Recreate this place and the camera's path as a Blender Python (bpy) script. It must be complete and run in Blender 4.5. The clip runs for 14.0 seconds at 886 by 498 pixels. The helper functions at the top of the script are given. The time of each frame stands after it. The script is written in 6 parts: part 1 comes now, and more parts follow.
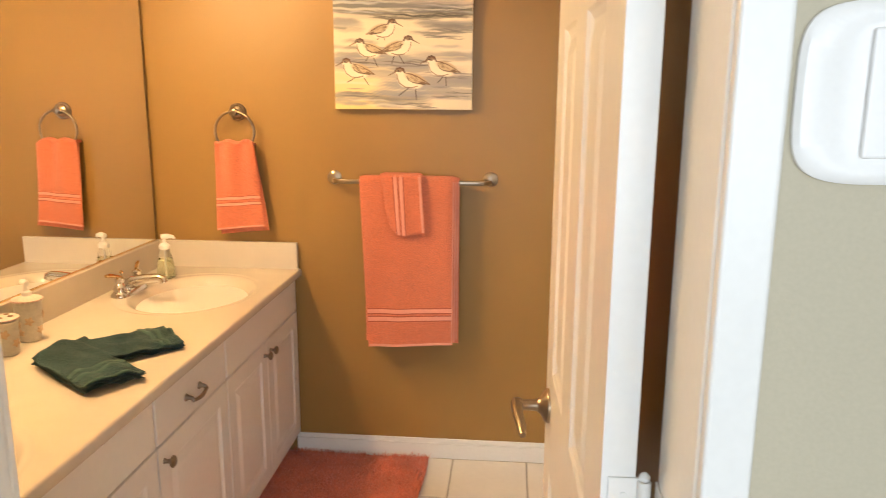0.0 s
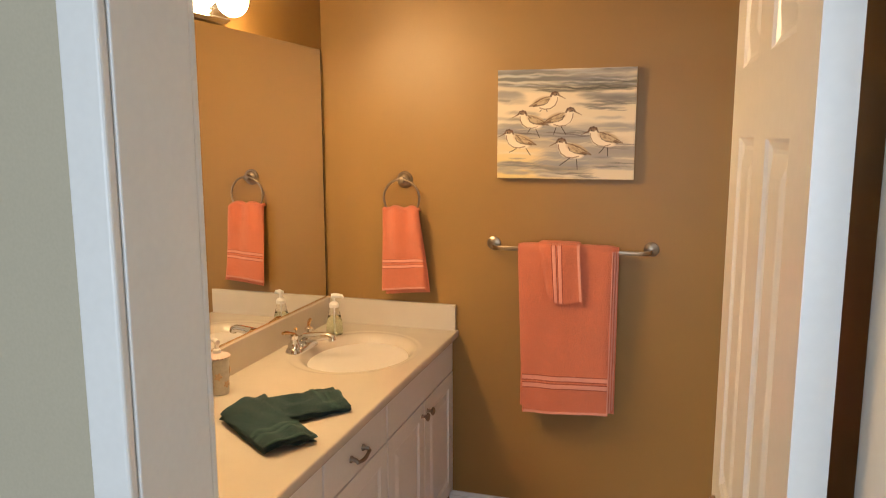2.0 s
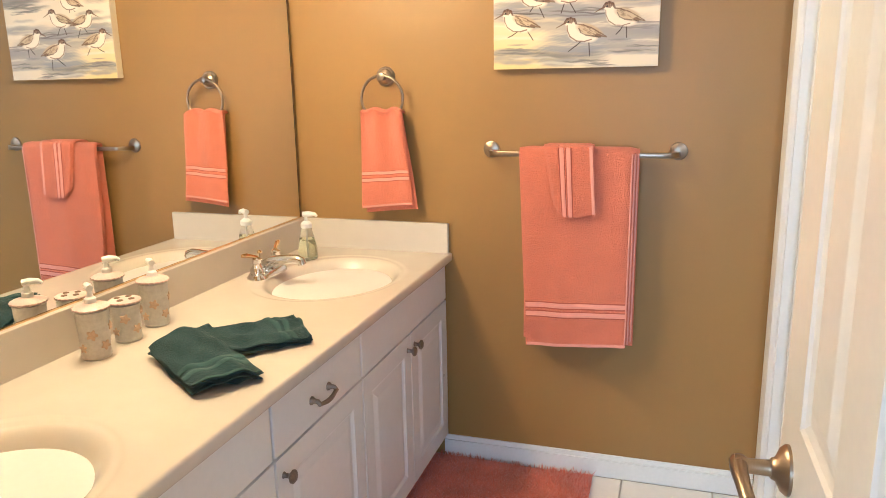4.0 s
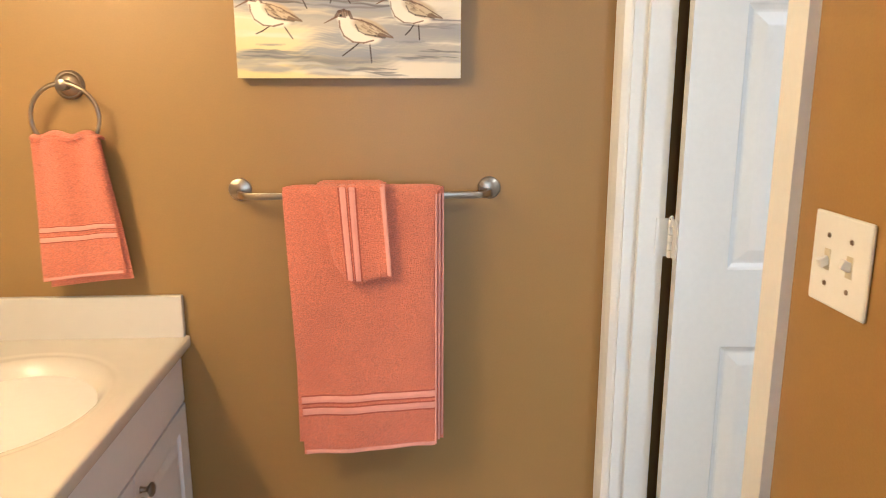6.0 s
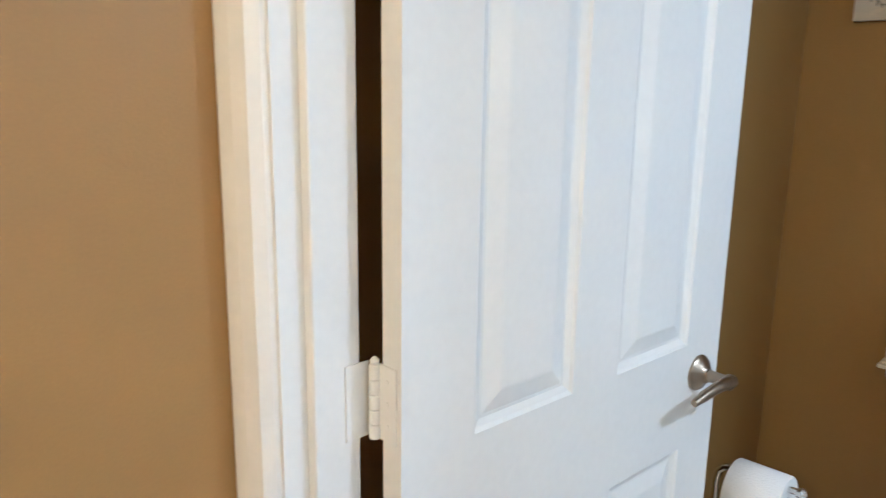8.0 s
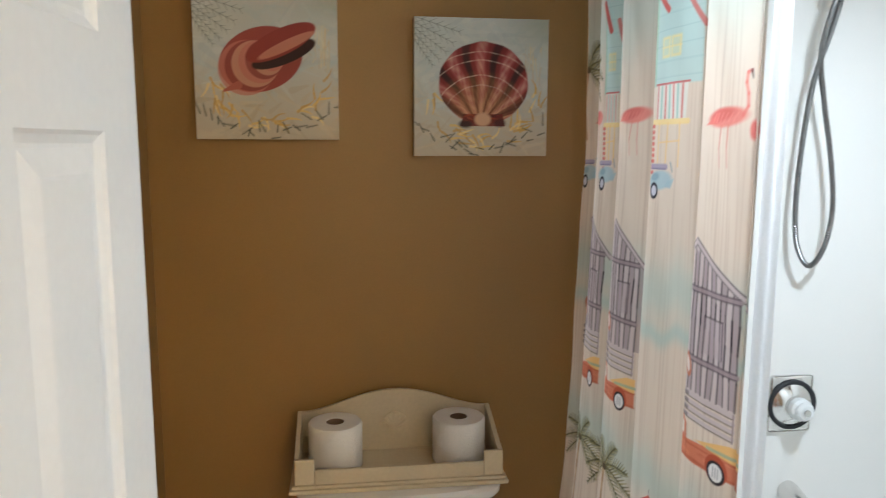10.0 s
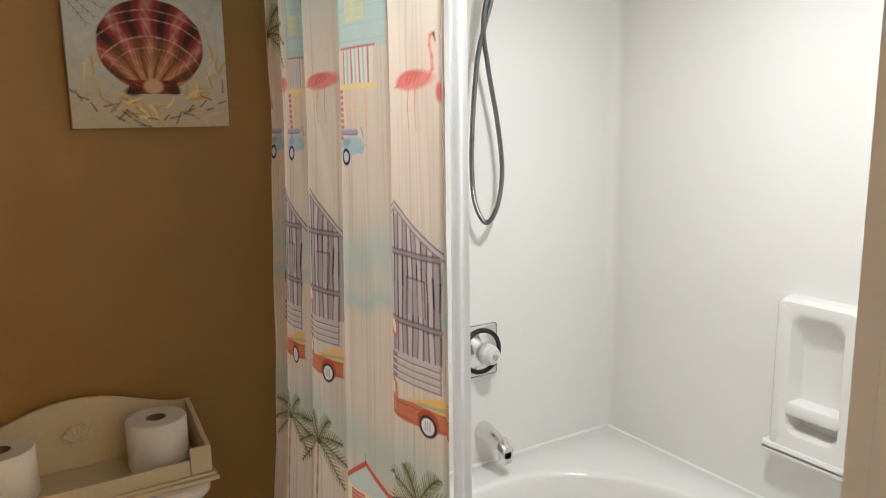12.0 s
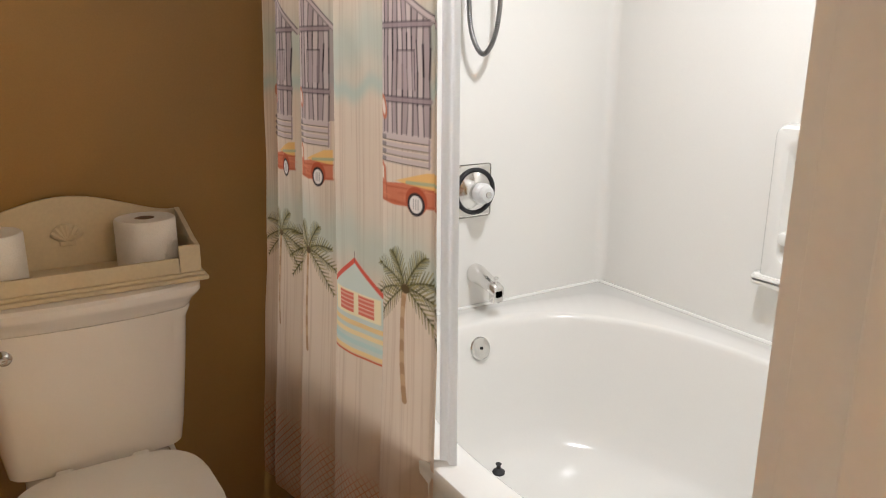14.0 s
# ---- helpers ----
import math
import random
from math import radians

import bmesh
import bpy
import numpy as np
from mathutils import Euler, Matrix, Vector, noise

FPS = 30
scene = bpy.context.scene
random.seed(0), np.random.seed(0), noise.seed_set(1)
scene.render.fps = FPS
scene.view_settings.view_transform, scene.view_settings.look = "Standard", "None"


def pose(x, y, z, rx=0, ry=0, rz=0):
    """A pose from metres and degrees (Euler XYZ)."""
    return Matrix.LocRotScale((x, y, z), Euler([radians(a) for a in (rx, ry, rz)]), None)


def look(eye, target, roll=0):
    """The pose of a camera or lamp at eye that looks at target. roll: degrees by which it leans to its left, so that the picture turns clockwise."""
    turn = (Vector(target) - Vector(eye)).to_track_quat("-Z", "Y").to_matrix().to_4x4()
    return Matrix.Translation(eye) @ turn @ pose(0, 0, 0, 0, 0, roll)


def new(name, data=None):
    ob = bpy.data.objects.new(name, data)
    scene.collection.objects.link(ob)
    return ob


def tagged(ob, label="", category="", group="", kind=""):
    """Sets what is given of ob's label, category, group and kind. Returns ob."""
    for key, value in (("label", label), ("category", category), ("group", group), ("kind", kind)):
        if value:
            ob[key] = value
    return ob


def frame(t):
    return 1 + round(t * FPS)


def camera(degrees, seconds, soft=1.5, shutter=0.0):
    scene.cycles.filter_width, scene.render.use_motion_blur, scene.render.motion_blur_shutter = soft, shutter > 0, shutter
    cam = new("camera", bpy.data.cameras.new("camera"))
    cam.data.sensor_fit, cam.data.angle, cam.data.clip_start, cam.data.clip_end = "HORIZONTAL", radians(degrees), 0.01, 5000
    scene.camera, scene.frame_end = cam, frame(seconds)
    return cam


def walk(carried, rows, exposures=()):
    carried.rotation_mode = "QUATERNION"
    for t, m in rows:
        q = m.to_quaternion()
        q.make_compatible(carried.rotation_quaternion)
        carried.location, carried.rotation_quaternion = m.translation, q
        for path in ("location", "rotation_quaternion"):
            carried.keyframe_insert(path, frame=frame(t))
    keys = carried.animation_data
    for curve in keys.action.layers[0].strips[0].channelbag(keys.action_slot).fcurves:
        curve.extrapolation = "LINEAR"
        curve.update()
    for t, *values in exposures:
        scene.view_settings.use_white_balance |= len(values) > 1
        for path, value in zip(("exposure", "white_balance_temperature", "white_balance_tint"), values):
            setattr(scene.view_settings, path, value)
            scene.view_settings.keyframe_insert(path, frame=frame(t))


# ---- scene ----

cam = camera(61.9, 14.0, 0.45, 0.25)
PATH = [
    (0, (1.432, -2.853, 1.492), (1.256, -0.903, 1.083), 0.3),
    (0.5, (1.397, -2.879, 1.496), (1.021, -0.946, 1.145), 0.1),
    (1, (1.416, -2.89, 1.616), (0.914, -0.977, 1.322), -0.1),
    (1.5, (1.423, -2.886, 1.691), (0.854, -0.986, 1.43), -0.2),
    (2, (1.41, -2.884, 1.605), (0.833, -0.994, 1.299), -0.1),
    (2.2, (1.394, -2.866, 1.58), (0.829, -0.978, 1.236), -0.0),
    (4.3, (1.358, -2.427, 1.409), (0.76, -0.575, 0.948), -1.2),
    (4.5, (1.354, -2.395, 1.416), (0.843, -0.519, 0.946), -1.1),
    (5, (1.309, -2.226, 1.439), (1.049, -0.305, 0.948), -0.6),
    (5.5, (1.174, -2.081, 1.432), (1.144, -0.134, 0.973), -0.3),
    (6, (1.144, -1.824, 1.423), (1.25, 0.125, 0.988), -0.0),
    (6.5, (1.166, -1.528, 1.425), (1.44, 0.404, 0.989), -0.1),
    (7, (1.129, -1.209, 1.432), (1.744, 0.64, 0.981), -0.2),
    (7.5, (1.18, -0.937, 1.435), (2.176, 0.733, 0.97), 0.5),
    (8, (1.259, -0.725, 1.425), (2.659, 0.637, 0.994), 0.8),
    (8.5, (1.294, -0.535, 1.438), (3.041, 0.334, 1.0), 1.5),
    (9, (1.353, -0.467, 1.474), (3.281, -0.105, 1.084), 1.6),
    (9.2, (1.401, -0.452, 1.497), (3.357, -0.232, 1.146), 1.3),
    (11.3, (1.582, -0.453, 1.664), (3.354, -1.332, 1.365), 0.3),
    (11.5, (1.587, -0.449, 1.639), (3.322, -1.399, 1.34), 0.2),
    (12, (1.591, -0.449, 1.568), (3.262, -1.49, 1.219), -0.8),
    (12.5, (1.583, -0.45, 1.486), (3.207, -1.538, 1.061), -1.4),
    (13, (1.579, -0.453, 1.405), (3.175, -1.557, 0.921), -1.3),
    (13.5, (1.564, -0.454, 1.343), (3.163, -1.538, 0.825), -0.5),
    (14, (1.547, -0.443, 1.285), (3.187, -1.463, 0.766), 0.3),
]
EXPOSURES = [(0.0, 0.3, 6550, 11), (0.5, 0.36, 6350, 9), (1.0, 0.30, 6200, 10), (2.2, -0.22, 6050, 11), (4.3, 0.50, 4600, 4), (5.0, 0.46, 4450, 3), (5.6, 0.36, 4950, 2), (6.5, 0.44, 4850, 6), (7.5, 0.42, 4400, 3), (8.5, 0.42, 4650, 2), (9.2, 0.46, 4800, 2), (11.3, 0.02, 5900, 7), (12.5, 0.13, 5950, 8), (14.0, 0.30, 6050, 11)]
walk(cam, [(t, look(eye, target, roll)) for t, eye, target, roll in PATH], EXPOSURES)

# ---- light ----
world = bpy.data.worlds.new("sky")
scene.world = world
world.use_nodes = True
wn = world.node_tree
sky = wn.nodes.new("ShaderNodeTexSky")
sky.sky_type = "NISHITA"
sky.sun_disc = False
sky.sun_elevation = radians(38)
wn.links.new(sky.outputs[0], wn.nodes["Background"].inputs[0])
wn.nodes["Background"].inputs[1].default_value = 0.08


def lamp(name, kind, m, energy, colour, size=0.1, size_y=None):
    data = bpy.data.lights.new(name, kind)
    data.energy, data.color = energy, colour
    if kind == "AREA":
        data.shape, data.size = ("RECTANGLE" if size_y else "DISK"), size
        if size_y:
            data.size_y = size_y
    ob = new(name, data)
    ob.matrix_world = m
    return ob


BULB_STRENGTH = 150.0
# daylight through the window of the hall
lamp("window_daylight", "AREA", look((1.5, -5.02, 1.45), (1.5, -2.3, 1.3)), 68, (0.80, 0.90, 1.0), 2.7, 1.2)
# recessed lamp above the tub
lamp("tub_downlight_lamp", "AREA", look((2.46, -1.46, 2.145), (2.46, -1.46, 0)), 14.5, (1.0, 0.96, 0.91), 0.14)


# ---- materials ----
def C(r, g, b):
    """Linear colour from display values 0 to 255."""
    return tuple((v / 255 / 12.92) if v < 10 else ((v / 255 + 0.055) / 1.055) ** 2.4 for v in (r, g, b))


def mat(name, colour, rough=0.5, metal=0.0, vary=0.06, scale=6.0, bump=0.0, grain=200.0, stain=None, sheen=0.0, coat=0.0, random_tone=0.0, ior=1.45, pile=0.5):
    m = bpy.data.materials.new(name)
    m.use_nodes = True
    nt = m.node_tree
    p = nt.nodes["Principled BSDF"]
    p.inputs["Roughness"].default_value = rough
    p.inputs["Metallic"].default_value = metal
    p.inputs["IOR"].default_value = ior
    p.inputs["Sheen Weight"].default_value = sheen
    p.inputs["Coat Weight"].default_value = coat
    co = nt.nodes.new("ShaderNodeTexCoord")
    big = nt.nodes.new("ShaderNodeTexNoise")
    big.inputs["Scale"].default_value, big.inputs["Detail"].default_value = scale, 5
    fine = nt.nodes.new("ShaderNodeTexNoise")
    fine.inputs["Scale"].default_value, fine.inputs["Detail"].default_value = grain, 3
    for n in (big, fine):
        nt.links.new(co.outputs["Object"], n.inputs["Vector"])
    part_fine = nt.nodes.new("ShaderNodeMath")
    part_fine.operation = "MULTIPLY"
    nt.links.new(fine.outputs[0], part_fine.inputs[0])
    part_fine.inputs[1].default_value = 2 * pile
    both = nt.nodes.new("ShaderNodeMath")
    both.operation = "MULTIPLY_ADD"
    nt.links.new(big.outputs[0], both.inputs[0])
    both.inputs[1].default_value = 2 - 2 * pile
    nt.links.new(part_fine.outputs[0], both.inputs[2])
    last = both
    if random_tone:
        info = nt.nodes.new("ShaderNodeObjectInfo")
        mul = nt.nodes.new("ShaderNodeMath")
        mul.operation = "MULTIPLY_ADD"
        nt.links.new(info.outputs["Random"], mul.inputs[0])
        mul.inputs[1].default_value = random_tone
        nt.links.new(both.outputs[0], mul.inputs[2])
        last = mul
    ramp = nt.nodes.new("ShaderNodeMapRange")
    ramp.inputs[1].default_value, ramp.inputs[2].default_value = 0.6, 1.4 + random_tone
    ramp.inputs[3].default_value, ramp.inputs[4].default_value = 0, 1
    nt.links.new(last.outputs[0], ramp.inputs[0])
    mix = nt.nodes.new("ShaderNodeMix")
    mix.data_type = "RGBA"
    nt.links.new(ramp.outputs[0], mix.inputs["Factor"])
    lo = stain or tuple(c * (1 - vary) for c in colour)
    mix.inputs["A"].default_value = (*lo, 1)
    mix.inputs["B"].default_value = (*[min(1, c * (1 + vary)) for c in colour], 1)
    nt.links.new(mix.outputs["Result"], p.inputs["Base Color"])
    rr = nt.nodes.new("ShaderNodeMapRange")
    rr.inputs[3].default_value, rr.inputs[4].default_value = max(0.02, rough - 0.06), min(1, rough + 0.06)
    nt.links.new(big.outputs[0], rr.inputs[0])
    nt.links.new(rr.outputs[0], p.inputs["Roughness"])
    if bump:
        b = nt.nodes.new("ShaderNodeBump")
        b.inputs["Strength"].default_value = min(1, bump)
        b.inputs["Distance"].default_value = 0.002 * max(1, bump)
        nt.links.new(fine.outputs[0], b.inputs["Height"])
        nt.links.new(b.outputs[0], p.inputs["Normal"])
    return m


def emit(name, colour, strength):
    m = bpy.data.materials.new(name)
    m.use_nodes = True
    p = m.node_tree.nodes["Principled BSDF"]
    p.inputs["Base Color"].default_value = (0.9, 0.88, 0.84, 1)
    p.inputs["Emission Color"].default_value = (*colour, 1)
    p.inputs["Emission Strength"].default_value = strength
    return m


def printed(name, rough=0.6, bump=0.15, grain=900.0, coat=0.0):
    """Material whose colour is the print stored with the cloth or canvas."""
    m = mat(name, (1, 1, 1), rough, vary=0.03, bump=bump, grain=grain, coat=coat)
    nt = m.node_tree
    p = nt.nodes["Principled BSDF"]
    old = p.inputs["Base Color"].links[0].from_socket
    att = nt.nodes.new("ShaderNodeAttribute")
    att.attribute_name = "print"
    mul = nt.nodes.new("ShaderNodeMix")
    mul.data_type, mul.blend_type = "RGBA", "MULTIPLY"
    mul.inputs["Factor"].default_value = 1
    nt.links.new(att.outputs["Color"], mul.inputs["A"])
    nt.links.new(old, mul.inputs["B"])
    nt.links.new(mul.outputs["Result"], p.inputs["Base Color"])
    return m


M_TAN = mat("tan_wall_paint", (0.300, 0.174, 0.050), 0.42, vary=0.05, scale=2.2, bump=0.12, grain=260)
M_HALL = mat("beige_wall_paint", (0.47, 0.42, 0.31), 0.6, vary=0.05, scale=2.0, bump=0.12, grain=260)
M_TRIM = mat("white_trim_paint", (0.78, 0.77, 0.74), 0.32, vary=0.03, scale=9, bump=0.05, grain=90)
M_DOOR = mat("white_door_paint", (0.78, 0.77, 0.74), 0.30, vary=0.03, scale=5, bump=0.06, grain=70)
M_CAB = mat("white_thermofoil", (0.76, 0.74, 0.72), 0.30, vary=0.025, scale=4, bump=0.02, grain=60)
M_TOP = mat("cultured_marble", (0.62, 0.565, 0.485), 0.22, vary=0.035, scale=3.2, grain=14, coat=0.15)
M_TILE = mat("white_floor_tile", (0.72, 0.68, 0.61), 0.22, vary=0.05, scale=7, bump=0.04, grain=40, random_tone=0.25)
M_GROUT = mat("grey_grout", (0.42, 0.38, 0.32), 0.85, vary=0.15, scale=14, bump=0.5, grain=400)
M_CEIL = mat("ceiling_tile", (0.76, 0.74, 0.69), 0.9, vary=0.05, scale=30, bump=0.9, grain=330)
M_TBAR = mat("ceiling_grid_metal", (0.74, 0.71, 0.64), 0.4, vary=0.04, scale=8)
M_CHROME = mat("chrome", (0.74, 0.73, 0.71), 0.15, 1.0, vary=0.03, scale=20)
M_NICKEL = mat("brushed_nickel", (0.34, 0.270, 0.195), 0.32, 1.0, vary=0.06, scale=20, bump=0.06, grain=500)
M_PEWTER = mat("antique_pewter", (0.26, 0.22, 0.18), 0.38, 1.0, vary=0.25, scale=60, bump=0.2, grain=300)
M_BRASS = mat("pale_brass", (0.72, 0.52, 0.27), 0.16, 1.0, vary=0.05, scale=20)
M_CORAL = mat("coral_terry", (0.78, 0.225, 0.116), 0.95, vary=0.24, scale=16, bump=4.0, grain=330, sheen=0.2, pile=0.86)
M_CORALB = mat("coral_band", (0.80, 0.34, 0.245), 0.8, vary=0.06, scale=40, bump=0.6, grain=600, sheen=0.3)
# darker coral stands for the shade in the grooves beside the bands
M_CORALD = mat("coral_groove_shade", (0.46, 0.100, 0.058), 0.95, vary=0.1, scale=40, bump=0.6, grain=600)
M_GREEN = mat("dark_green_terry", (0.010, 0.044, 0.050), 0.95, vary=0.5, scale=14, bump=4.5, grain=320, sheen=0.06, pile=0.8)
M_GREENB = mat("dark_green_band", (0.018, 0.060, 0.058), 0.8, vary=0.1, scale=40, bump=0.6, grain=600, sheen=0.06)
M_RUG = mat("coral_shag", (0.60, 0.17, 0.10), 0.95, vary=0.3, scale=9, bump=1.0, grain=200, sheen=0.4)
M_PORC = mat("white_porcelain", (0.80, 0.77, 0.74), 0.07, vary=0.015, scale=3, coat=0.5)
M_ACRYL = mat("white_acrylic", (0.81, 0.80, 0.765), 0.16, vary=0.012, scale=2, coat=0.3)
M_CREAM = mat("cream_painted_wood", (0.62, 0.53, 0.37), 0.45, vary=0.06, scale=9, bump=0.1, grain=120)
M_PAPER = mat("tissue_paper", (0.80, 0.78, 0.75), 0.95, vary=0.03, scale=30, bump=0.6, grain=260)
M_CARD = mat("cardboard", (0.20, 0.13, 0.085), 0.9, vary=0.1, scale=30)
M_DARK = mat("dark_void", (0.012, 0.011, 0.010), 0.7, vary=0.1)
M_RUBBER = mat("black_rubber", (0.018, 0.018, 0.020), 0.5, vary=0.1)
M_HOSE = mat("dark_steel_hose", (0.22, 0.22, 0.22), 0.3, 0.9, vary=0.2, scale=40)
M_PLASTIC = mat("white_plastic", (0.82, 0.81, 0.79), 0.35, vary=0.02, scale=10)
M_CERAMIC = mat("grey_ceramic", (0.62, 0.60, 0.55), 0.42, vary=0.12, scale=30, bump=0.25, grain=120)
M_CERTOP = mat("pink_ceramic_top", (0.66, 0.50, 0.45), 0.35, vary=0.08, scale=30)
M_SHELLR = mat("sand_shell_relief", (0.62, 0.46, 0.31), 0.5, vary=0.15, scale=60)
M_CANVAS_EDGE = mat("canvas_edge", (0.60, 0.54, 0.42), 0.8, vary=0.06, bump=0.3, grain=600)
M_PAINTING = printed("painted_canvas", 0.55, 0.35, 800)
M_CURTAIN = printed("printed_curtain", 0.42, 0.05, 500)
M_LINER = mat("white_liner", (0.86, 0.86, 0.865), 0.35, vary=0.03, scale=6)


def translucent(m, share):
    """Lets part of the light through thin cloth."""
    nt = m.node_tree
    p, out = nt.nodes["Principled BSDF"], nt.nodes["Material Output"]
    tr, mx = nt.nodes.new("ShaderNodeBsdfTranslucent"), nt.nodes.new("ShaderNodeMixShader")
    nt.links.new(p.inputs["Base Color"].links[0].from_socket, tr.inputs["Color"])
    mx.inputs[0].default_value = share
    nt.links.new(p.outputs[0], mx.inputs[1])
    nt.links.new(tr.outputs[0], mx.inputs[2])
    nt.links.new(mx.outputs[0], out.inputs["Surface"])


translucent(M_CURTAIN, 0.58)
translucent(M_LINER, 0.8)
M_BULB = emit("warm_bulb", (1.0, 0.645, 0.295), BULB_STRENGTH)
M_CARPET = mat("beige_carpet", (0.38, 0.33, 0.26), 0.95, vary=0.15, scale=30, bump=1.0, grain=300)

M_MIRROR = bpy.data.materials.new("mirror_glass")
M_MIRROR.use_nodes = True
_p = M_MIRROR.node_tree.nodes["Principled BSDF"]
_p.inputs["Base Color"].default_value = (0.95, 0.96, 0.945, 1)
_p.inputs["Metallic"].default_value, _p.inputs["Roughness"].default_value = 1.0, 0.012


def glass(name, colour, rough=0.03):
    m = bpy.data.materials.new(name)
    m.use_nodes = True
    p = m.node_tree.nodes["Principled BSDF"]
    p.inputs["Base Color"].default_value = (*colour, 1)
    p.inputs["Roughness"].default_value = rough
    p.inputs["Transmission Weight"].default_value = 1.0
    return m


M_CLEAR = glass("clear_plastic", (0.97, 0.98, 0.96))
M_FROST = glass("frosted_acrylic", (0.95, 0.96, 0.95), 0.35)
M_FROST.node_tree.nodes["Principled BSDF"].inputs["Transmission Weight"].default_value = 0.35
M_SOAP = glass("green_soap", (0.88, 0.95, 0.80))
M_CLEAR.node_tree.nodes["Principled BSDF"].inputs["IOR"].default_value = 1.15
M_SOAP.node_tree.nodes["Principled BSDF"].inputs["IOR"].default_value = 1.12


# ---- shape helpers ----
def box(bm, x0, x1, y0, y1, z0, z1, bevel=0.0, seg=2):
    m = Matrix.LocRotScale(((x0 + x1) / 2, (y0 + y1) / 2, (z0 + z1) / 2), None, (abs(x1 - x0), abs(y1 - y0), abs(z1 - z0)))
    vs = bmesh.ops.create_cube(bm, size=1, matrix=m)["verts"]
    if bevel:
        es = list({e for v in vs for e in v.link_edges})
        bmesh.ops.bevel(bm, geom=es, offset=bevel, segments=seg, profile=0.5, affect="EDGES")
    return bm


def boxes(*rows, bevel=0.0):
    bm = bmesh.new()
    for r in rows:
        box(bm, *r, bevel=bevel)
    return bm


def loft(bm, rings, closed=True, caps=True):
    """Skin through rings of equal length."""
    vs = [[bm.verts.new(p) for p in r] for r in rings]
    n = len(rings[0])
    for a, b in zip(vs, vs[1:]):
        for i in range(n if closed else n - 1):
            j = (i + 1) % n
            bm.faces.new((a[i], a[j], b[j], b[i]))
    if caps and closed:
        bm.faces.new(vs[0][::-1])
        bm.faces.new(vs[-1])
    return bm


def lathe(bm, profile, m=None, n=24):
    """Turn (radius, height) pairs about z."""
    m = m or Matrix()
    rings = [[m @ Vector((max(r, 1e-4) * math.cos(2 * math.pi * i / n), max(r, 1e-4) * math.sin(2 * math.pi * i / n), h)) for i in range(n)] for r, h in profile]
    return loft(bm, rings)


def tube(bm, path, radius, n=10, caps=True):
    """A round tube along points; radius may be a list."""
    path = [Vector(p) for p in path]
    rad = radius if isinstance(radius, (list, tuple)) else [radius] * len(path)
    rings, up = [], None
    for i, p in enumerate(path):
        d = (path[min(i + 1, len(path) - 1)] - path[max(i - 1, 0)]).normalized()
        if up is None:
            up = d.orthogonal().normalized()
        up = (up - d * up.dot(d)).normalized()
        side = d.cross(up)
        rings.append([p + rad[i] * (math.cos(2 * math.pi * k / n) * up + math.sin(2 * math.pi * k / n) * side) for k in range(n)])
    return loft(bm, rings, caps=caps)


def obj(name, bm, material, parent=None, label="", smooth=False, category="", kind="", group=""):
    me = bpy.data.meshes.new(name)
    bmesh.ops.recalc_face_normals(bm, faces=bm.faces)
    bm.to_mesh(me)
    bm.free()
    me.materials.append(material)
    if smooth:
        me.polygons.foreach_set("use_smooth", [True] * len(me.polygons))
        me.set_sharp_from_angle(angle=radians(38))
    ob = new(name, me)
    if parent is not None:
        ob.parent = parent
    return tagged(ob, label, category, group, kind)


def part(name, bm, material, parent, label="", smooth=False):
    return obj(name, bm, material, parent, label, smooth)


def thing(name, m, label, category, group="", kind=""):
    ob = new(name)
    ob.empty_display_size = 0.05
    ob.matrix_world = m
    return tagged(ob, label, category, group, kind)


def sheet_thick(f, nu, nv, thick):
    """A closed cloth slab: f(u, v) gives its middle, u and v from 0 to 1."""
    bm = bmesh.new()
    e = 1e-3
    front, back = [], []
    for j in range(nv + 1):
        fr, ba = [], []
        for i in range(nu + 1):
            u, v = i / nu, j / nv
            p = Vector(f(u, v))
            du = Vector(f(min(1, u + e), v)) - Vector(f(max(0, u - e), v))
            dv = Vector(f(u, min(1, v + e))) - Vector(f(u, max(0, v - e)))
            n = du.cross(dv).normalized()
            edge = min(1.0, 0.25 + 8 * min(u, 1 - u) * 1.5, 0.25 + 20 * min(v, 1 - v))
            fr.append(bm.verts.new(p + n * thick / 2 * edge))
            ba.append(bm.verts.new(p - n * thick / 2 * edge))
        front.append(fr)
        back.append(ba)
    for j in range(nv):
        for i in range(nu):
            bm.faces.new((front[j][i], front[j][i + 1], front[j + 1][i + 1], front[j + 1][i]))
            bm.faces.new((back[j][i], back[j + 1][i], back[j + 1][i + 1], back[j][i + 1]))
    for j in range(nv):
        for i in (0, nu):
            bm.faces.new((front[j][i], front[j + 1][i], back[j + 1][i], back[j][i]))
    for i in range(nu):
        for j in (0, nv):
            bm.faces.new((front[j][i], back[j][i], back[j][i + 1], front[j][i + 1]))
    return bm


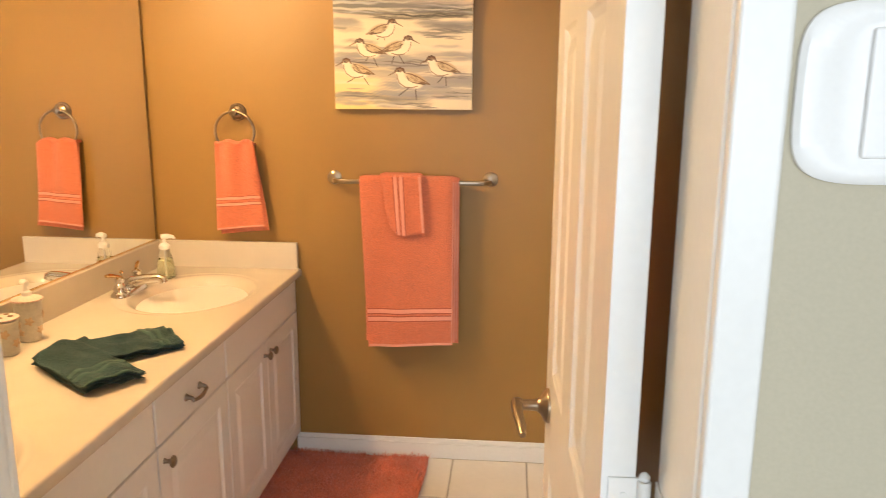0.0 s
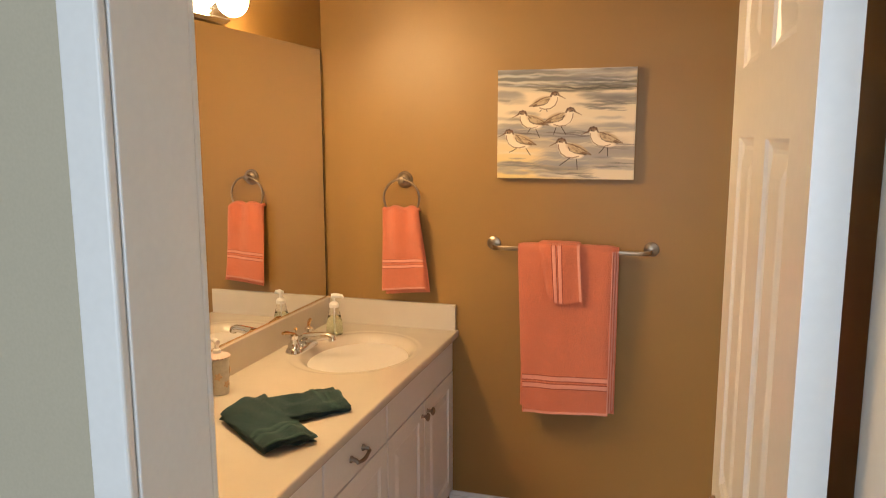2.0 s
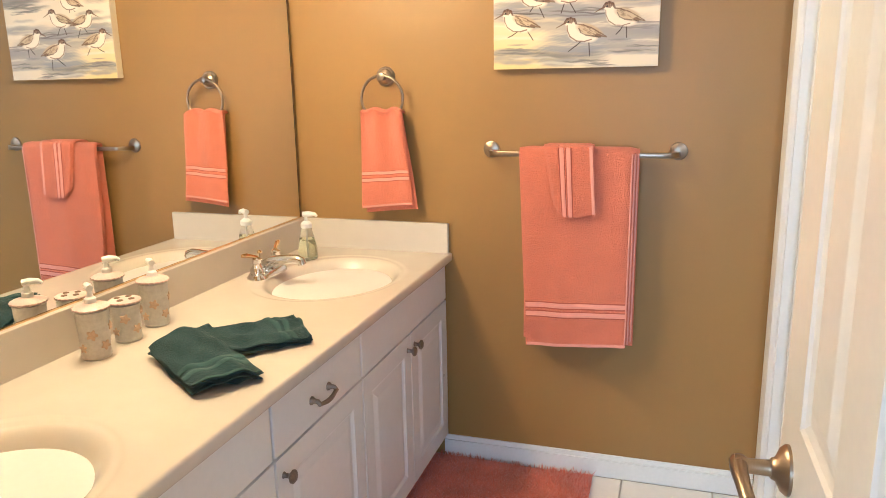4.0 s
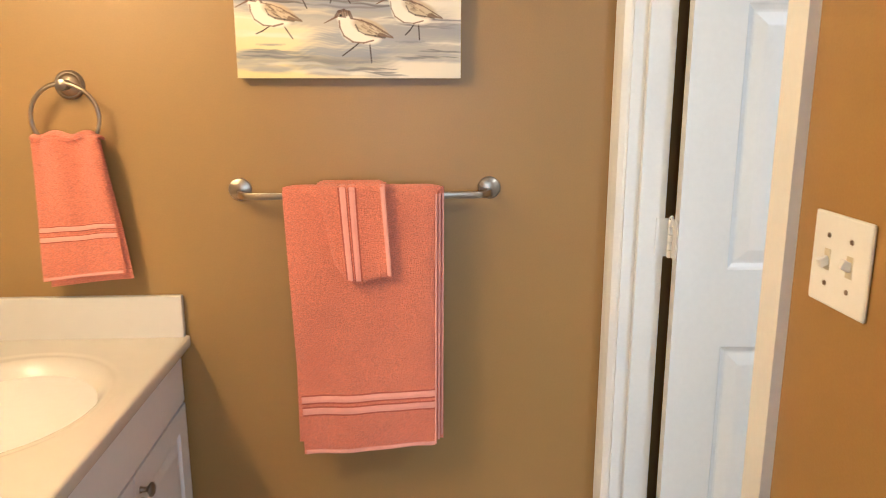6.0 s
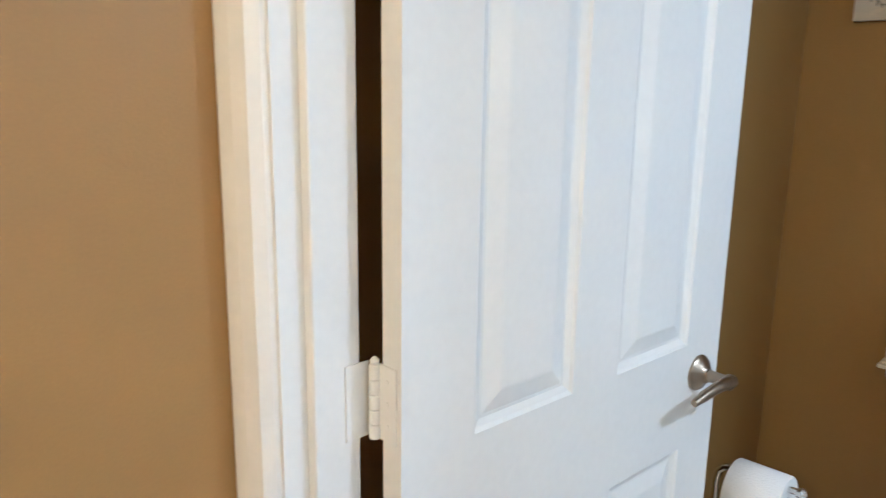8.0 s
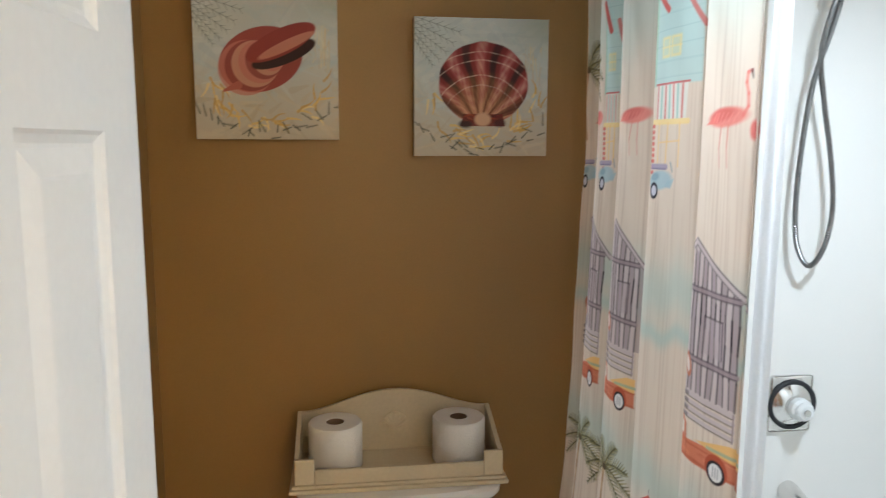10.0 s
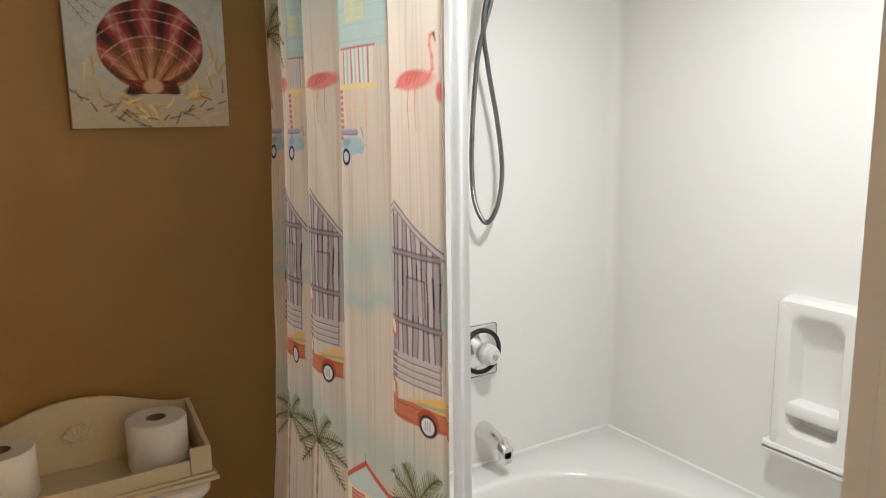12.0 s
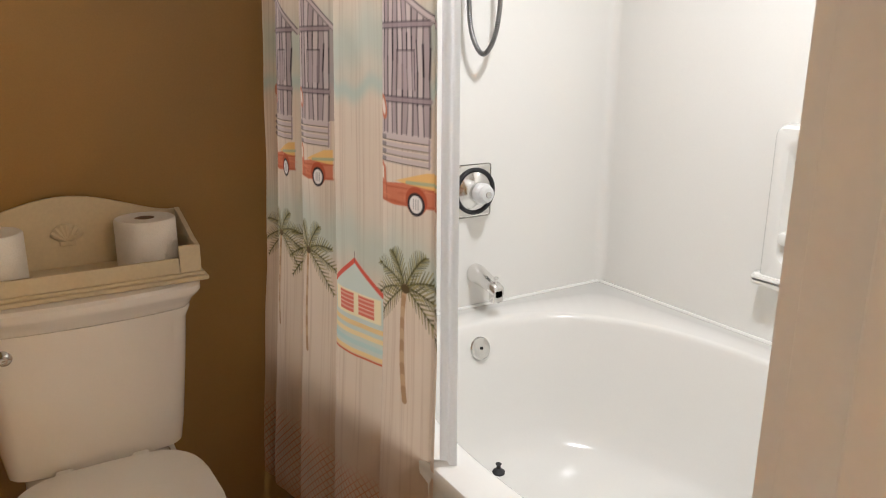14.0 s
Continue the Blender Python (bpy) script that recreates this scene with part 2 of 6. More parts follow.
def panel_slab(w, h, t, panels, both=False, groove=0.007, rim=0.012, slope=0.028):
    """A slab 0..w, 0..h with raised panels; front at y = 0 facing -y, back at y = t."""
    bm = bmesh.new()
    xs = sorted({0, w, *[p[0] for p in panels], *[p[1] for p in panels]})
    zs = sorted({0, h, *[p[2] for p in panels], *[p[3] for p in panels]})
    for side, y0, sgn in ((0, 0.0, 1), (1, t, -1)):
        if side and not both:
            bm.faces.new([bm.verts.new(p) for p in ((0, t, 0), (w, t, 0), (w, t, h), (0, t, h))])
            continue
        for x0, x1 in zip(xs, xs[1:]):
            for z0, z1 in zip(zs, zs[1:]):
                cx, cz = (x0 + x1) / 2, (z0 + z1) / 2
                if any(a < cx < b and c < cz < d for a, b, c, d in panels):
                    continue
                bm.faces.new([bm.verts.new(p) for p in ((x0, y0, z0), (x1, y0, z0), (x1, y0, z1), (x0, y0, z1))])
        for a, b, c, d in panels:
            rings = []
            for ins, dep in ((0, 0), (rim * 0.35, groove * 0.5), (rim, groove), (rim + 0.005, groove), (rim + slope, groove * 0.15), (rim + slope + 0.004, groove * 0.1)):
                y = y0 + sgn * dep
                rings.append([Vector(p) for p in ((a + ins, y, c + ins), (b - ins, y, c + ins), (b - ins, y, d - ins), (a + ins, y, d - ins))])
            loft(bm, rings, caps=False)
            bm.faces.new([bm.verts.new(p) for p in rings[-1]])
    for p in (((0, 0, 0), (0, t, 0), (0, t, h), (0, 0, h)), ((w, 0, 0), (w, t, 0), (w, t, h), (w, 0, h)), ((0, 0, 0), (w, 0, 0), (w, t, 0), (0, t, 0)), ((0, 0, h), (w, 0, h), (w, t, h), (0, t, h))):
        bm.faces.new([bm.verts.new(q) for q in p])
    bmesh.ops.remove_doubles(bm, verts=bm.verts, dist=1e-5)
    return bm


class Print:
    """A picture drawn with simple shapes, to be laid on cloth or canvas: x to the right, y up, in metres."""

    def __init__(self, w, h, step, ground):
        self.nx, self.ny = int(w / step) + 1, int(h / step) + 1
        self.w, self.h, self.step = w, h, step
        self.x, self.y = np.meshgrid(np.linspace(0, w, self.nx), np.linspace(0, h, self.ny))
        self.c = np.ones((self.ny, self.nx, 3)) * np.array(ground)
        self.rng = np.random.RandomState(5)

    def lay(self, mask, colour, a=1.0):
        k = (np.clip(mask, 0, 1) * a)[..., None]
        self.c = self.c * (1 - k) + np.array(colour) * k

    def oval(self, cx, cy, rx, ry, colour, ang=0.0, a=1.0, soft=None):
        s, c = math.sin(radians(ang)), math.cos(radians(ang))
        dx, dy = self.x - cx, self.y - cy
        u, v = (dx * c + dy * s) / rx, (-dx * s + dy * c) / ry
        d = (1 - np.sqrt(u * u + v * v)) * min(rx, ry)
        self.lay(d / (soft or self.step) + 0.5, colour, a)

    def line(self, x0, y0, x1, y1, width, colour, a=1.0, taper=1.0):
        dx, dy = x1 - x0, y1 - y0
        k = np.clip(((self.x - x0) * dx + (self.y - y0) * dy) / (dx * dx + dy * dy + 1e-12), 0, 1)
        d = np.hypot(self.x - x0 - k * dx, self.y - y0 - k * dy)
        self.lay((width / 2 * (1 + (taper - 1) * k) - d) / self.step + 0.5, colour, a)

    def poly(self, pts, colour, a=1.0):
        """A convex polygon, points in turn."""
        area = sum(p[0] * q[1] - q[0] * p[1] for p, q in zip(pts, pts[1:] + pts[:1]))
        d = np.full(self.x.shape, 1e9)
        for p, q in zip(pts, pts[1:] + pts[:1]):
            ex, ey = q[0] - p[0], q[1] - p[1]
            n = math.hypot(ex, ey) + 1e-12
            side = ((self.y - p[1]) * ex - (self.x - p[0]) * ey) / n
            d = np.minimum(d, side if area > 0 else -side)
        self.lay(d / self.step + 0.5, colour, a)

    def strokes(self, n, x0, x1, y0, y1, length, width, colours, tilt=4, a=0.5):
        for _ in range(n):
            x, y, g = self.rng.uniform(x0, x1), self.rng.uniform(y0, y1), radians(self.rng.uniform(-tilt, tilt))
            l = length * self.rng.uniform(0.4, 1.3)
            self.line(x, y, x + l * math.cos(g), y + l * math.sin(g), width * self.rng.uniform(0.5, 1.4), colours[self.rng.randint(len(colours))], a * self.rng.uniform(0.5, 1.2), 0.3)

    def mesh(self, name, place, material):
        """The picture as a fine sheet: place takes the grids of x and y and gives the world's."""
        X, Y, Z = place(self.x, self.y)
        co = np.stack([X, Y, Z], -1).reshape(-1, 3)
        i = np.arange(self.ny * self.nx).reshape(self.ny, self.nx)
        q = np.stack([i[:-1, :-1], i[:-1, 1:], i[1:, 1:], i[1:, :-1]], -1).reshape(-1, 4)
        me = bpy.data.meshes.new(name)
        me.vertices.add(len(co))
        me.vertices.foreach_set("co", co.ravel())
        me.loops.add(q.size)
        me.loops.foreach_set("vertex_index", q.ravel())
        me.polygons.add(len(q))
        me.polygons.foreach_set("loop_start", np.arange(0, q.size, 4))
        me.polygons.foreach_set("use_smooth", np.ones(len(q), bool))
        me.update(calc_edges=True)
        att = me.attributes.new("print", "FLOAT_COLOR", "POINT")
        att.data.foreach_set("color", np.concatenate([self.c.reshape(-1, 3), np.ones((len(co), 1))], 1).ravel())
        me.materials.append(material)
        return me


# ---- the rooms ----
CEIL = 2.158
XE, XE2 = 1.669, 1.779          # wall between washroom and toilet room
XF = 3.345                      # far wall behind the toilet
YS, YH = -2.15, -2.27           # entrance wall, inside and hall side
YT = -2.195                     # long wall of the tub
D1A, D1B = 0.89, 1.590           # entrance opening
D2A, D2B = -0.824, -0.066       # toilet room opening
HEAD = 2.035

floor = obj("floor", boxes((-0.12, XF + 0.12, YH + 0.0065, 0.12, -0.12, -0.006)), M_GROUT, kind="structure", label="square white ceramic tile floor with grey grout", category="floor")
obj("floor_hall", boxes((-1.6, 4.2, -5.2, YH + 0.006, -0.12, -0.004)), M_CARPET, kind="structure", label="beige carpeted hall floor", category="floor")

obj("wall_north", boxes((-0.12, XF + 0.12, 0.0, 0.12, 0, CEIL + 0.1)), M_TAN, kind="structure", label="tan painted wall behind the towels", category="wall")
obj("wall_west", boxes((-0.12, 0.0, YH, 0.0, 0, CEIL + 0.1)), M_TAN, kind="structure", label="tan painted wall behind the mirror", category="wall")
bm = boxes((XE, XE2, YH + 0.0065, D2A - 0.018, 0, CEIL + 0.1), (XE, XE2, D2B + 0.018, 0.0, 0, CEIL + 0.1), (XE, XE2, D2A - 0.018, D2B + 0.018, HEAD + 0.018, CEIL + 0.1))
obj("wall_east", bm, M_TAN, kind="structure", label="tan painted wall with the toilet room doorway", category="wall")
obj("wall_far_east", boxes((XF, XF + 0.12, YH + 0.0065, 0.0, 0, CEIL + 0.1)), M_TAN, kind="structure", label="tan painted wall behind the toilet", category="wall")
obj("wall_tub", boxes((XE2, XF, YH + 0.0065, YT - 0.006, 0, CEIL + 0.1)), M_TAN, kind="structure", label="tan painted wall behind the tub", category="wall")
bm = boxes((0.0, D1A - 0.018, YH + 0.006, YS, 0, CEIL + 0.1), (D1B + 0.018, XE, YH + 0.006, YS, 0, CEIL + 0.1), (D1A - 0.018, D1B + 0.018, YH + 0.006, YS, HEAD + 0.018, CEIL + 0.1))
obj("wall_south", bm, M_TAN, kind="structure", label="tan painted wall with the entrance", category="wall")
bm = boxes((-1.6, D1A - 0.018, YH - 0.006, YH + 0.006, 0, 2.5), (D1B + 0.018, 4.2, YH - 0.006, YH + 0.006, 0, 2.5), (D1A - 0.018, D1B + 0.018, YH - 0.006, YH + 0.006, HEAD + 0.018, 2.5))
obj("wall_hall_north", bm, M_HALL, kind="structure", label="beige painted hall wall around the bathroom entrance", category="wall")
obj("wall_hall_west", boxes((-1.72, -1.6, -5.2, YH, 0, 2.5)), M_HALL, kind="structure", label="beige painted hall wall", category="wall")
obj("wall_hall_east", boxes((4.2, 4.32, -5.2, YH, 0, 2.5)), M_HALL, kind="structure", label="beige painted hall wall", category="wall")
bm = boxes((-1.72, 0.1, -5.3, -5.2, 0, 2.5), (2.9, 4.32, -5.3, -5.2, 0, 2.5), (0.1, 2.9, -5.3, -5.2, 0, 0.8), (0.1, 2.9, -5.3, -5.2, 2.1, 2.5))
obj("wall_hall_south", bm, M_HALL, kind="structure", label="beige painted hall wall with a window opening", category="wall")
obj("ceiling_hall", boxes((-1.72, 4.32, -5.3, YH - 0.006, 2.5, 2.6)), M_CEIL, kind="structure", label="plain white hall ceiling", category="ceiling")

# suspended ceiling: tiles lie 6 mm above the grid
bm = bmesh.new()
gx = [0.0] + [x for x in (0.50, 1.11, 1.72, 2.33, 2.94) if x < XF] + [XF]
gy = [0.0, -0.36, -0.97, -1.58, YT - 0.0]
for x0, x1 in zip(gx, gx[1:]):
    for y1, y0 in zip(gy, gy[1:]):
        box(bm, x0 + 0.008, x1 - 0.008, y0 + 0.008, y1 - 0.008, CEIL + 0.003, CEIL + 0.02, bevel=0.003)
ceil = obj("ceiling", bm, M_CEIL, kind="structure", label="suspended ceiling of white speckled tiles", category="ceiling")
bm = bmesh.new()
for x in gx[1:-1]:
    box(bm, x - 0.012, x + 0.012, YT, 0.0, CEIL - 0.002, CEIL + 0.002)
for y in gy[1:-1]:
    for x0, x1 in zip(gx, gx[1:]):
        box(bm, x0 + (0.012 if x0 else 0), x1 - (0.012 if x1 < XF else 0), y - 0.012, y + 0.012, CEIL - 0.002, CEIL + 0.002)
box(bm, 0, 0.016, YS, 0, CEIL - 0.003, CEIL + 0.003)
box(bm, 0.016, XE, -0.016, 0, CEIL - 0.003, CEIL + 0.003)
obj("ceiling_grid", bm, M_TBAR, kind="structure", label="white metal ceiling grid", category="ceiling")
obj("ceiling_slab", boxes((-0.12, XF + 0.12, YH + 0.0065, 0.12, CEIL + 0.1, CEIL + 0.2)), M_TRIM, kind="structure", label="slab above the suspended ceiling", category="ceiling")


# ---- trim ----
def skirting(name, x0, x1, y0, y1, face):
    bm = bmesh.new()
    box(bm, x0, x1, y0, y1, 0, 0.066)
    d = 0.005
    if face == "y":
        box(bm, x0, x1, y0 + d, y1, 0.066, 0.085, bevel=0.002)
    else:
        box(bm, x0 + d * (face == "-x"), x1 - d * (face == "x"), y0, y1, 0.066, 0.085, bevel=0.002)
    return obj(name, bm, M_TRIM, kind="structure", label="white painted wooden baseboard", category="baseboard")


skirting("baseboard", 0.56, XE - 0.015, -0.013, -0.0005, "y")
skirting("baseboard", XE2 + 0.015, XF, -0.013, -0.0005, "y")
skirting("baseboard", XE - 0.013, XE - 0.0005, YS, -0.905, "-x")
skirting("baseboard", XF - 0.013, XF - 0.0005, -0.93, -0.013, "-x")


def casing(bm, a, b, z0, z1, plane, out, along):
    """Moulded door casing on a wall: a..b across the board, out: +1 or -1 from the plane."""
    steps = ((0.0, 0.85, 0.0140), (0.85, 1.0, 0.0160))
    for s0, s1, d in steps:
        p, q = a + (b - a) * s0, a + (b - a) * s1
        lo, hi = sorted((p, q))
        f0, f1 = sorted((plane, plane + out * d))
        if along == "x":
            box(bm, lo, hi, f0, f1, z0, z1)
        else:
            box(bm, f0, f1, lo, hi, z0, z1)


# entrance trim
bm = bmesh.new()
for plane, out in ((YH - 0.006, -1), (YS, 1)):
    f0, f1 = sorted((plane, plane + out * 0.0145))
    box(bm, D1A - 0.050, D1A - 0.0015, f0, f1, 0, HEAD + 0.056, bevel=0.004, seg=3)
    box(bm, D1B + 0.0015, D1B + 0.041, f0, f1, 0, HEAD + 0.056, bevel=0.004, seg=3)
    box(bm, D1A - 0.0015, D1B + 0.0015, f0, f1, HEAD + 0.004, HEAD + 0.056, bevel=0.004, seg=3)
jy0, jy1 = YH - 0.005, YS - 0.001
box(bm, D1A - 0.018, D1A, jy0, jy1, 0, HEAD + 0.018, bevel=0.002)
box(bm, D1B, D1B + 0.018, jy0, jy1, 0, HEAD + 0.018, bevel=0.002)
box(bm, D1A, D1B, jy0, jy1, HEAD, HEAD + 0.018)
box(bm, D1A, D1B, jy0 + 0.03, jy1 - 0.04, HEAD - 0.010, HEAD, bevel=0.001)
obj("trim_entrance", bm, M_TRIM, kind="structure", label="white moulded casing and jamb of the entrance", category="door frame")

# toilet room trim
bm = bmesh.new()
for plane, out in ((XE, -1), (XE2, 1)):
    casing(bm, D2A - 0.004, D2A - 0.061, 0, HEAD + 0.06, plane, out, "y")
    f0, f1 = sorted((plane, plane + out * 0.0145))
    box(bm, f0, f1, D2A - 0.004, -0.004, HEAD + 0.004, HEAD + 0.06)
    prof = [(plane - out * 0.002, -0.002), (plane + out * 0.0105, -0.002), (plane + out * 0.0125, -0.008), (plane + out * 0.010, -0.030), (plane + out * 0.004, -0.050), (plane - out * 0.008, -0.0595), (plane - out * 0.018, -0.062), (plane - out * 0.020, -0.050)]
    loft(bm, [[Vector((x, y, z)) for x, y in prof] for z in (0.0, HEAD + 0.0035)])
box(bm, XE + 0.001, XE2 - 0.001, D2A - 0.018, D2A, 0, HEAD + 0.018, bevel=0.001)
box(bm, XE + 0.014, XE2 - 0.001, D2B, D2B + 0.018, 0, HEAD + 0.018, bevel=0.001)
box(bm, XE + 0.001, XE2 - 0.001, D2A, D2B, HEAD, HEAD + 0.018)
box(bm, XE + 0.03, XE2 - 0.042, D2A, D2A + 0.010, 0, HEAD, bevel=0.0025)
box(bm, XE + 0.047, XE2 + 0.003, D2B - 0.016, D2B, 0, HEAD, bevel=0.0025)
obj("trim_toilet_doorway", bm, M_TRIM, kind="structure", label="white moulded casing and jamb of the toilet room doorway", category="door frame")


def lever(parent, x, y, z, out, material):
    """Lever handle on a door face; out: side of the face along y; the lever points to the hinge."""
    h = new("door_handle")
    h.parent = parent
    tagged(h, "satin nickel lever handle")
    R = Matrix.Translation((x, y, z)) @ Matrix.Rotation(radians(90 * (1 if out < 0 else -1)), 4, "X")
    part("rosette", lathe(bmesh.new(), [(0.0, 0.0), (0.033, 0.0), (0.033, 0.004), (0.028, 0.010), (0.016, 0.016), (0.013, 0.022), (0.0, 0.022)], R, 32), material, h, smooth=True)
    part("stem", lathe(bmesh.new(), [(0.0, 0.02), (0.011, 0.02), (0.010, 0.050), (0.014, 0.056), (0.014, 0.066), (0.0, 0.068)], R, 20), material, h, smooth=True)
    pts = [(x + 0.008, y + out * 0.060, z), (x - 0.02, y + out * 0.062, z + 0.003), (x - 0.05, y + out * 0.060, z + 0.001), (x - 0.08, y + out * 0.056, z - 0.006), (x - 0.105, y + out * 0.054, z - 0.012)]
    b = tube(bmesh.new(), pts, [0.012, 0.011, 0.0095, 0.009, 0.006], 12)
    part("lever", b, material, h, smooth=True)


def hinge(parent, z, gap_dir):
    k = new("hinge")
    k.parent = parent
    for i in range(5):
        a = z + 0.019 * i
        part("knuckle", lathe(bmesh.new(), [(0.0, a), (0.0062, a), (0.0072, a + 0.001), (0.0072, a + 0.017), (0.0062, a + 0.0182), (0, a + 0.0182)], None, 12), M_TRIM, k, smooth=True)
    part("pin_tip", lathe(bmesh.new(), [(0, z + 0.095), (0.005, z + 0.095), (0.006, z + 0.099), (0.003, z + 0.103), (0, z + 0.104)], None, 12), M_TRIM, k, smooth=True)
    part("door_leaf", boxes((0.003, 0.0055, 0.002 * gap_dir, 0.036 * gap_dir, z, z + 0.095)), M_TRIM, k)
    for s in (0.02, 0.048, 0.076):
        part("screw", lathe(bmesh.new(), [(0, 0), (0.0035, 0), (0.003, 0.001), (0, 0.001)], Matrix.Translation((0.003, 0.02 * gap_dir, z + s)) @ Matrix.Rotation(radians(-90), 4, "Y"), 8), M_TRIM, k)


def panel_door(name, width, m, label, side, grip=0.93):
    """Six-panel door; origin at the hinge pin, leaf along x. side: y direction of the thickness."""
    d = thing(name, m, label, "door", kind="structure")
    c = width / 2
    a0, a1, b0, b1 = 0.120, c - 0.055, c + 0.055, width - 0.112
    ps = [(a, b, z0, z1) for a, b in ((a0, a1), (b0, b1)) for z0, z1 in ((0.22, 0.785), (0.98, 1.59), (1.70, 1.91))]
    leaf = part("leaf", panel_slab(width, 2.02, 0.035, ps, both=True, groove=0.008, rim=0.014, slope=0.032), M_DOOR, d)
    leaf.location = (0.006, 0.008 if side > 0 else -0.043, 0.01)
    near, far = (0.008, 0.043) if side > 0 else (-0.043, -0.008)
    lever(d, width - 0.062, near, grip, -1, M_NICKEL)
    lever(d, width - 0.062, far, grip, 1, M_NICKEL)
    part("latch_plate", boxes((width + 0.0055, width + 0.007, (near + far) / 2 - 0.012, (near + far) / 2 + 0.012, 0.90, 0.957)), M_NICKEL, d)
    for z in (0.23, 1.010, 1.759):
        hinge(d, z, side)
    return d


panel_door("door_1", 0.685, pose(D1B - 0.013, YS + 0.008, 0, 0, 0, 91.6), "white six-panel door standing open into the bathroom", 1, 0.912)
panel_door("door_2", 0.748, pose(1.792, -0.0967, 0, 0, 0, -3.75), "white six-panel door standing open into the toilet room", -1)
for z in (0.23, 1.010, 1.759):
    obj("hinge_plate", boxes((XE2 - 0.020, XE2 + 0.0145, D2B - 0.0185, D2B - 0.0162, z, z + 0.095)), M_TRIM, kind="structure", label="white painted hinge plate on the door jamb", category="hinge")
    obj("hinge_plate", boxes((D1B - 0.0022, D1B - 0.0002, YS - 0.036, YS + 0.006, z, z + 0.095)), M_TRIM, kind="structure", label="white painted hinge plate on the door jamb", category="hinge")

# ---- vanity ----
ZC = 0.800   # counter top
XC = 0.592   # counter front
FACE = 0.560
SINKS = (-0.40, -1.74)


def knob(parent, y, z, x=FACE + 0.018):
    R = Matrix.Translation((x, y, z)) @ Matrix.Rotation(radians(90), 4, "Y")
    part("knob", lathe(bmesh.new(), [(0, 0), (0.0085, 0), (0.006, 0.004), (0.0052, 0.013), (0.010, 0.018), (0.0155, 0.022), (0.0155, 0.026), (0.010, 0.030), (0, 0.031)], R, 20), M_PEWTER, parent, "pewter mushroom knob", True)


def front(parent, name, y0, y1, z0, z1, raised):
    """A door or drawer front on the face, seen from +x."""
    w, h = y1 - y0, z1 - z0
    ps = [(0.058, w - 0.058, 0.058, h - 0.058)] if raised else []
    bm = panel_slab(w, h, 0.018, ps, groove=0.006, rim=0.010, slope=0.026)
    if not raised:
        bm.free()
        bm = box(bmesh.new(), 0, w, 0, 0.018, 0, h, bevel=0.003)
    bm.transform(pose(FACE + 0.0185, y0, z0, 0, 0, 90))
    return part(name, bm, M_CAB, parent)


def cabinet(y0, y1, label, fronts):
    c = thing("vanity_cabinet", Matrix(), label, "cabinet", "vanity cabinets under the counter")
    part("body", boxes((0.02, FACE, y0 + 0.001, y1 - 0.001, 0.09, ZC - 0.034)), M_CAB, c)
    part("toe_kick", boxes((0.05, FACE - 0.07, y0 + 0.001, y1 - 0.001, 0.0, 0.089)), M_CAB, c)
    for kind, a, b, z0, z1, hw in fronts:
        f = front(c, kind, a, b, z0, z1, kind == "door")
        if hw == "pull":
            y, z = (a + b) / 2 - 0.012, (z0 + z1) / 2 - 0.012
            pts = [(FACE + 0.018, y - 0.043, z + 0.008), (FACE + 0.036, y - 0.043, z + 0.006)] + [(FACE + 0.040 + 0.003 * math.sin(math.pi * i / 8), y - 0.043 + 0.086 * i / 8, z - 0.006 * math.sin(math.pi * i / 8)) for i in range(9)] + [(FACE + 0.036, y + 0.043, z + 0.006), (FACE + 0.018, y + 0.043, z + 0.008)]
            b2 = tube(bmesh.new(), pts, [0.007, 0.006, 0.0062, 0.005, 0.0055, 0.006, 0.0062, 0.006, 0.0055, 0.005, 0.0062, 0.006, 0.007], 10)
            part("pull_handle", b2, M_PEWTER, f, "pewter bow pull", True)
            for yy in (y - 0.043, y + 0.043):
                part("pull_foot", lathe(bmesh.new(), [(0, 0), (0.011, 0), (0.010, 0.004), (0.006, 0.008), (0, 0.008)], Matrix.Translation((FACE + 0.018, yy, z + 0.007)) @ Matrix.Rotation(radians(90), 4, "Y"), 14), M_PEWTER, f, "", True)
        elif hw:
            knob(f, a + 0.028 if hw < 0 else b - 0.028, z1 - 0.045)


DR0, DR1, DZ0, DZ1 = 0.632, ZC - 0.038, 0.100, 0.626
cabinet(-0.775, -0.022, "white sink cabinet with two raised-panel doors", [("false_front", -0.772, -0.025, DR0, DR1, 0), ("door", -0.772, -0.402, DZ0, DZ1, 1), ("door", -0.396, -0.025, DZ0, DZ1, -1)])
cabinet(-1.235, -0.778, "white vanity cabinet with a drawer above a raised-panel door", [("drawer_front", -1.232, -0.781, DR0, DR1, "pull"), ("door", -1.232, -0.781, DZ0, DZ1, -1)])
cabinet(-2.00, -1.238, "white sink cabinet with two raised-panel doors", [("false_front", -1.997, -1.241, DR0, DR1, 0), ("door", -1.997, -1.622, DZ0, DZ1, 1), ("door", -1.616, -1.241, DZ0, DZ1, -1)])
obj("filler_panel", boxes((0.02, FACE + 0.012, YS + 0.002, -2.003, 0.0, ZC - 0.034)), M_CAB, kind="structure", label="white filler strip beside the vanity", category="cabinet")

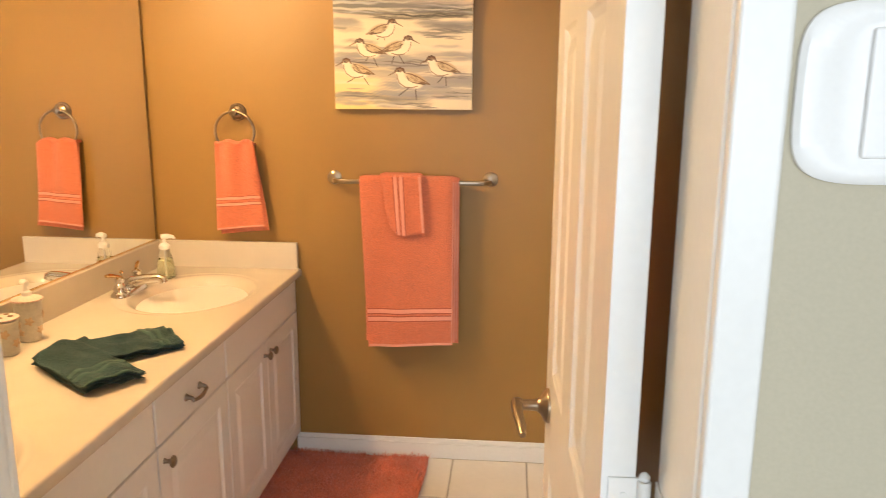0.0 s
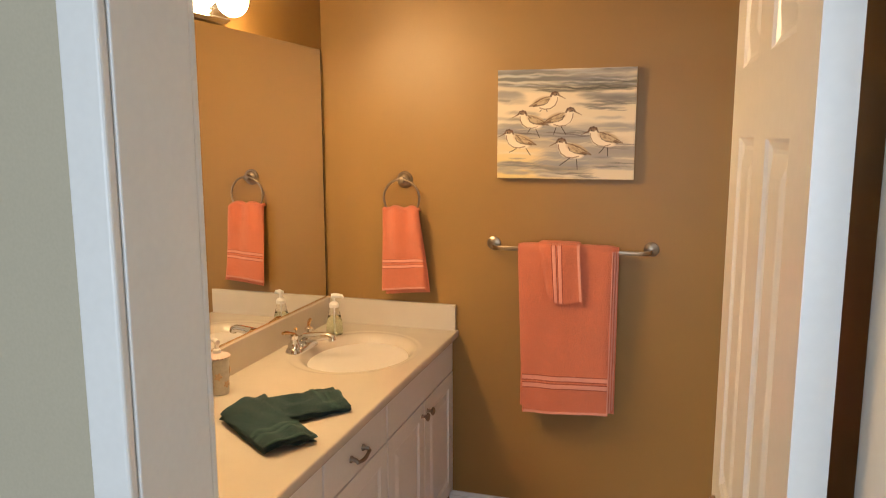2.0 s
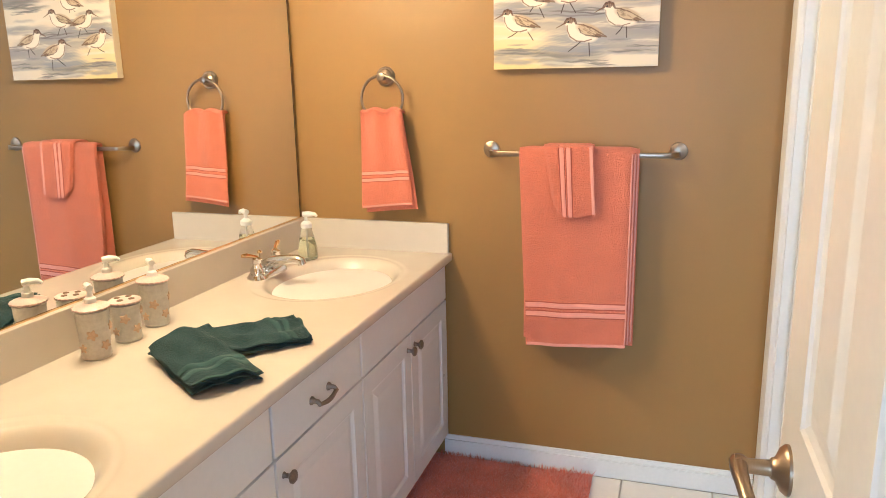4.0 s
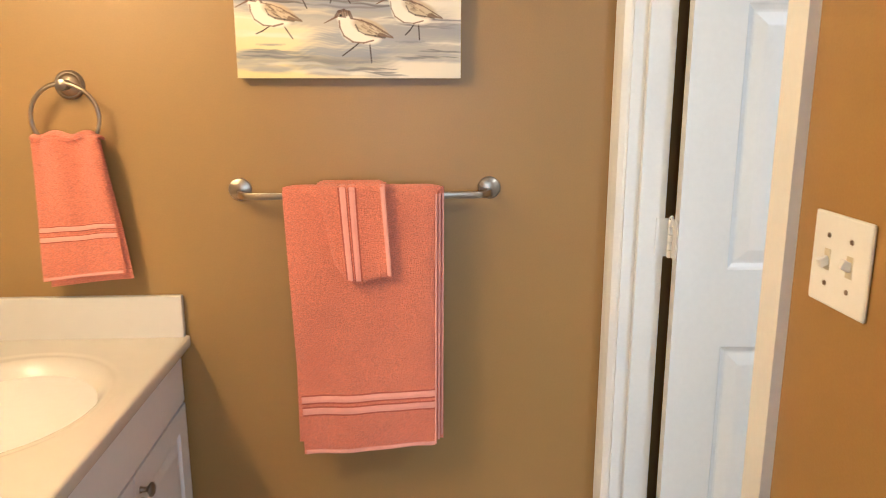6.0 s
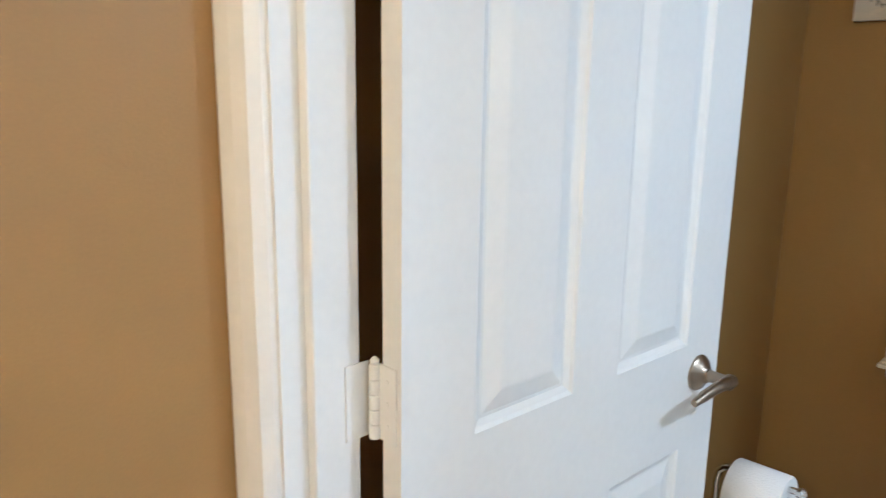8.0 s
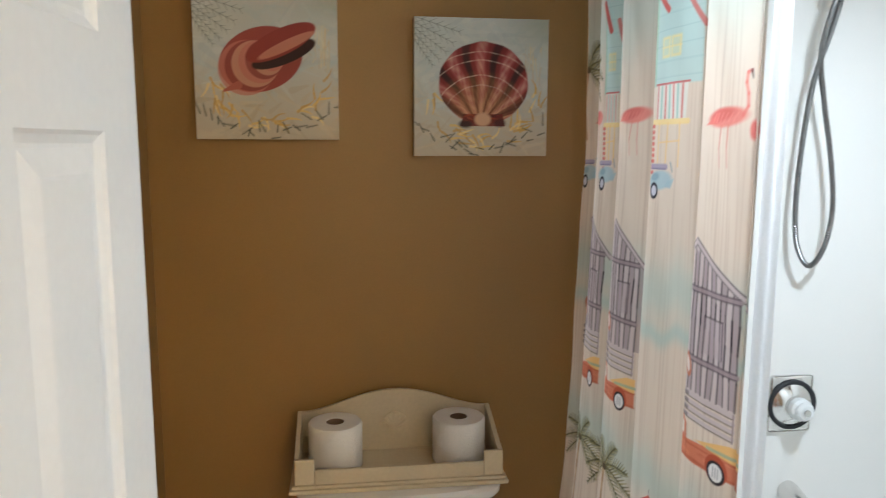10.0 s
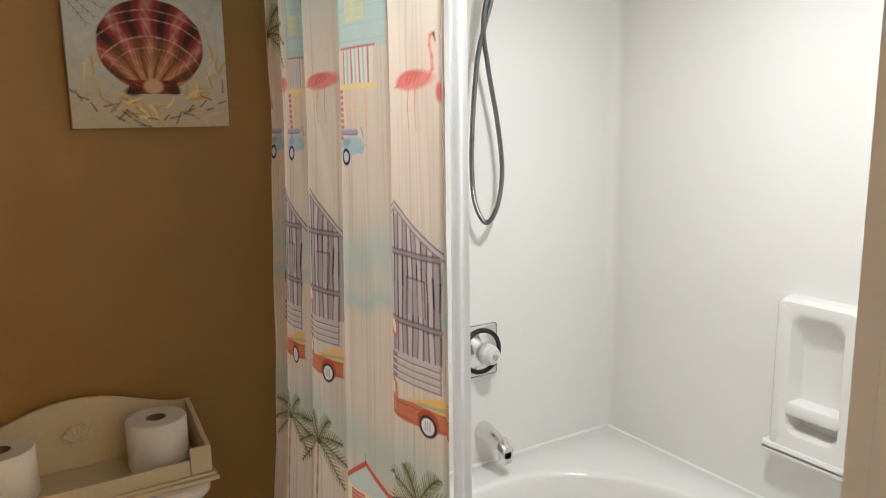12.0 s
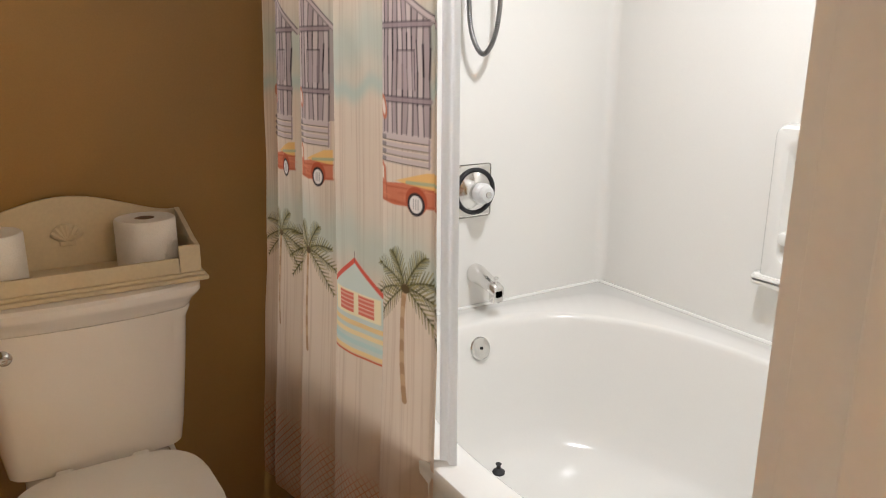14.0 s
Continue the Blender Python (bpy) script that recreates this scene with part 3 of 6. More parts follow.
top = thing("countertop", Matrix(), "cream cultured-marble counter with two moulded oval sinks", "countertop")
nx, ny = 110, 400
X = np.linspace(0.006, XC, nx)
Y = np.linspace(YS + 0.003, -0.004, ny)
gxx, gyy = np.meshgrid(X, Y)
gz = np.full(gxx.shape, ZC)
for sy in SINKS:
    ro = np.sqrt(((gxx - 0.305) / 0.245) ** 2 + ((gyy - sy) / 0.285) ** 2)
    gz -= 0.0022 * np.clip((1.0 - ro) / 0.035, 0, 1) * (3 - 2 * np.clip((1.0 - ro) / 0.035, 0, 1)) * np.clip((1.0 - ro) / 0.035, 0, 1)
    ri = np.sqrt(((gxx - 0.318) / 0.212) ** 2 + ((gyy - sy) / 0.258) ** 2)
    k = np.clip(1.0 - ri, 0, 1)
    ease = np.clip(k / 0.22, 0, 1)
    gz -= 0.140 * (1 - (1 - k) ** 2.3) * (0.25 + 0.75 * ease * ease * (3 - 2 * ease)) * np.clip(k / 0.03, 0, 1)
bm = bmesh.new()
vs = [[bm.verts.new((X[i], Y[j], gz[j, i])) for i in range(nx)] for j in range(ny)]
for j in range(ny - 1):
    for i in range(nx - 1):
        bm.faces.new((vs[j][i], vs[j][i + 1], vs[j + 1][i + 1], vs[j + 1][i]))
row = [v for v in (vs[j][-1] for j in range(ny))]
prev = row
for dx, dz in ((0.004, -0.002), (0.006, -0.006), (0.006, -0.026), (0.003, -0.031), (-0.03, -0.031)):
    cur = [bm.verts.new((XC + dx, v.co.y, ZC + dz)) for v in row]
    for j in range(ny - 1):
        bm.faces.new((prev[j], cur[j], cur[j + 1], prev[j + 1]))
    prev = cur
part("counter", bm, M_TOP, top, smooth=True)
part("backsplash", boxes((0.001, 0.021, YS + 0.003, -0.022, ZC - 0.002, 0.908), bevel=0.003), M_TOP, top)
part("side_splash", boxes((0.002, XC - 0.004, -0.0205, -0.001, ZC - 0.002, 0.908), bevel=0.003), M_TOP, top)
for sy in SINKS:
    part("drain", lathe(bmesh.new(), [(0, 0), (0.022, 0), (0.024, 0.002), (0.018, 0.004), (0.010, 0.003), (0, 0.006)], Matrix.Translation((0.325, sy, ZC - 0.1445)), 20), M_CHROME, top, "chrome sink drain", True)

mir = obj("mirror", boxes((0.0015, 0.007, -2.10, -0.026, 0.912, 1.953)), M_MIRROR, label="large frameless wall mirror above the counter", category="mirror")
part("edge_strip", boxes((0.001, 0.0085, -2.10, -0.026, 0.9085, 0.9135)), M_BRASS, mir, "thin brass channel")
part("edge_side", boxes((0.0012, 0.0068, -0.0258, -0.0215, 0.912, 1.953)), M_DARK, mir, "dark mirror edge")


def faucet(y):
    f = thing("faucet", pose(0.092, y, ZC - 0.004), "chrome two-handle faucet with brass lever tips behind the sink", "faucet", "vanity faucets")
    f.scale = (1.14, 1.14, 1.14)
    b = bmesh.new()
    pl = [(0.030, 0.0), (0.030, 0.006), (0.024, 0.016), (0.016, 0.019)]
    rings = []
    for r, z in pl:
        rings.append([Vector((r * math.cos(a), math.copysign(0.052, math.sin(a)) * (1 if abs(math.sin(a)) > 1e-6 else 0) + r * math.sin(a), z)) for a in [2 * math.pi * (i + 0.5) / 24 for i in range(24)]])
    part("base", loft(b, rings), M_CHROME, f, smooth=True)
    for s in (-1, 1):
        hnd = part("handle", lathe(bmesh.new(), [(0, 0.012), (0.021, 0.012), (0.021, 0.028), (0.015, 0.036), (0.010, 0.044), (0.014, 0.050), (0.014, 0.058), (0.006, 0.064), (0, 0.065)], Matrix.Translation((0, 0.051 * s, 0)), 20), M_CHROME, f, smooth=True)
        pts = [(0, 0.051 * s, 0.062), (-0.006, 0.064 * s, 0.068), (-0.012, 0.083 * s, 0.074), (-0.016, 0.098 * s, 0.076)]
        part("lever", tube(bmesh.new(), pts, [0.006, 0.0055, 0.007, 0.005], 10), M_BRASS, hnd, "brass lever tip", True)
    pts = [(-0.004, 0, 0.012), (0.002, 0, 0.028), (0.016, 0, 0.038), (0.045, 0, 0.044), (0.078, 0, 0.049), (0.100, 0, 0.050), (0.112, 0, 0.046), (0.115, 0, 0.036)]
    part("spout", tube(bmesh.new(), pts, [0.023, 0.021, 0.018, 0.0155, 0.0140, 0.0135, 0.0130, 0.0125], 14), M_CHROME, f, smooth=True)
    part("lift_rod", tube(bmesh.new(), [(-0.022, 0, 0.016), (-0.022, 0, 0.062)], 0.0025, 8), M_CHROME, f, smooth=True)
    part("rod_knob", lathe(bmesh.new(), [(0, 0.060), (0.006, 0.062), (0.007, 0.067), (0, 0.072)], Matrix.Translation((-0.022, 0, 0)), 12), M_BRASS, f, smooth=True)


for sy in SINKS:
    faucet(sy - 0.02)

# foaming soap bottle
s = thing("soap_bottle", pose(0.128, -0.205, ZC - 0.001, 0, 0, 25), "clear foaming soap bottle half full of pale green soap", "soap bottle")
s.scale = (0.94, 0.94, 0.94)
part("bottle", lathe(bmesh.new(), [(0, 0.001), (0.034, 0.001), (0.037, 0.006), (0.034, 0.05), (0.026, 0.09), (0.019, 0.113), (0.019, 0.120), (0, 0.120)], None, 28), M_CLEAR, s, smooth=True)
part("soap", lathe(bmesh.new(), [(0, 0.004), (0.032, 0.004), (0.0345, 0.008), (0.0315, 0.05), (0.0265, 0.078), (0, 0.078)], None, 28), M_SOAP, s, "pale green liquid soap", True)
part("collar", lathe(bmesh.new(), [(0, 0.120), (0.021, 0.120), (0.021, 0.135), (0.014, 0.142), (0.008, 0.146), (0, 0.146)], None, 24), M_PLASTIC, s, "", True)
part("dip_tube", tube(bmesh.new(), [(0, 0, 0.01), (0, 0, 0.12)], 0.003, 8), M_PLASTIC, s)
part("pump_stem", tube(bmesh.new(), [(0, 0, 0.14), (0, 0, 0.168)], 0.006, 10), M_PLASTIC, s, "", True)
part("pump_head", tube(bmesh.new(), [(-0.012, 0, 0.170), (0.012, 0, 0.171), (0.034, 0, 0.168), (0.040, 0, 0.160)], [0.010, 0.011, 0.007, 0.005], 12), M_PLASTIC, s, "", True)


def ceramic(m, pump, label):
    name = "lotion_dispenser" if pump else "toothbrush_holder"
    h = 0.115 if pump else 0.095
    c = thing(name, m, label, "dispenser" if pump else "toothbrush holder", "ceramic set beside the mirror")
    prof = [(0, 0), (0.030, 0), (0.032, 0.003)]
    n = 14
    for i in range(n):
        r = 0.0305 + (0.006 if pump else 0.004) * i / n
        z = 0.006 + (h - 0.008) * i / n
        prof += [(r, z), (r + 0.0012, z + (h - 0.008) / n * 0.5)]
    prof += [(0.037, h - 0.002), (0.030, h), (0, h)]
    part("cup", lathe(bmesh.new(), prof, None, 36), M_CERAMIC, c, "ribbed grey ceramic body", True)
    b = bmesh.new()
    rings = []
    for r, z in ((0.036, h), (0.0405, h + 0.002), (0.0405, h + 0.006), (0.034, h + 0.010), (0.018, h + 0.014), (0.012, h + 0.016)) if pump else ((0.034, h), (0.038, h + 0.002), (0.038, h + 0.006), (0.033, h + 0.009), (0.01, h + 0.010)):
        rings.append([Vector(((r + 0.0012 * (r > 0.033) * math.sin(20 * a)) * math.cos(a), (r + 0.0012 * (r > 0.033) * math.sin(20 * a)) * math.sin(a), z)) for a in [2 * math.pi * i / 80 for i in range(80)]])
    part("top", loft(b, rings), M_CERTOP, c, "pinkish scalloped rim", True)
    if pump:
        part("pump_collar", lathe(bmesh.new(), [(0, h + 0.014), (0.013, h + 0.014), (0.013, h + 0.026), (0.008, h + 0.030), (0.005, h + 0.046), (0, h + 0.046)], None, 20), M_PLASTIC, c, "white plastic pump", True)
        part("pump_head", tube(bmesh.new(), [(0.008, 0, h + 0.050), (-0.008, 0, h + 0.052), (-0.026, 0, h + 0.052), (-0.034, 0, h + 0.046)], [0.008, 0.009, 0.006, 0.004], 12), M_PLASTIC, c, "", True)
    else:
        for a in range(4):
            g = math.pi / 4 + a * math.pi / 2
            # solid brown disc on the top; its colour stands for a hole's shade
            part("brush_hole_shade", lathe(bmesh.new(), [(0, h + 0.0095), (0.0078, h + 0.0095), (0.007, h + 0.0112), (0, h + 0.0112)], Matrix.Translation((0.019 * math.cos(g), 0.019 * math.sin(g), 0)), 14), M_CARD, c, "brown disc coloured as the shade inside a toothbrush hole")
    for g, z, w in ((-20, 0.062, 0.011), (25, 0.034, 0.010), (-60, 0.030, 0.009), (60, 0.075, 0.009)):
        R = Matrix.Rotation(radians(g), 4, "Z") @ Matrix.Translation((0.0335 + 0.003 * z / h, 0, z)) @ Matrix.Rotation(radians(90), 4, "Y")
        b = bmesh.new()
        n = 20
        rings = [[R @ Vector((k * (w + 0.003 * math.cos(5 * a + g)) * math.cos(a), k * (w + 0.003 * math.cos(5 * a + g)) * math.sin(a), zz)) for a in [2 * math.pi * i / n for i in range(n)]] for k, zz in ((1, 0.0), (0.95, 0.002), (0.5, 0.0035), (0.1, 0.004))]
        part("shell_relief", loft(b, rings), M_SHELLR, c, "small raised shell", True)
    return c


ceramic(pose(0.098, -1.185, ZC, 0, 0, -35), True, "grey ceramic lotion dispenser with shell reliefs and white pump")
ceramic(pose(0.088, -1.068, ZC, 0, 0, -35), False, "grey ceramic toothbrush holder with shell reliefs")
ceramic(pose(0.078, -0.950, ZC, 0, 0, -35), True, "grey ceramic lotion dispenser with shell reliefs and white pump")


# ---- towels ----
def strip(f, v0, v1, off, nu, material, parent, name, thick=0.0025, u0=0.015, u1=0.985, facing=(0, -1, 0)):
    def g(u, v):
        uu, vv = u0 + (u1 - u0) * u, v0 + (v1 - v0) * v
        p = Vector(f(uu, vv))
        e = 1e-3
        n = (Vector(f(min(1, uu + e), vv)) - Vector(f(max(0, uu - e), vv))).cross(Vector(f(uu, min(1, vv + e))) - Vector(f(uu, max(0, vv - e)))).normalized()
        return p + n * off * (1 if n.dot(Vector(facing)) > 0 else -1)
    return part(name, sheet_thick(g, nu, 3, thick), material, parent, smooth=True)


def bands(f, rows, thick, parent, nu=24):
    """Woven bands: each row gives a stretch of v; a dark strip along each side paints a groove's shade."""
    for v0, v1 in rows:
        strip(f, v0, v1, thick / 2 + 0.0004, nu, M_CORALB, parent, "woven_band", 0.003)
        d = 0.006
        for a in (v0 - d, v1):
            strip(f, a, a + d, thick / 2 + 0.0001, nu, M_CORALD, parent, "band_groove_shade", 0.0016)


# bath towel folded lengthwise over the bar
BAR_Z, BAR_Y = 1.172, -0.066
tw = thing("bath_towel", Matrix(), "coral terry bath towel folded in thirds over the towel bar", "towel", "coral towels")


def bath(layer):
    y = BAR_Y - 0.012 - 0.010 * layer
    x0, x1 = 0.862 + 0.003 * (2 - layer), 1.224 + 0.0085 * (2 - layer)

    def f(u, v):
        z = 1.187 - 0.003 * u - v * (0.675 - 0.008 * (2 - layer) - 0.020 * u)
        taper = 0.030 * v ** 1.2
        x = x0 + taper * (1 - u) * 0.9 + (x1 - x0) * u - taper * 0.1 * u
        wave = 0.006 * math.sin(2.3 * u + 4 * v) * v + 0.004 * math.sin(9 * u + 1.0) * v + 0.002 * math.sin(17 * u + 6 * v)
        roll = 0.012 * max(0.0, 1 - v / 0.03) ** 2
        edge = 0.006 * max(0, (u - 0.93) / 0.07) ** 2
        return (x, y + wave + roll + edge, z)
    return f


for layer in (2, 1, 0):
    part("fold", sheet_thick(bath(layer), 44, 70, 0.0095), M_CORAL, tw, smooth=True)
front_f = bath(2)
bands(front_f, [(0.772, 0.796), (0.818, 0.842)], 0.0095, tw, 30)
strip(front_f, 0.982, 0.998, 0.0052, 30, M_CORALB, tw, "hem", 0.003)
for layer in (0, 1, 2):
    def selvage(u, v, fl=bath(layer)):
        return Vector(fl(0.984 + 0.014 * u, 0.02 + 0.975 * v)) + Vector((0.0012, -0.0052, 0))
    part("selvage", sheet_thick(selvage, 3, 40, 0.003), M_CORALB, tw, "paler woven edge", True)


def drape(u, v):
    a = math.pi * v
    return (0.866 + 0.366 * u, BAR_Y - 0.020 * math.cos(a), 1.173 + 0.012 * math.sin(a))


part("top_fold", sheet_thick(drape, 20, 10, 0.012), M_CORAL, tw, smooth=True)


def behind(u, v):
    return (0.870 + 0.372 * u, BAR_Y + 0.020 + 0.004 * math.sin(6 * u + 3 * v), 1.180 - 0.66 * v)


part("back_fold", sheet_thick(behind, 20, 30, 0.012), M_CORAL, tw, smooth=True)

# washcloth over the bath towel
wc = thing("washcloth", Matrix(), "small coral terry washcloth draped over the bath towel", "towel", "coral towels")


def cloth(layer):
    def f(u, v):
        x = 0.944 + 0.004 * layer + (0.155 + 0.006 * (1 - layer)) * u + (0.035 * (1 - u) + 0.014 * u) * v
        z = 1.199 - v * (0.222 + 0.012 * math.sin(math.pi * min(1, u * 1.2)) - 0.006 * (1 - layer)) + 0.03 * max(0, 0.22 - u) * v * v * 4
        roll = 0.016 * max(0.0, 1 - v / 0.06) ** 2
        return (x, BAR_Y - 0.047 - 0.009 * layer + 0.003 * math.sin(8 * u + 2) * v + roll, z)
    return f


for layer in (0, 1):
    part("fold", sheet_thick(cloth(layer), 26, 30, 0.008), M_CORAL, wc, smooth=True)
wf = cloth(1)


# thin dark strips beside the bands have groove shade painted as colour
for a, b, m_, t_ in ((0.31, 0.40, M_CORALB, 0.003), (0.45, 0.54, M_CORALB, 0.003), (0.285, 0.31, M_CORALD, 0.0016), (0.40, 0.415, M_CORALD, 0.0016), (0.435, 0.45, M_CORALD, 0.0016), (0.54, 0.565, M_CORALD, 0.0016), (0.915, 0.985, M_CORALB, 0.003)):  # side hem
    def g(u, v, a=a, b=b):
        p = Vector(wf(a + (b - a) * u - (0.09 * v if b < 0.8 else 0), 0.01 + 0.975 * v))
        return p + Vector((0, -0.0046, 0))
    part("woven_band", sheet_thick(g, 3, 24, t_), m_, wc, smooth=True)


def over(u, v):
    a = math.pi * v
    return (0.946 + 0.150 * u, BAR_Y - 0.004 - 0.040 * math.cos(a), 1.184 + 0.013 * math.sin(a))


part("top_fold", sheet_thick(over, 16, 10, 0.008), M_CORAL, wc, smooth=True)

bar = thing("towel_bar", Matrix(), "brushed nickel towel bar with round wall posts", "towel bar")
pts = []
for i in range(9):
    a = math.pi / 2 * i / 8
    pts.append((0.746 + 0.045 * (1 - math.cos(a)), -0.010 - 0.056 * math.sin(a), BAR_Z - 0.009))
pts = pts + [(2.104 - p[0], p[1], p[2]) for p in reversed(pts)]
b = bmesh.new()
rings = []
pv = [Vector(p) for p in pts]
for i, p in enumerate(pv):
    d = (pv[min(i + 1, len(pv) - 1)] - pv[max(i - 1, 0)]).normalized()
    s = d.cross(Vector((0, 0, 1)))
    rings.append([p + s * a + Vector((0, 0, c)) for a, c in ((0.004, 0.008), (0.005, 0.006), (0.005, -0.006), (0.004, -0.008), (-0.004, -0.008), (-0.005, -0.006), (-0.005, 0.006), (-0.004, 0.008))])
part("rail", loft(b, rings), M_NICKEL, bar, smooth=True)
for x in (0.746, 1.358):
    part("post", lathe(bmesh.new(), [(0, 0.0005), (0.028, 0.0005), (0.028, 0.003), (0.0265, 0.0055), (0.020, 0.008), (0.010, 0.0105), (0, 0.011)], Matrix.Translation((x, 0, BAR_Z)) @ Matrix.Rotation(radians(90), 4, "X"), 28), M_NICKEL, bar, "", True)

# towel ring and hand towel
RX, RZ, RR = 0.366, 1.348, 0.077
ring = thing("towel_ring", Matrix(), "brushed nickel towel ring on the wall", "towel ring")
R = Matrix.Translation((RX, 0, 1.422)) @ Matrix.Rotation(radians(90), 4, "X")
part("rosette", lathe(bmesh.new(), [(0, 0.0005), (0.034, 0.0005), (0.034, 0.006), (0.030, 0.010), (0.027, 0.010), (0.024, 0.015), (0.020, 0.018), (0.012, 0.022), (0.010, 0.036), (0.013, 0.040), (0.013, 0.052), (0, 0.055)], R, 32), M_NICKEL, ring, "", True)
part("hoop", tube(bmesh.new(), [(RX + RR * math.sin(2 * math.pi * i / 48), -0.046, RZ + RR * math.cos(2 * math.pi * i / 48)) for i in range(49)], 0.0048, 10, caps=False), M_NICKEL, ring, "", True)
ht = thing("hand_towel", Matrix(), "coral terry hand towel hanging through the towel ring", "towel", "coral towels")


def hand(layer):
    def f(u, v):
        w = 0.158 + 0.036 * v
        x = RX - 0.079 - 0.003 * v + (0.012 if layer == 0 else 0) * v + u * w
        bunch = (1 - v) ** 1.6
        y = -0.050 - 0.014 * layer + 0.012 * bunch * math.sin(11 * u + 0.6) + 0.005 * math.sin(5 * u + 5 * v) * v
        sag = 0.005 * bunch * math.sin(14 * u)
        z = 1.304 - sag - v * (0.342 if layer else 0.358) + 0.018 * u * v
        return (x, y, z)
    return f


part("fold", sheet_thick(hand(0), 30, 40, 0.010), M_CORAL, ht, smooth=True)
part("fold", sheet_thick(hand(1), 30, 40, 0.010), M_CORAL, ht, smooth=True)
bands(hand(1), [(0.620, 0.652), (0.690, 0.722)], 0.010, ht, 24)
strip(hand(1), 0.972, 0.994, 0.0053, 24, M_CORALB, ht, "hem", 0.003)


def loop(u, v):
    a = math.pi * v
    return (RX - 0.077 + 0.154 * u, -0.046 - 0.024 * math.cos(a) + 0.006 * math.sin(11 * u + 0.6), 1.300 + 0.010 * math.sin(a) - 0.005 * math.sin(14 * u))


part("top_fold", sheet_thick(loop, 20, 8, 0.010), M_CORAL, ht, smooth=True)


# two green washcloths on the counter
def green(label, corners, lift, bend):
    g = thing("washcloth", Matrix(), label, "towel", "green washcloths")
    a, b_, c_, d_ = [Vector((*p, 0)) for p in corners]

    def lay(k):
        def f(u, v):
            p = a.lerp(b_, u).lerp(d_.lerp(c_, u), v)
            h = ZC + 0.006 + 0.0075 * k + lift(u, v) + 0.0026 * math.sin(13 * u + 4 * v + k) + 0.0020 * math.sin(19 * v + 7 * u) + 0.0022 * math.sin(9 * v - 16 * u + 2 * k)
            p += Vector((0.004 * math.sin(7 * v + k), 0.005 * math.sin(6 * u + 2 * k), 0)) * bend
            p += Vector((0.0030 * math.sin(11 * v + 1.3 * k), 0.0030 * math.sin(9 * u + k), 0)) * (0.4 + 0.3 * k)
            return (p.x, p.y, h)
        return f
    for k in (0, 1, 2):
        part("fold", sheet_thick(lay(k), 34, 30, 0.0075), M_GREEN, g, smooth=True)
    f = lay(2)
    for v0, v1 in ((0.70, 0.755), (0.79, 0.845)):
        strip(f, v0, v1, 0.0038, 24, M_GREENB, g, "woven_band", 0.003, facing=(0, 0, 1))
    strip(f, 0.965, 0.995, 0.0038, 24, M_GREENB, g, "hem", 0.003, facing=(0, 0, 1))


green("dark green terry washcloth folded flat on the counter", [(0.420, -1.135), (0.250, -1.035), (0.425, -0.850), (0.545, -0.985)], lambda u, v: 0.004 * (1 - v), 0.8)
green("dark green terry washcloth folded over another on the counter", [(0.222, -1.165), (0.262, -0.985), (0.552, -1.215), (0.462, -1.330)], lambda u, v: 0.004 + 0.018 * math.sin(math.pi * min(1, u * 1.1)) * (1 - 0.6 * v), 0.8)

# ---- vanity light ----
vl = thing("vanity_light", Matrix(), "wall light bar with round frosted globe bulbs lit above the mirror", "wall light")
LZ = 2.012
part("backplate", boxes((0.001, 0.035, -1.40, -0.725, LZ - 0.055, LZ + 0.055), bevel=0.010), M_CHROME, vl, "chrome light bar")
part("trim_strip", boxes((0.033, 0.040, -1.395, -0.730, LZ - 0.048, LZ - 0.040), bevel=0.002), M_CHROME, vl)
part("trim_strip", boxes((0.033, 0.040, -1.395, -0.730, LZ + 0.040, LZ + 0.048), bevel=0.002), M_CHROME, vl)
for i in range(4):
    y = -0.815 - 0.165 * i
    part("socket", lathe(bmesh.new(), [(0, 0.03), (0.024, 0.03), (0.022, 0.05), (0.016, 0.058), (0, 0.058)], Matrix.Translation((0, y, LZ)) @ Matrix.Rotation(radians(90), 4, "Y"), 20), M_CHROME, vl, "", True)
    bm = bmesh.new()
    bmesh.ops.create_uvsphere(bm, u_segments=24, v_segments=16, radius=0.0475, matrix=Matrix.Translation((0.104, y, LZ)))
    part("bulb", bm, M_BULB, vl, "lit warm white globe bulb", True)


# ---- pictures ----
def canvas(name, label, pr, m, depth):
    """A stretched canvas: the print lies in local x, z and faces -y."""
    p = thing(name, m, label, "painting")
    w, h = pr.w, pr.h
    part("stretcher", boxes((-w / 2 + 0.002, w / 2 - 0.002, -depth + 0.003, -0.001, -h / 2 + 0.002, h / 2 - 0.002)), M_CANVAS_EDGE, p)
    b = bmesh.new()
    for x0, x1, z0, z1 in ((-w / 2, -w / 2 + 0.0018, -h / 2, h / 2), (w / 2 - 0.0018, w / 2, -h / 2, h / 2), (-w / 2 + 0.0018, w / 2 - 0.0018, -h / 2, -h / 2 + 0.0018), (-w / 2 + 0.0018, w / 2 - 0.0018, h / 2 - 0.0018, h / 2)):
        box(b, x0, x1, -depth, -0.001, z0, z1)
    part("canvas_edge", b, M_CANVAS_EDGE, p, "wrapped canvas edge")
    me = pr.mesh("painted_face", lambda x, y: (x - w / 2, np.full(x.shape, -depth - 0.0012), y - h / 2), M_PAINTING)
    ob = new("painted_face", me)
    ob.parent = p
    return p


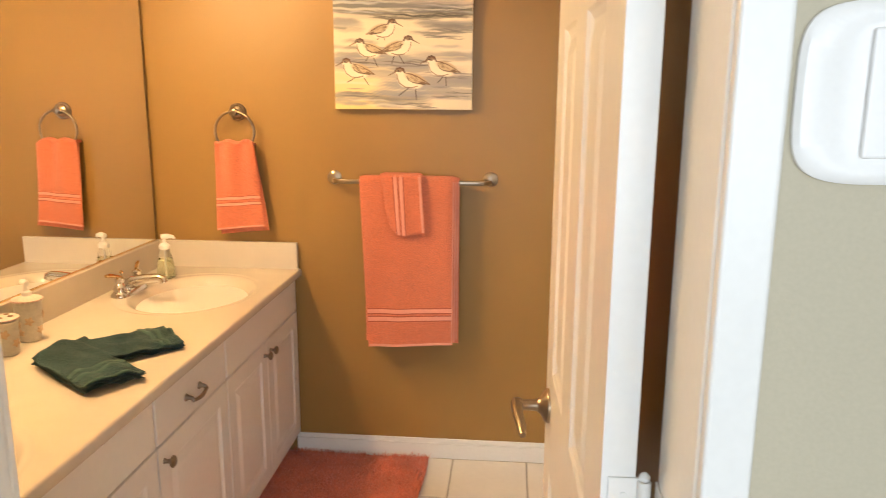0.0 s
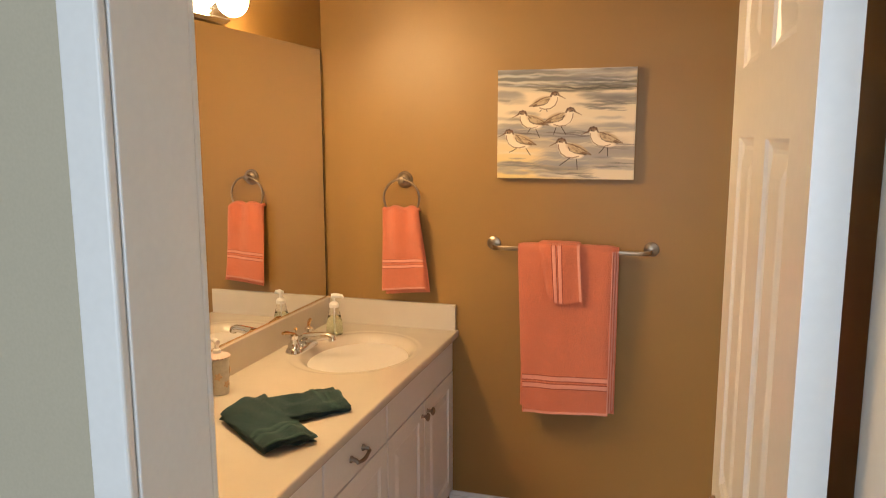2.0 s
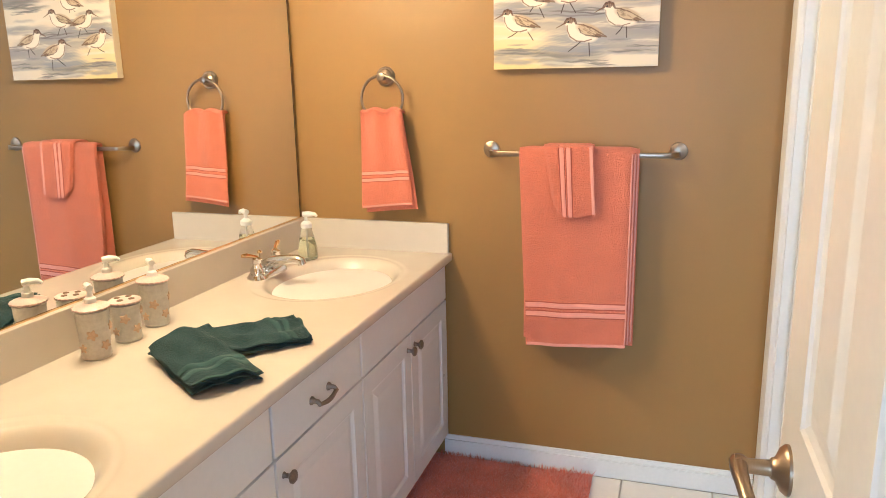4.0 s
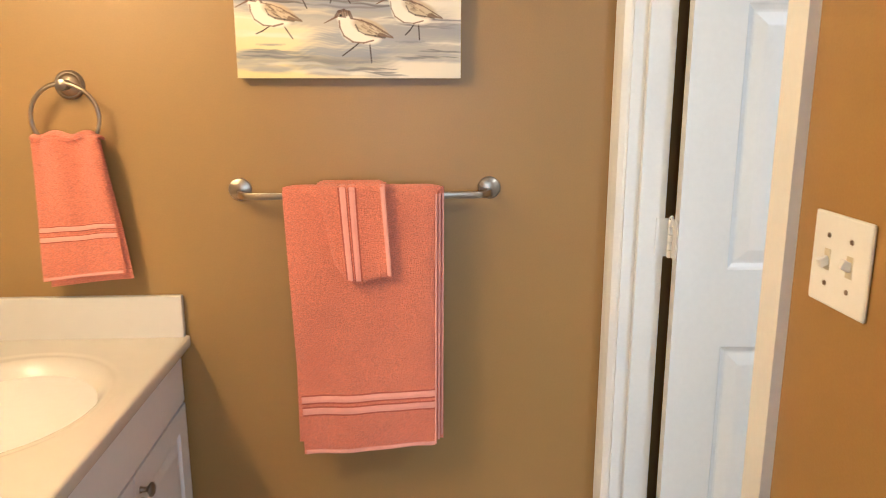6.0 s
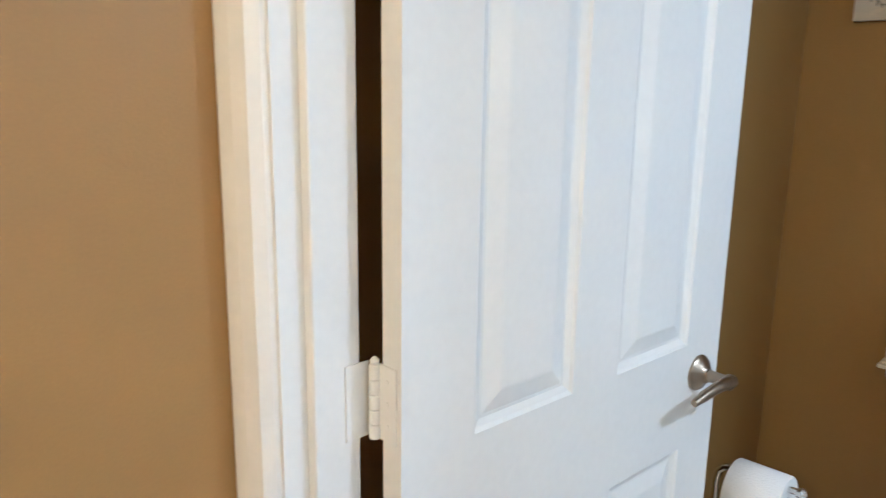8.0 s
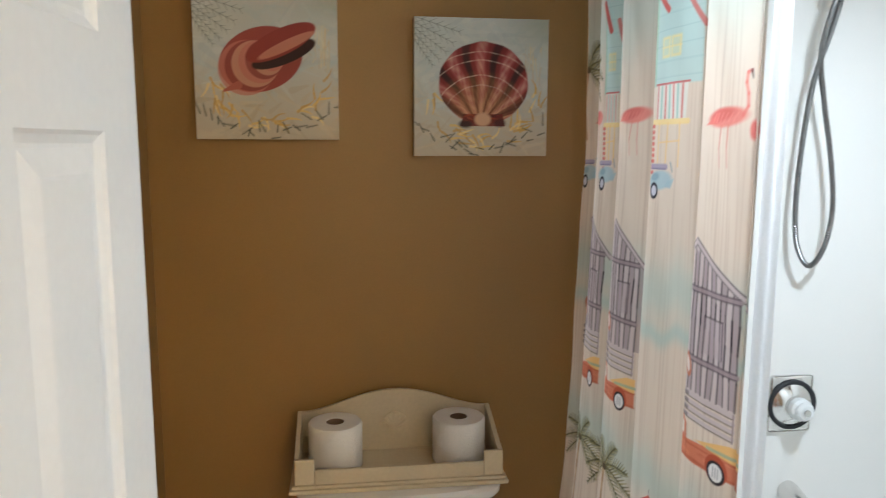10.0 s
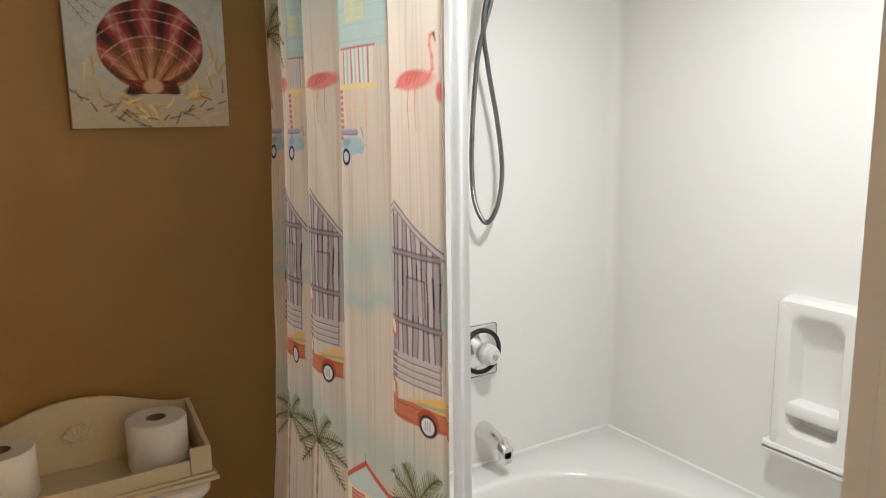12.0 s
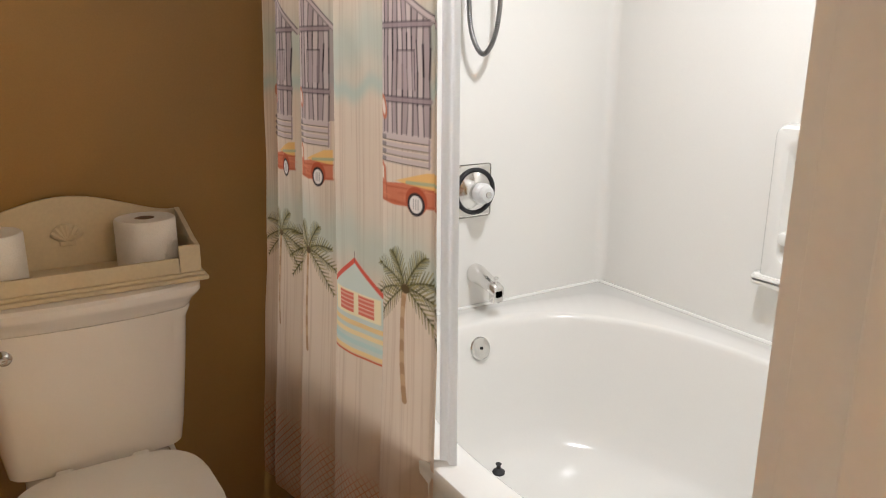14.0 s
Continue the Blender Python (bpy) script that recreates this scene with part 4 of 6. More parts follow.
# shore birds, 0.518 x 0.41 m
W_, H_ = 0.520, 0.412
pr = Print(W_, H_, 0.0013, C(228, 214, 188))
y_ = pr.y / H_
x_ = pr.x / W_
def brush(n, x0, x1, y0, y1, l, wd, colours, a):
    """Soft ragged strokes of thin paint, nearly level."""
    for _ in range(n):
        x, y, k = pr.rng.uniform(x0, x1) * W_, pr.rng.uniform(y0, y1) * H_, pr.rng.uniform(0.5, 1.4)
        bend = y + 0.0018 * np.sin((pr.x - x) * 38 + 9 * k) + 0.0012 * np.sin((pr.x - x) * 90 + 5 * k) - 0.03 * (pr.x - x)
        ragged = 1 + 0.22 * np.sin(pr.x * 95 * k + pr.y * 310 + 30 * k) * np.sin(pr.y * 700 * k + 3 * np.sin(pr.x * 60))
        m = np.clip(1.6 * np.exp(-((pr.x - x) / (l * k)) ** 4) * np.exp(-((pr.y - bend) / (wd * k)) ** 2) * ragged - 0.25, 0, 1)
        pr.lay(m, colours[pr.rng.randint(len(colours))], a * pr.rng.uniform(0.6, 1.2))


GREYS = [C(128, 126, 122), C(146, 142, 138), C(112, 114, 112), C(160, 156, 152)]
LILAC = [C(160, 154, 150), C(148, 148, 152), C(172, 164, 152)]
SAND = [C(226, 214, 188), C(232, 222, 200), C(218, 202, 168)]
pr.lay(np.clip(1 - np.hypot(x_ / 0.7, y_ / 0.45), 0, 1) * 1.4, C(232, 206, 128), 0.8)
brush(26, 0.0, 1.0, 0.86, 1.0, 0.14, 0.016, GREYS + [C(150, 152, 156)], 0.75)
brush(16, 0.05, 1.0, 0.80, 0.90, 0.11, 0.008, [C(92, 94, 88), C(112, 112, 104), C(200, 192, 172)], 0.7)
brush(9, 0.0, 0.14, 0.70, 0.80, 0.05, 0.010, GREYS, 0.6)
brush(12, 0.70, 1.0, 0.64, 0.78, 0.09, 0.007, GREYS, 0.6)
brush(8, 0.74, 1.0, 0.44, 0.56, 0.08, 0.010, LILAC, 0.5)
brush(10, 0.0, 0.25, 0.48, 0.60, 0.07, 0.009, GREYS + SAND, 0.5)
brush(9, 0.06, 0.40, 0.36, 0.47, 0.12, 0.016, LILAC, 0.75)
brush(12, 0.30, 0.80, 0.30, 0.42, 0.12, 0.016, LILAC, 0.8)
brush(9, 0.60, 1.0, 0.20, 0.32, 0.12, 0.018, LILAC, 0.8)
brush(7, 0.62, 0.95, 0.10, 0.16, 0.09, 0.010, LILAC, 0.7)
brush(10, 0.04, 0.50, 0.05, 0.17, 0.09, 0.011, LILAC + GREYS, 0.75)
brush(5, 0.40, 0.62, 0.01, 0.05, 0.06, 0.008, LILAC, 0.7)
brush(22, 0.0, 1.0, 0.02, 0.84, 0.10, 0.005, SAND, 0.6)
brush(30, 0.0, 1.0, 0.84, 1.0, 0.10, 0.0035, [C(204, 200, 190), C(120, 122, 124), C(176, 178, 182)], 0.7)
brush(14, 0.30, 1.0, 0.78, 0.86, 0.07, 0.0030, [C(84, 82, 76), C(104, 100, 92)], 0.8)
brush(10, 0.68, 0.98, 0.62, 0.72, 0.06, 0.0032, [C(108, 106, 104)], 0.7)
brush(12, 0.05, 0.75, 0.38, 0.44, 0.07, 0.0022, [C(116, 108, 108), C(96, 88, 84)], 0.7)
brush(9, 0.70, 1.0, 0.28, 0.34, 0.06, 0.0020, [C(124, 116, 116)], 0.7)
brush(10, 0.06, 0.30, 0.10, 0.16, 0.05, 0.0026, [C(104, 104, 104), C(126, 124, 122)], 0.7)
brush(6, 0.44, 0.68, 0.02, 0.06, 0.04, 0.0022, [C(110, 106, 104)], 0.7)
brush(6, 0.76, 0.96, 0.10, 0.15, 0.04, 0.0022, [C(110, 106, 104)], 0.7)


def sandpiper(cx, cy, s, f, legs):
    """cx, cy: middle of the body; s: body length; f: 1 looks right."""
    dark, brown, pale = C(58, 40, 32), C(112, 84, 60), C(238, 226, 204)

    def P(x, y):
        return cx + x * s * f, cy + y * s

    def chain(pts, width, colour, a=0.9, wob=0.0):
        for p, q in zip(pts, pts[1:]):
            pr.line(*P(*p), *P(*q), width * (1 + wob * pr.rng.uniform(-1, 1)), colour, a)
    for x0, y0, x1, y1 in legs:
        pr.line(*P(x0, y0), *P(x1, y1), 0.0034, dark, 0.95, 0.8)
    for k in range(5):
        pr.line(*P(-0.25 + 0.08 * k, -0.64 - 0.02 * (k % 2)), *P(0.05 + 0.08 * k, -0.64 - 0.02 * (k % 2)), 0.0035, C(128, 124, 128), 0.3)
    soft = 0.006
    pr.oval(*P(0.02, -0.02), 0.43 * s, 0.235 * s, pale, 20 * f, 1, soft)
    pr.oval(*P(0.20, -0.02), 0.25 * s, 0.22 * s, pale, 30 * f, 1, soft)
    pr.oval(*P(0.32, 0.14), 0.16 * s, 0.17 * s, pale, 0, 1, soft)
    pr.oval(*P(0.39, 0.26), 0.135 * s, 0.115 * s, pale, -10 * f, 1, soft)
    # folded wing, mottled, dark along its lower edge
    pr.oval(*P(-0.15, 0.04), 0.37 * s, 0.155 * s, C(188, 164, 126), 21 * f, 0.85, soft)
    for _ in range(34):
        t, v = pr.rng.uniform(-1, 1), pr.rng.uniform(-0.8, 0.8)
        ca, sa = math.cos(radians(21)), math.sin(radians(21))
        gx, gy = 0.33 * t * ca - 0.11 * v * sa - 0.15, 0.33 * t * sa + 0.11 * v * ca + 0.04
        pr.line(*P(gx, gy), *P(gx - 0.09, gy - 0.05), 0.0036 * pr.rng.uniform(0.6, 1.3), (brown, C(144, 114, 82), C(200, 178, 144), C(88, 62, 46))[pr.rng.randint(4)], 0.55, 0.4)
    chain([(0.14, 0.10), (0.08, -0.02), (-0.06, -0.09), (-0.26, -0.12), (-0.46, -0.15)], 0.0036, dark, 0.75, 0.4)
    chain([(0.20, 0.22), (0.02, 0.19), (-0.20, 0.11), (-0.42, -0.02), (-0.62, -0.14)], 0.0030, brown, 0.9, 0.4)
    pr.line(*P(-0.36, -0.09), *P(-0.64, -0.16), 0.0085, brown, 0.85, 0.25)
    chain([(0.47, 0.18), (0.46, 0.05), (0.38, -0.12), (0.20, -0.24), (-0.02, -0.26), (-0.22, -0.21)], 0.0030, C(112, 80, 56), 0.85, 0.4)
    chain([(0.22, 0.24), (0.27, 0.35), (0.37, 0.39), (0.47, 0.36), (0.53, 0.27)], 0.0065, C(86, 58, 42), 0.85, 0.3)
    pr.oval(*P(0.36, 0.32), 0.12 * s, 0.062 * s, C(124, 90, 64), -8 * f, 0.85, 0.004)
    for k in range(4):
        pr.line(*P(0.28 + 0.05 * k, 0.38), *P(0.26 + 0.05 * k, 0.28), 0.0022, dark, 0.6)
    pr.line(*P(0.34, 0.25), *P(0.50, 0.27), 0.0030, C(100, 72, 52), 0.8)
    pr.oval(*P(0.44, 0.285), 0.026 * s, 0.024 * s, C(30, 20, 16))
    pr.line(*P(0.52, 0.26), *P(0.78, 0.13), 0.0046, C(110, 78, 54), 0.95, 0.4)


RUN = ((0.0, -0.2, 0.12, -0.50), (0.12, -0.50, 0.22, -0.62), (-0.08, -0.2, -0.28, -0.34), (-0.28, -0.34, -0.42, -0.36))
STEP = ((0.02, -0.2, 0.02, -0.46), (0.02, -0.46, -0.02, -0.62), (-0.10, -0.2, -0.30, -0.36), (-0.30, -0.36, -0.42, -0.46))
CROUCH = ((-0.05, -0.2, -0.20, -0.34), (0.04, -0.2, 0.08, -0.36))
sandpiper(0.355 * W_, 0.700 * H_, 0.098, 1, CROUCH)
sandpiper(0.260 * W_, 0.530 * H_, 0.100, -1, ((0.0, -0.2, 0.16, -0.42), (-0.10, -0.2, -0.30, -0.62)))
sandpiper(0.465 * W_, 0.550 * H_, 0.104, 1, ((-0.10, -0.2, -0.22, -0.56), (0.0, -0.2, 0.22, -0.56)))
sandpiper(0.165 * W_, 0.350 * H_, 0.106, -1, ((-0.02, -0.2, 0.22, -0.36), (0.22, -0.36, 0.36, -0.42), (-0.18, -0.16, -0.42, -0.52)))
sandpiper(0.560 * W_, 0.265 * H_, 0.112, -1, ((0.0, -0.2, 0.20, -0.36), (0.20, -0.36, 0.42, -0.52), (-0.14, -0.2, -0.18, -0.66)))
sandpiper(0.785 * W_, 0.370 * H_, 0.108, -1, ((-0.08, -0.2, 0.06, -0.40), (0.06, -0.40, 0.16, -0.50), (-0.12, -0.2, -0.14, -0.60)))
canvas("canvas_painting", "painting of sandpipers on a beach on a stretched canvas", pr, pose(1.023, 0, 1.643), 0.034)


def sprig(pr, x, y, a, l, colour):
    """A thin twig with short side shoots."""
    for k in range(7):
        u = k / 6
        px, py = x + l * u * math.cos(a), y + l * u * math.sin(a)
        if k:
            pr.line(px - l / 6 * math.cos(a), py - l / 6 * math.sin(a), px, py, 0.0014, colour, 0.75)
        for g in (-0.7, 0.7):
            pr.line(px, py, px + 0.22 * l * (1 - 0.5 * u) * math.cos(a + g), py + 0.22 * l * (1 - 0.5 * u) * math.sin(a + g), 0.0014, colour, 0.65, 0.5)


def shell_ground(pr, w):
    """Pale blue above, sand below, golden weed and dark sprigs round the lower half."""
    pr.lay(np.clip(0.85 - pr.y / w * 1.3, 0, 1), C(196, 178, 146), 0.9)
    pr.strokes(120, -0.02, w, 0.35 * w, w, 0.07, 0.014, [C(206, 214, 212), C(180, 192, 196), C(220, 224, 218), C(190, 204, 206)], 60, 0.35)
    pr.strokes(60, -0.02, w, 0, 0.40 * w, 0.06, 0.012, [C(202, 186, 154), C(184, 168, 140), C(214, 200, 172)], 60, 0.35)
    pr.lay(np.exp(-((pr.x - w) / (0.28 * w)) ** 2 - ((pr.y - 0.98 * w) / (0.18 * w)) ** 2), C(150, 156, 134), 0.6)
    gold = (C(228, 196, 112), C(240, 218, 150), C(208, 170, 88), C(196, 160, 92))
    for k in range(40):
        a = math.pi * (1.04 + 0.92 * pr.rng.uniform(0, 1))
        r = pr.rng.uniform(0.36, 0.47)
        x, y = (0.52 + r * math.cos(a)) * w, (0.52 + r * math.sin(a)) * w
        g = a + math.pi / 2 + pr.rng.uniform(-0.9, 0.9)
        bend = pr.rng.uniform(-0.9, 0.9)
        for j in range(4):
            l = 0.011 * (1 - 0.15 * j)
            x1, y1 = x + l * math.cos(g), y + l * math.sin(g)
            pr.line(x, y, x1, y1, 0.0064 * (1 - 0.22 * j), gold[k % 4], 0.75, 0.8)
            x, y, g = x1, y1, g + bend * 0.4
    for k in range(26):
        x = pr.rng.uniform(0.80, 0.95) * w
        pr.line(x, pr.rng.uniform(0.45, 0.80) * w, x + pr.rng.uniform(-0.008, 0.008), pr.rng.uniform(0.45, 0.84) * w, 0.0030, gold[k % 4], 0.30, 0.3)
    for k in range(24):
        t = k / 23
        x, y = (0.03 + 0.94 * t) * w, (0.20 - 0.17 * math.sin(math.pi * t) + pr.rng.uniform(-0.03, 0.03)) * w
        sprig(pr, x, y, pr.rng.uniform(0.1, 3.0), pr.rng.uniform(0.016, 0.030), C(58, 64, 56))
    for k in range(5):
        sprig(pr, 0.0, (1.0 - 0.04 * k) * w, -0.30 - 0.16 * k, (0.34 - 0.03 * k) * w, C(92, 106, 104))


WS = 0.325
pr = Print(WS, WS, 0.0015, C(204, 210, 208))
shell_ground(pr, WS)
cx, cy, rad = 0.50 * WS, 0.22 * WS, 0.60 * WS
dx, dy = pr.x - cx, pr.y - cy
ang, dist = np.arctan2(dx, dy), np.hypot(dx, dy)
oval = np.sqrt(((pr.x - 0.515 * WS) / (0.340 * WS)) ** 2 + ((pr.y - 0.535 * WS) / (0.300 * WS)) ** 2)
inside = np.clip((1.0 + 0.008 * np.cos(ang * 20) - oval) / 0.03, 0, 1) * np.clip((dy - 0.55 * np.abs(dx) + 0.02) / 0.004, 0, 1)
pr.lay(inside, C(128, 38, 40))
rib = np.cos(ang * 15 + 0.4 * np.sin(dist * 50))
grainy = 0.5 + 0.5 * np.sin(dist * 190 + 4 * np.sin(ang * 9)) * np.sin(ang * 41 + dist * 60)
pr.lay(inside * np.clip(rib * 1.4, 0, 1), C(176, 84, 84), 0.75)
pr.lay(inside * np.clip(rib * 1.6 - 0.7, 0, 1) * grainy, C(214, 164, 148), 0.9)
pr.lay(inside * np.clip(-rib * 2.2 - 1.0, 0, 1), C(44, 8, 14), 0.95)
pr.lay(inside * np.clip((dist / rad - 0.80) * 3, 0, 1) * (0.4 + 0.6 * grainy), C(104, 22, 36), 0.6)
fan = np.clip(1.25 - dist / (0.55 * rad), 0, 1)
pr.lay(inside * fan * (0.45 + 0.55 * grainy), C(222, 176, 122), 0.85)
pr.lay(inside * fan * np.clip(-rib * 2 - 0.9, 0, 1), C(110, 40, 26), 0.85)
for r, a in ((0.62, 0.8), (0.80, 0.7), (0.90, 0.6), (0.50, 0.5)):
    pr.lay(inside * np.exp(-((dist / rad - r - 0.003 * np.cos(ang * 15)) / 0.007) ** 2) * (0.35 + 0.65 * grainy), C(236, 206, 184), a)
pr.lay(inside * np.clip((np.abs(ang) - 0.72) * 3, 0, 1) * (rib < 0.2), C(74, 16, 18), 0.6)
pr.poly([(0.37 * WS, 0.31 * WS), (0.34 * WS, 0.22 * WS), (0.68 * WS, 0.22 * WS), (0.66 * WS, 0.31 * WS)], C(112, 34, 26), 0.95)
pr.strokes(20, 0.36 * WS, 0.62 * WS, 0.23 * WS, 0.31 * WS, 0.016, 0.004, [C(160, 66, 36), C(70, 18, 16), C(186, 96, 60)], 50, 0.7)
pr.oval(0.51 * WS, 0.270 * WS, 0.020, 0.016, C(214, 172, 136), 0, 1, 0.006)
pr.oval(0.38 * WS, 0.235 * WS, 0.016, 0.009, C(40, 12, 14), 0, 0.9, 0.006)
pr.oval(0.64 * WS, 0.245 * WS, 0.014, 0.010, C(64, 18, 16), 0, 0.8, 0.006)
canvas("canvas_painting", "painting of a red scallop shell on a grey-blue canvas", pr, pose(XF, -0.785, 1.719, 0, 0, -90), 0.030)

pr = Print(WS, WS, 0.0017, C(204, 208, 204))
pr.rng = np.random.RandomState(9)
shell_ground(pr, WS)
pr.oval(0.46 * WS, 0.56 * WS, 0.30 * WS, 0.22 * WS, C(150, 66, 58), 20)
for k in range(9):
    pr.oval((0.36 + 0.03 * k) * WS, (0.50 + 0.014 * k) * WS, (0.20 - 0.018 * k) * WS, (0.19 - 0.014 * k) * WS, (C(196, 118, 100), C(128, 46, 44), C(214, 160, 130))[k % 3], 25 - 6 * k, 0.75)
pr.oval(0.62 * WS, 0.60 * WS, 0.24 * WS, 0.07 * WS, C(44, 14, 14), 22)
pr.oval(0.60 * WS, 0.68 * WS, 0.27 * WS, 0.09 * WS, C(140, 52, 46), 26)
pr.oval(0.64 * WS, 0.66 * WS, 0.22 * WS, 0.035 * WS, C(206, 140, 112), 26, 0.8)
pr.line(0.30 * WS, 0.38 * WS, 0.20 * WS, 0.34 * WS, 0.018, C(176, 96, 80), 1, 0.3)
canvas("canvas_painting", "painting of a red conch shell on a grey-blue canvas", pr, pose(XF, -0.281, 1.757, 0, 0, -90), 0.030)

# ---- toilet ----
TY = -0.572
to = thing("toilet", Matrix.Translation((0, TY, 0)), "white porcelain two-piece toilet with the lid closed", "toilet")


def rounded(x0, x1, hw, z, r, bow=0.0, n=7):
    """A ring with round front corners; the front bows out by bow."""
    pts = []
    for cx_, cy_, a0 in ((x1 - 0.012, hw - 0.012, 0), (x0 + r, hw - r, 90), (x0 + r, -hw + r, 180), (x1 - 0.012, -hw + 0.012, 270)):
        rr = r if cx_ < (x0 + x1) / 2 else 0.012
        for i in range(n):
            a = radians(a0 + 90 * i / (n - 1))
            pts.append([cx_ + rr * math.cos(a), cy_ + rr * math.sin(a)])
    out = []
    k = n * 2
    front_left, front_right = pts[k - 1], pts[k]
    extra = [[front_left[0], front_left[1] + (front_right[1] - front_left[1]) * j / 12] for j in range(1, 12)]
    pts = pts[:k] + extra + pts[k:]
    for x, y in pts:
        w = max(0.0, 1 - (y / hw) ** 2)
        fr = max(0.0, min(1.0, (x1 - x) / (x1 - x0)))
        out.append(Vector((x - bow * w * fr, y, z)))
    return out


XB = XF - 0.012
rings = [rounded(XB - 0.160 + 0.01, XB, 0.165, 0.405, 0.03, 0.02), rounded(XB - 0.168, XB, 0.178, 0.412, 0.035, 0.02), rounded(XB - 0.178, XB, 0.186, 0.47, 0.04, 0.022), rounded(XB - 0.186, XB, 0.200, 0.62, 0.04, 0.024), rounded(XB - 0.190, XB, 0.208, 0.715, 0.04, 0.024), rounded(XB - 0.196, XB, 0.216, 0.735, 0.04, 0.024), rounded(XB - 0.196, XB, 0.216, 0.742, 0.04, 0.024)]
part("tank", loft(bmesh.new(), rings), M_PORC, to, smooth=True)
rings = [rounded(XB - 0.196, XB, 0.216, 0.743, 0.04, 0.024), rounded(XB - 0.200, XB, 0.220, 0.752, 0.04, 0.025), rounded(XB - 0.204, XB, 0.224, 0.760, 0.04, 0.025), rounded(XB - 0.214, XB, 0.234, 0.772, 0.042, 0.026), rounded(XB - 0.218, XB, 0.238, 0.780, 0.042, 0.026), rounded(XB - 0.218, XB, 0.238, 0.792, 0.042, 0.026), rounded(XB - 0.212, XB, 0.232, 0.799, 0.042, 0.026), rounded(XB - 0.204, XB - 0.004, 0.224, 0.800, 0.042, 0.026)]
part("tank_lid", loft(bmesh.new(), rings), M_PORC, to, smooth=True)
fl = part("flush_lever", lathe(bmesh.new(), [(0, 0), (0.017, 0), (0.017, 0.004), (0.012, 0.009), (0.007, 0.012), (0.006, 0.022), (0, 0.022)], Matrix.Translation((XB - 0.196, 0.150, 0.700)) @ Matrix.Rotation(radians(-90), 4, "Y"), 20), M_CHROME, to, "chrome flush lever", True)
part("lever_arm", tube(bmesh.new(), [(XB - 0.214, 0.150, 0.700), (XB - 0.218, 0.165, 0.699), (XB - 0.216, 0.190, 0.696), (XB - 0.210, 0.212, 0.692)], [0.006, 0.006, 0.0055, 0.007], 10), M_CHROME, fl, "", True)


def egg(cx_, fx, bx, hw, z, n=36):
    """An egg outline: cx_ middle, fx front reach, bx back reach."""
    out = []
    for i in range(n):
        a = 2 * math.pi * i / n
        c, s = math.cos(a), math.sin(a)
        e = 0.55 if c > 0 else 1.0
        out.append(Vector((cx_ + (bx * abs(c) ** 0.55 if c > 0 else fx * c), hw * math.copysign(abs(s) ** e, s) * (1 - 0.12 * max(0, -c) ** 2), z)))
    return out


CX = 2.900
rings = [egg(CX + 0.06, 0.20, 0.16, 0.105, 0.0), egg(CX + 0.06, 0.20, 0.16, 0.110, 0.03), egg(CX + 0.06, 0.185, 0.16, 0.10, 0.10), egg(CX + 0.05, 0.19, 0.17, 0.105, 0.19), egg(CX + 0.03, 0.22, 0.19, 0.135, 0.27), egg(CX, 0.255, 0.21, 0.175, 0.34), egg(CX, 0.265, 0.22, 0.185, 0.375), egg(CX, 0.265, 0.22, 0.185, 0.392)]
part("bowl", loft(bmesh.new(), rings), M_PORC, to, smooth=True)
part("bowl_shelf", box(bmesh.new(), CX + 0.12, XB - 0.02, -0.15, 0.15, 0.30, 0.404, bevel=0.03, seg=4), M_PORC, to, smooth=True)
part("seat", loft(bmesh.new(), [egg(CX, 0.268, 0.215, 0.186, 0.394), egg(CX, 0.272, 0.22, 0.190, 0.400), egg(CX, 0.270, 0.22, 0.188, 0.412)]), M_PLASTIC, to, "white toilet seat", True)
part("lid", loft(bmesh.new(), [egg(CX, 0.270, 0.222, 0.189, 0.415), egg(CX, 0.274, 0.225, 0.192, 0.421), egg(CX, 0.270, 0.222, 0.188, 0.431), egg(CX, 0.24, 0.20, 0.165, 0.436), egg(CX, 0.10, 0.08, 0.06, 0.438)]), M_PLASTIC, to, "closed white lid", True)
for s_ in (-1, 1):
    part("seat_hinge", box(bmesh.new(), CX + 0.195, CX + 0.235, s_ * 0.075 - 0.018, s_ * 0.075 + 0.018, 0.404, 0.432, bevel=0.006), M_PLASTIC, to)
part("supply_hose", tube(bmesh.new(), [(XB - 0.07, -0.15, 0.40), (XB - 0.07, -0.165, 0.34), (XB - 0.05, -0.19, 0.26), (XB - 0.02, -0.20, 0.20), (XB + 0.01, -0.20, 0.18)], 0.008, 10), M_PLASTIC, to, "white supply hose", True)
part("floor_bolt_cap", lathe(bmesh.new(), [(0, 0.0), (0.015, 0.0), (0.013, 0.012), (0.005, 0.018), (0, 0.018)], Matrix.Translation((CX + 0.08, -0.118, 0.0)), 14), M_PORC, to, "", True)

# cream tray on the tank
ty = thing("tank_tray", Matrix.Translation((0, TY, 0.8005)), "cream painted wooden tray with an arched back on the toilet tank", "tray")
TX0, TX1, TW = 3.135, 3.327, 0.240
part("base", box(bmesh.new(), TX0 - 0.012, TX1, -TW - 0.012, TW + 0.012, 0.0, 0.010, bevel=0.003), M_CREAM, ty)
b = bmesh.new()
box(b, TX0 - 0.006, TX1, -TW - 0.006, TW + 0.006, 0.010, 0.018, bevel=0.003)
part("moulding", b, M_CREAM, ty)
part("front_rail", box(bmesh.new(), TX0, TX0 + 0.010, -TW + 0.046, TW - 0.046, 0.018, 0.052, bevel=0.002), M_CREAM, ty)
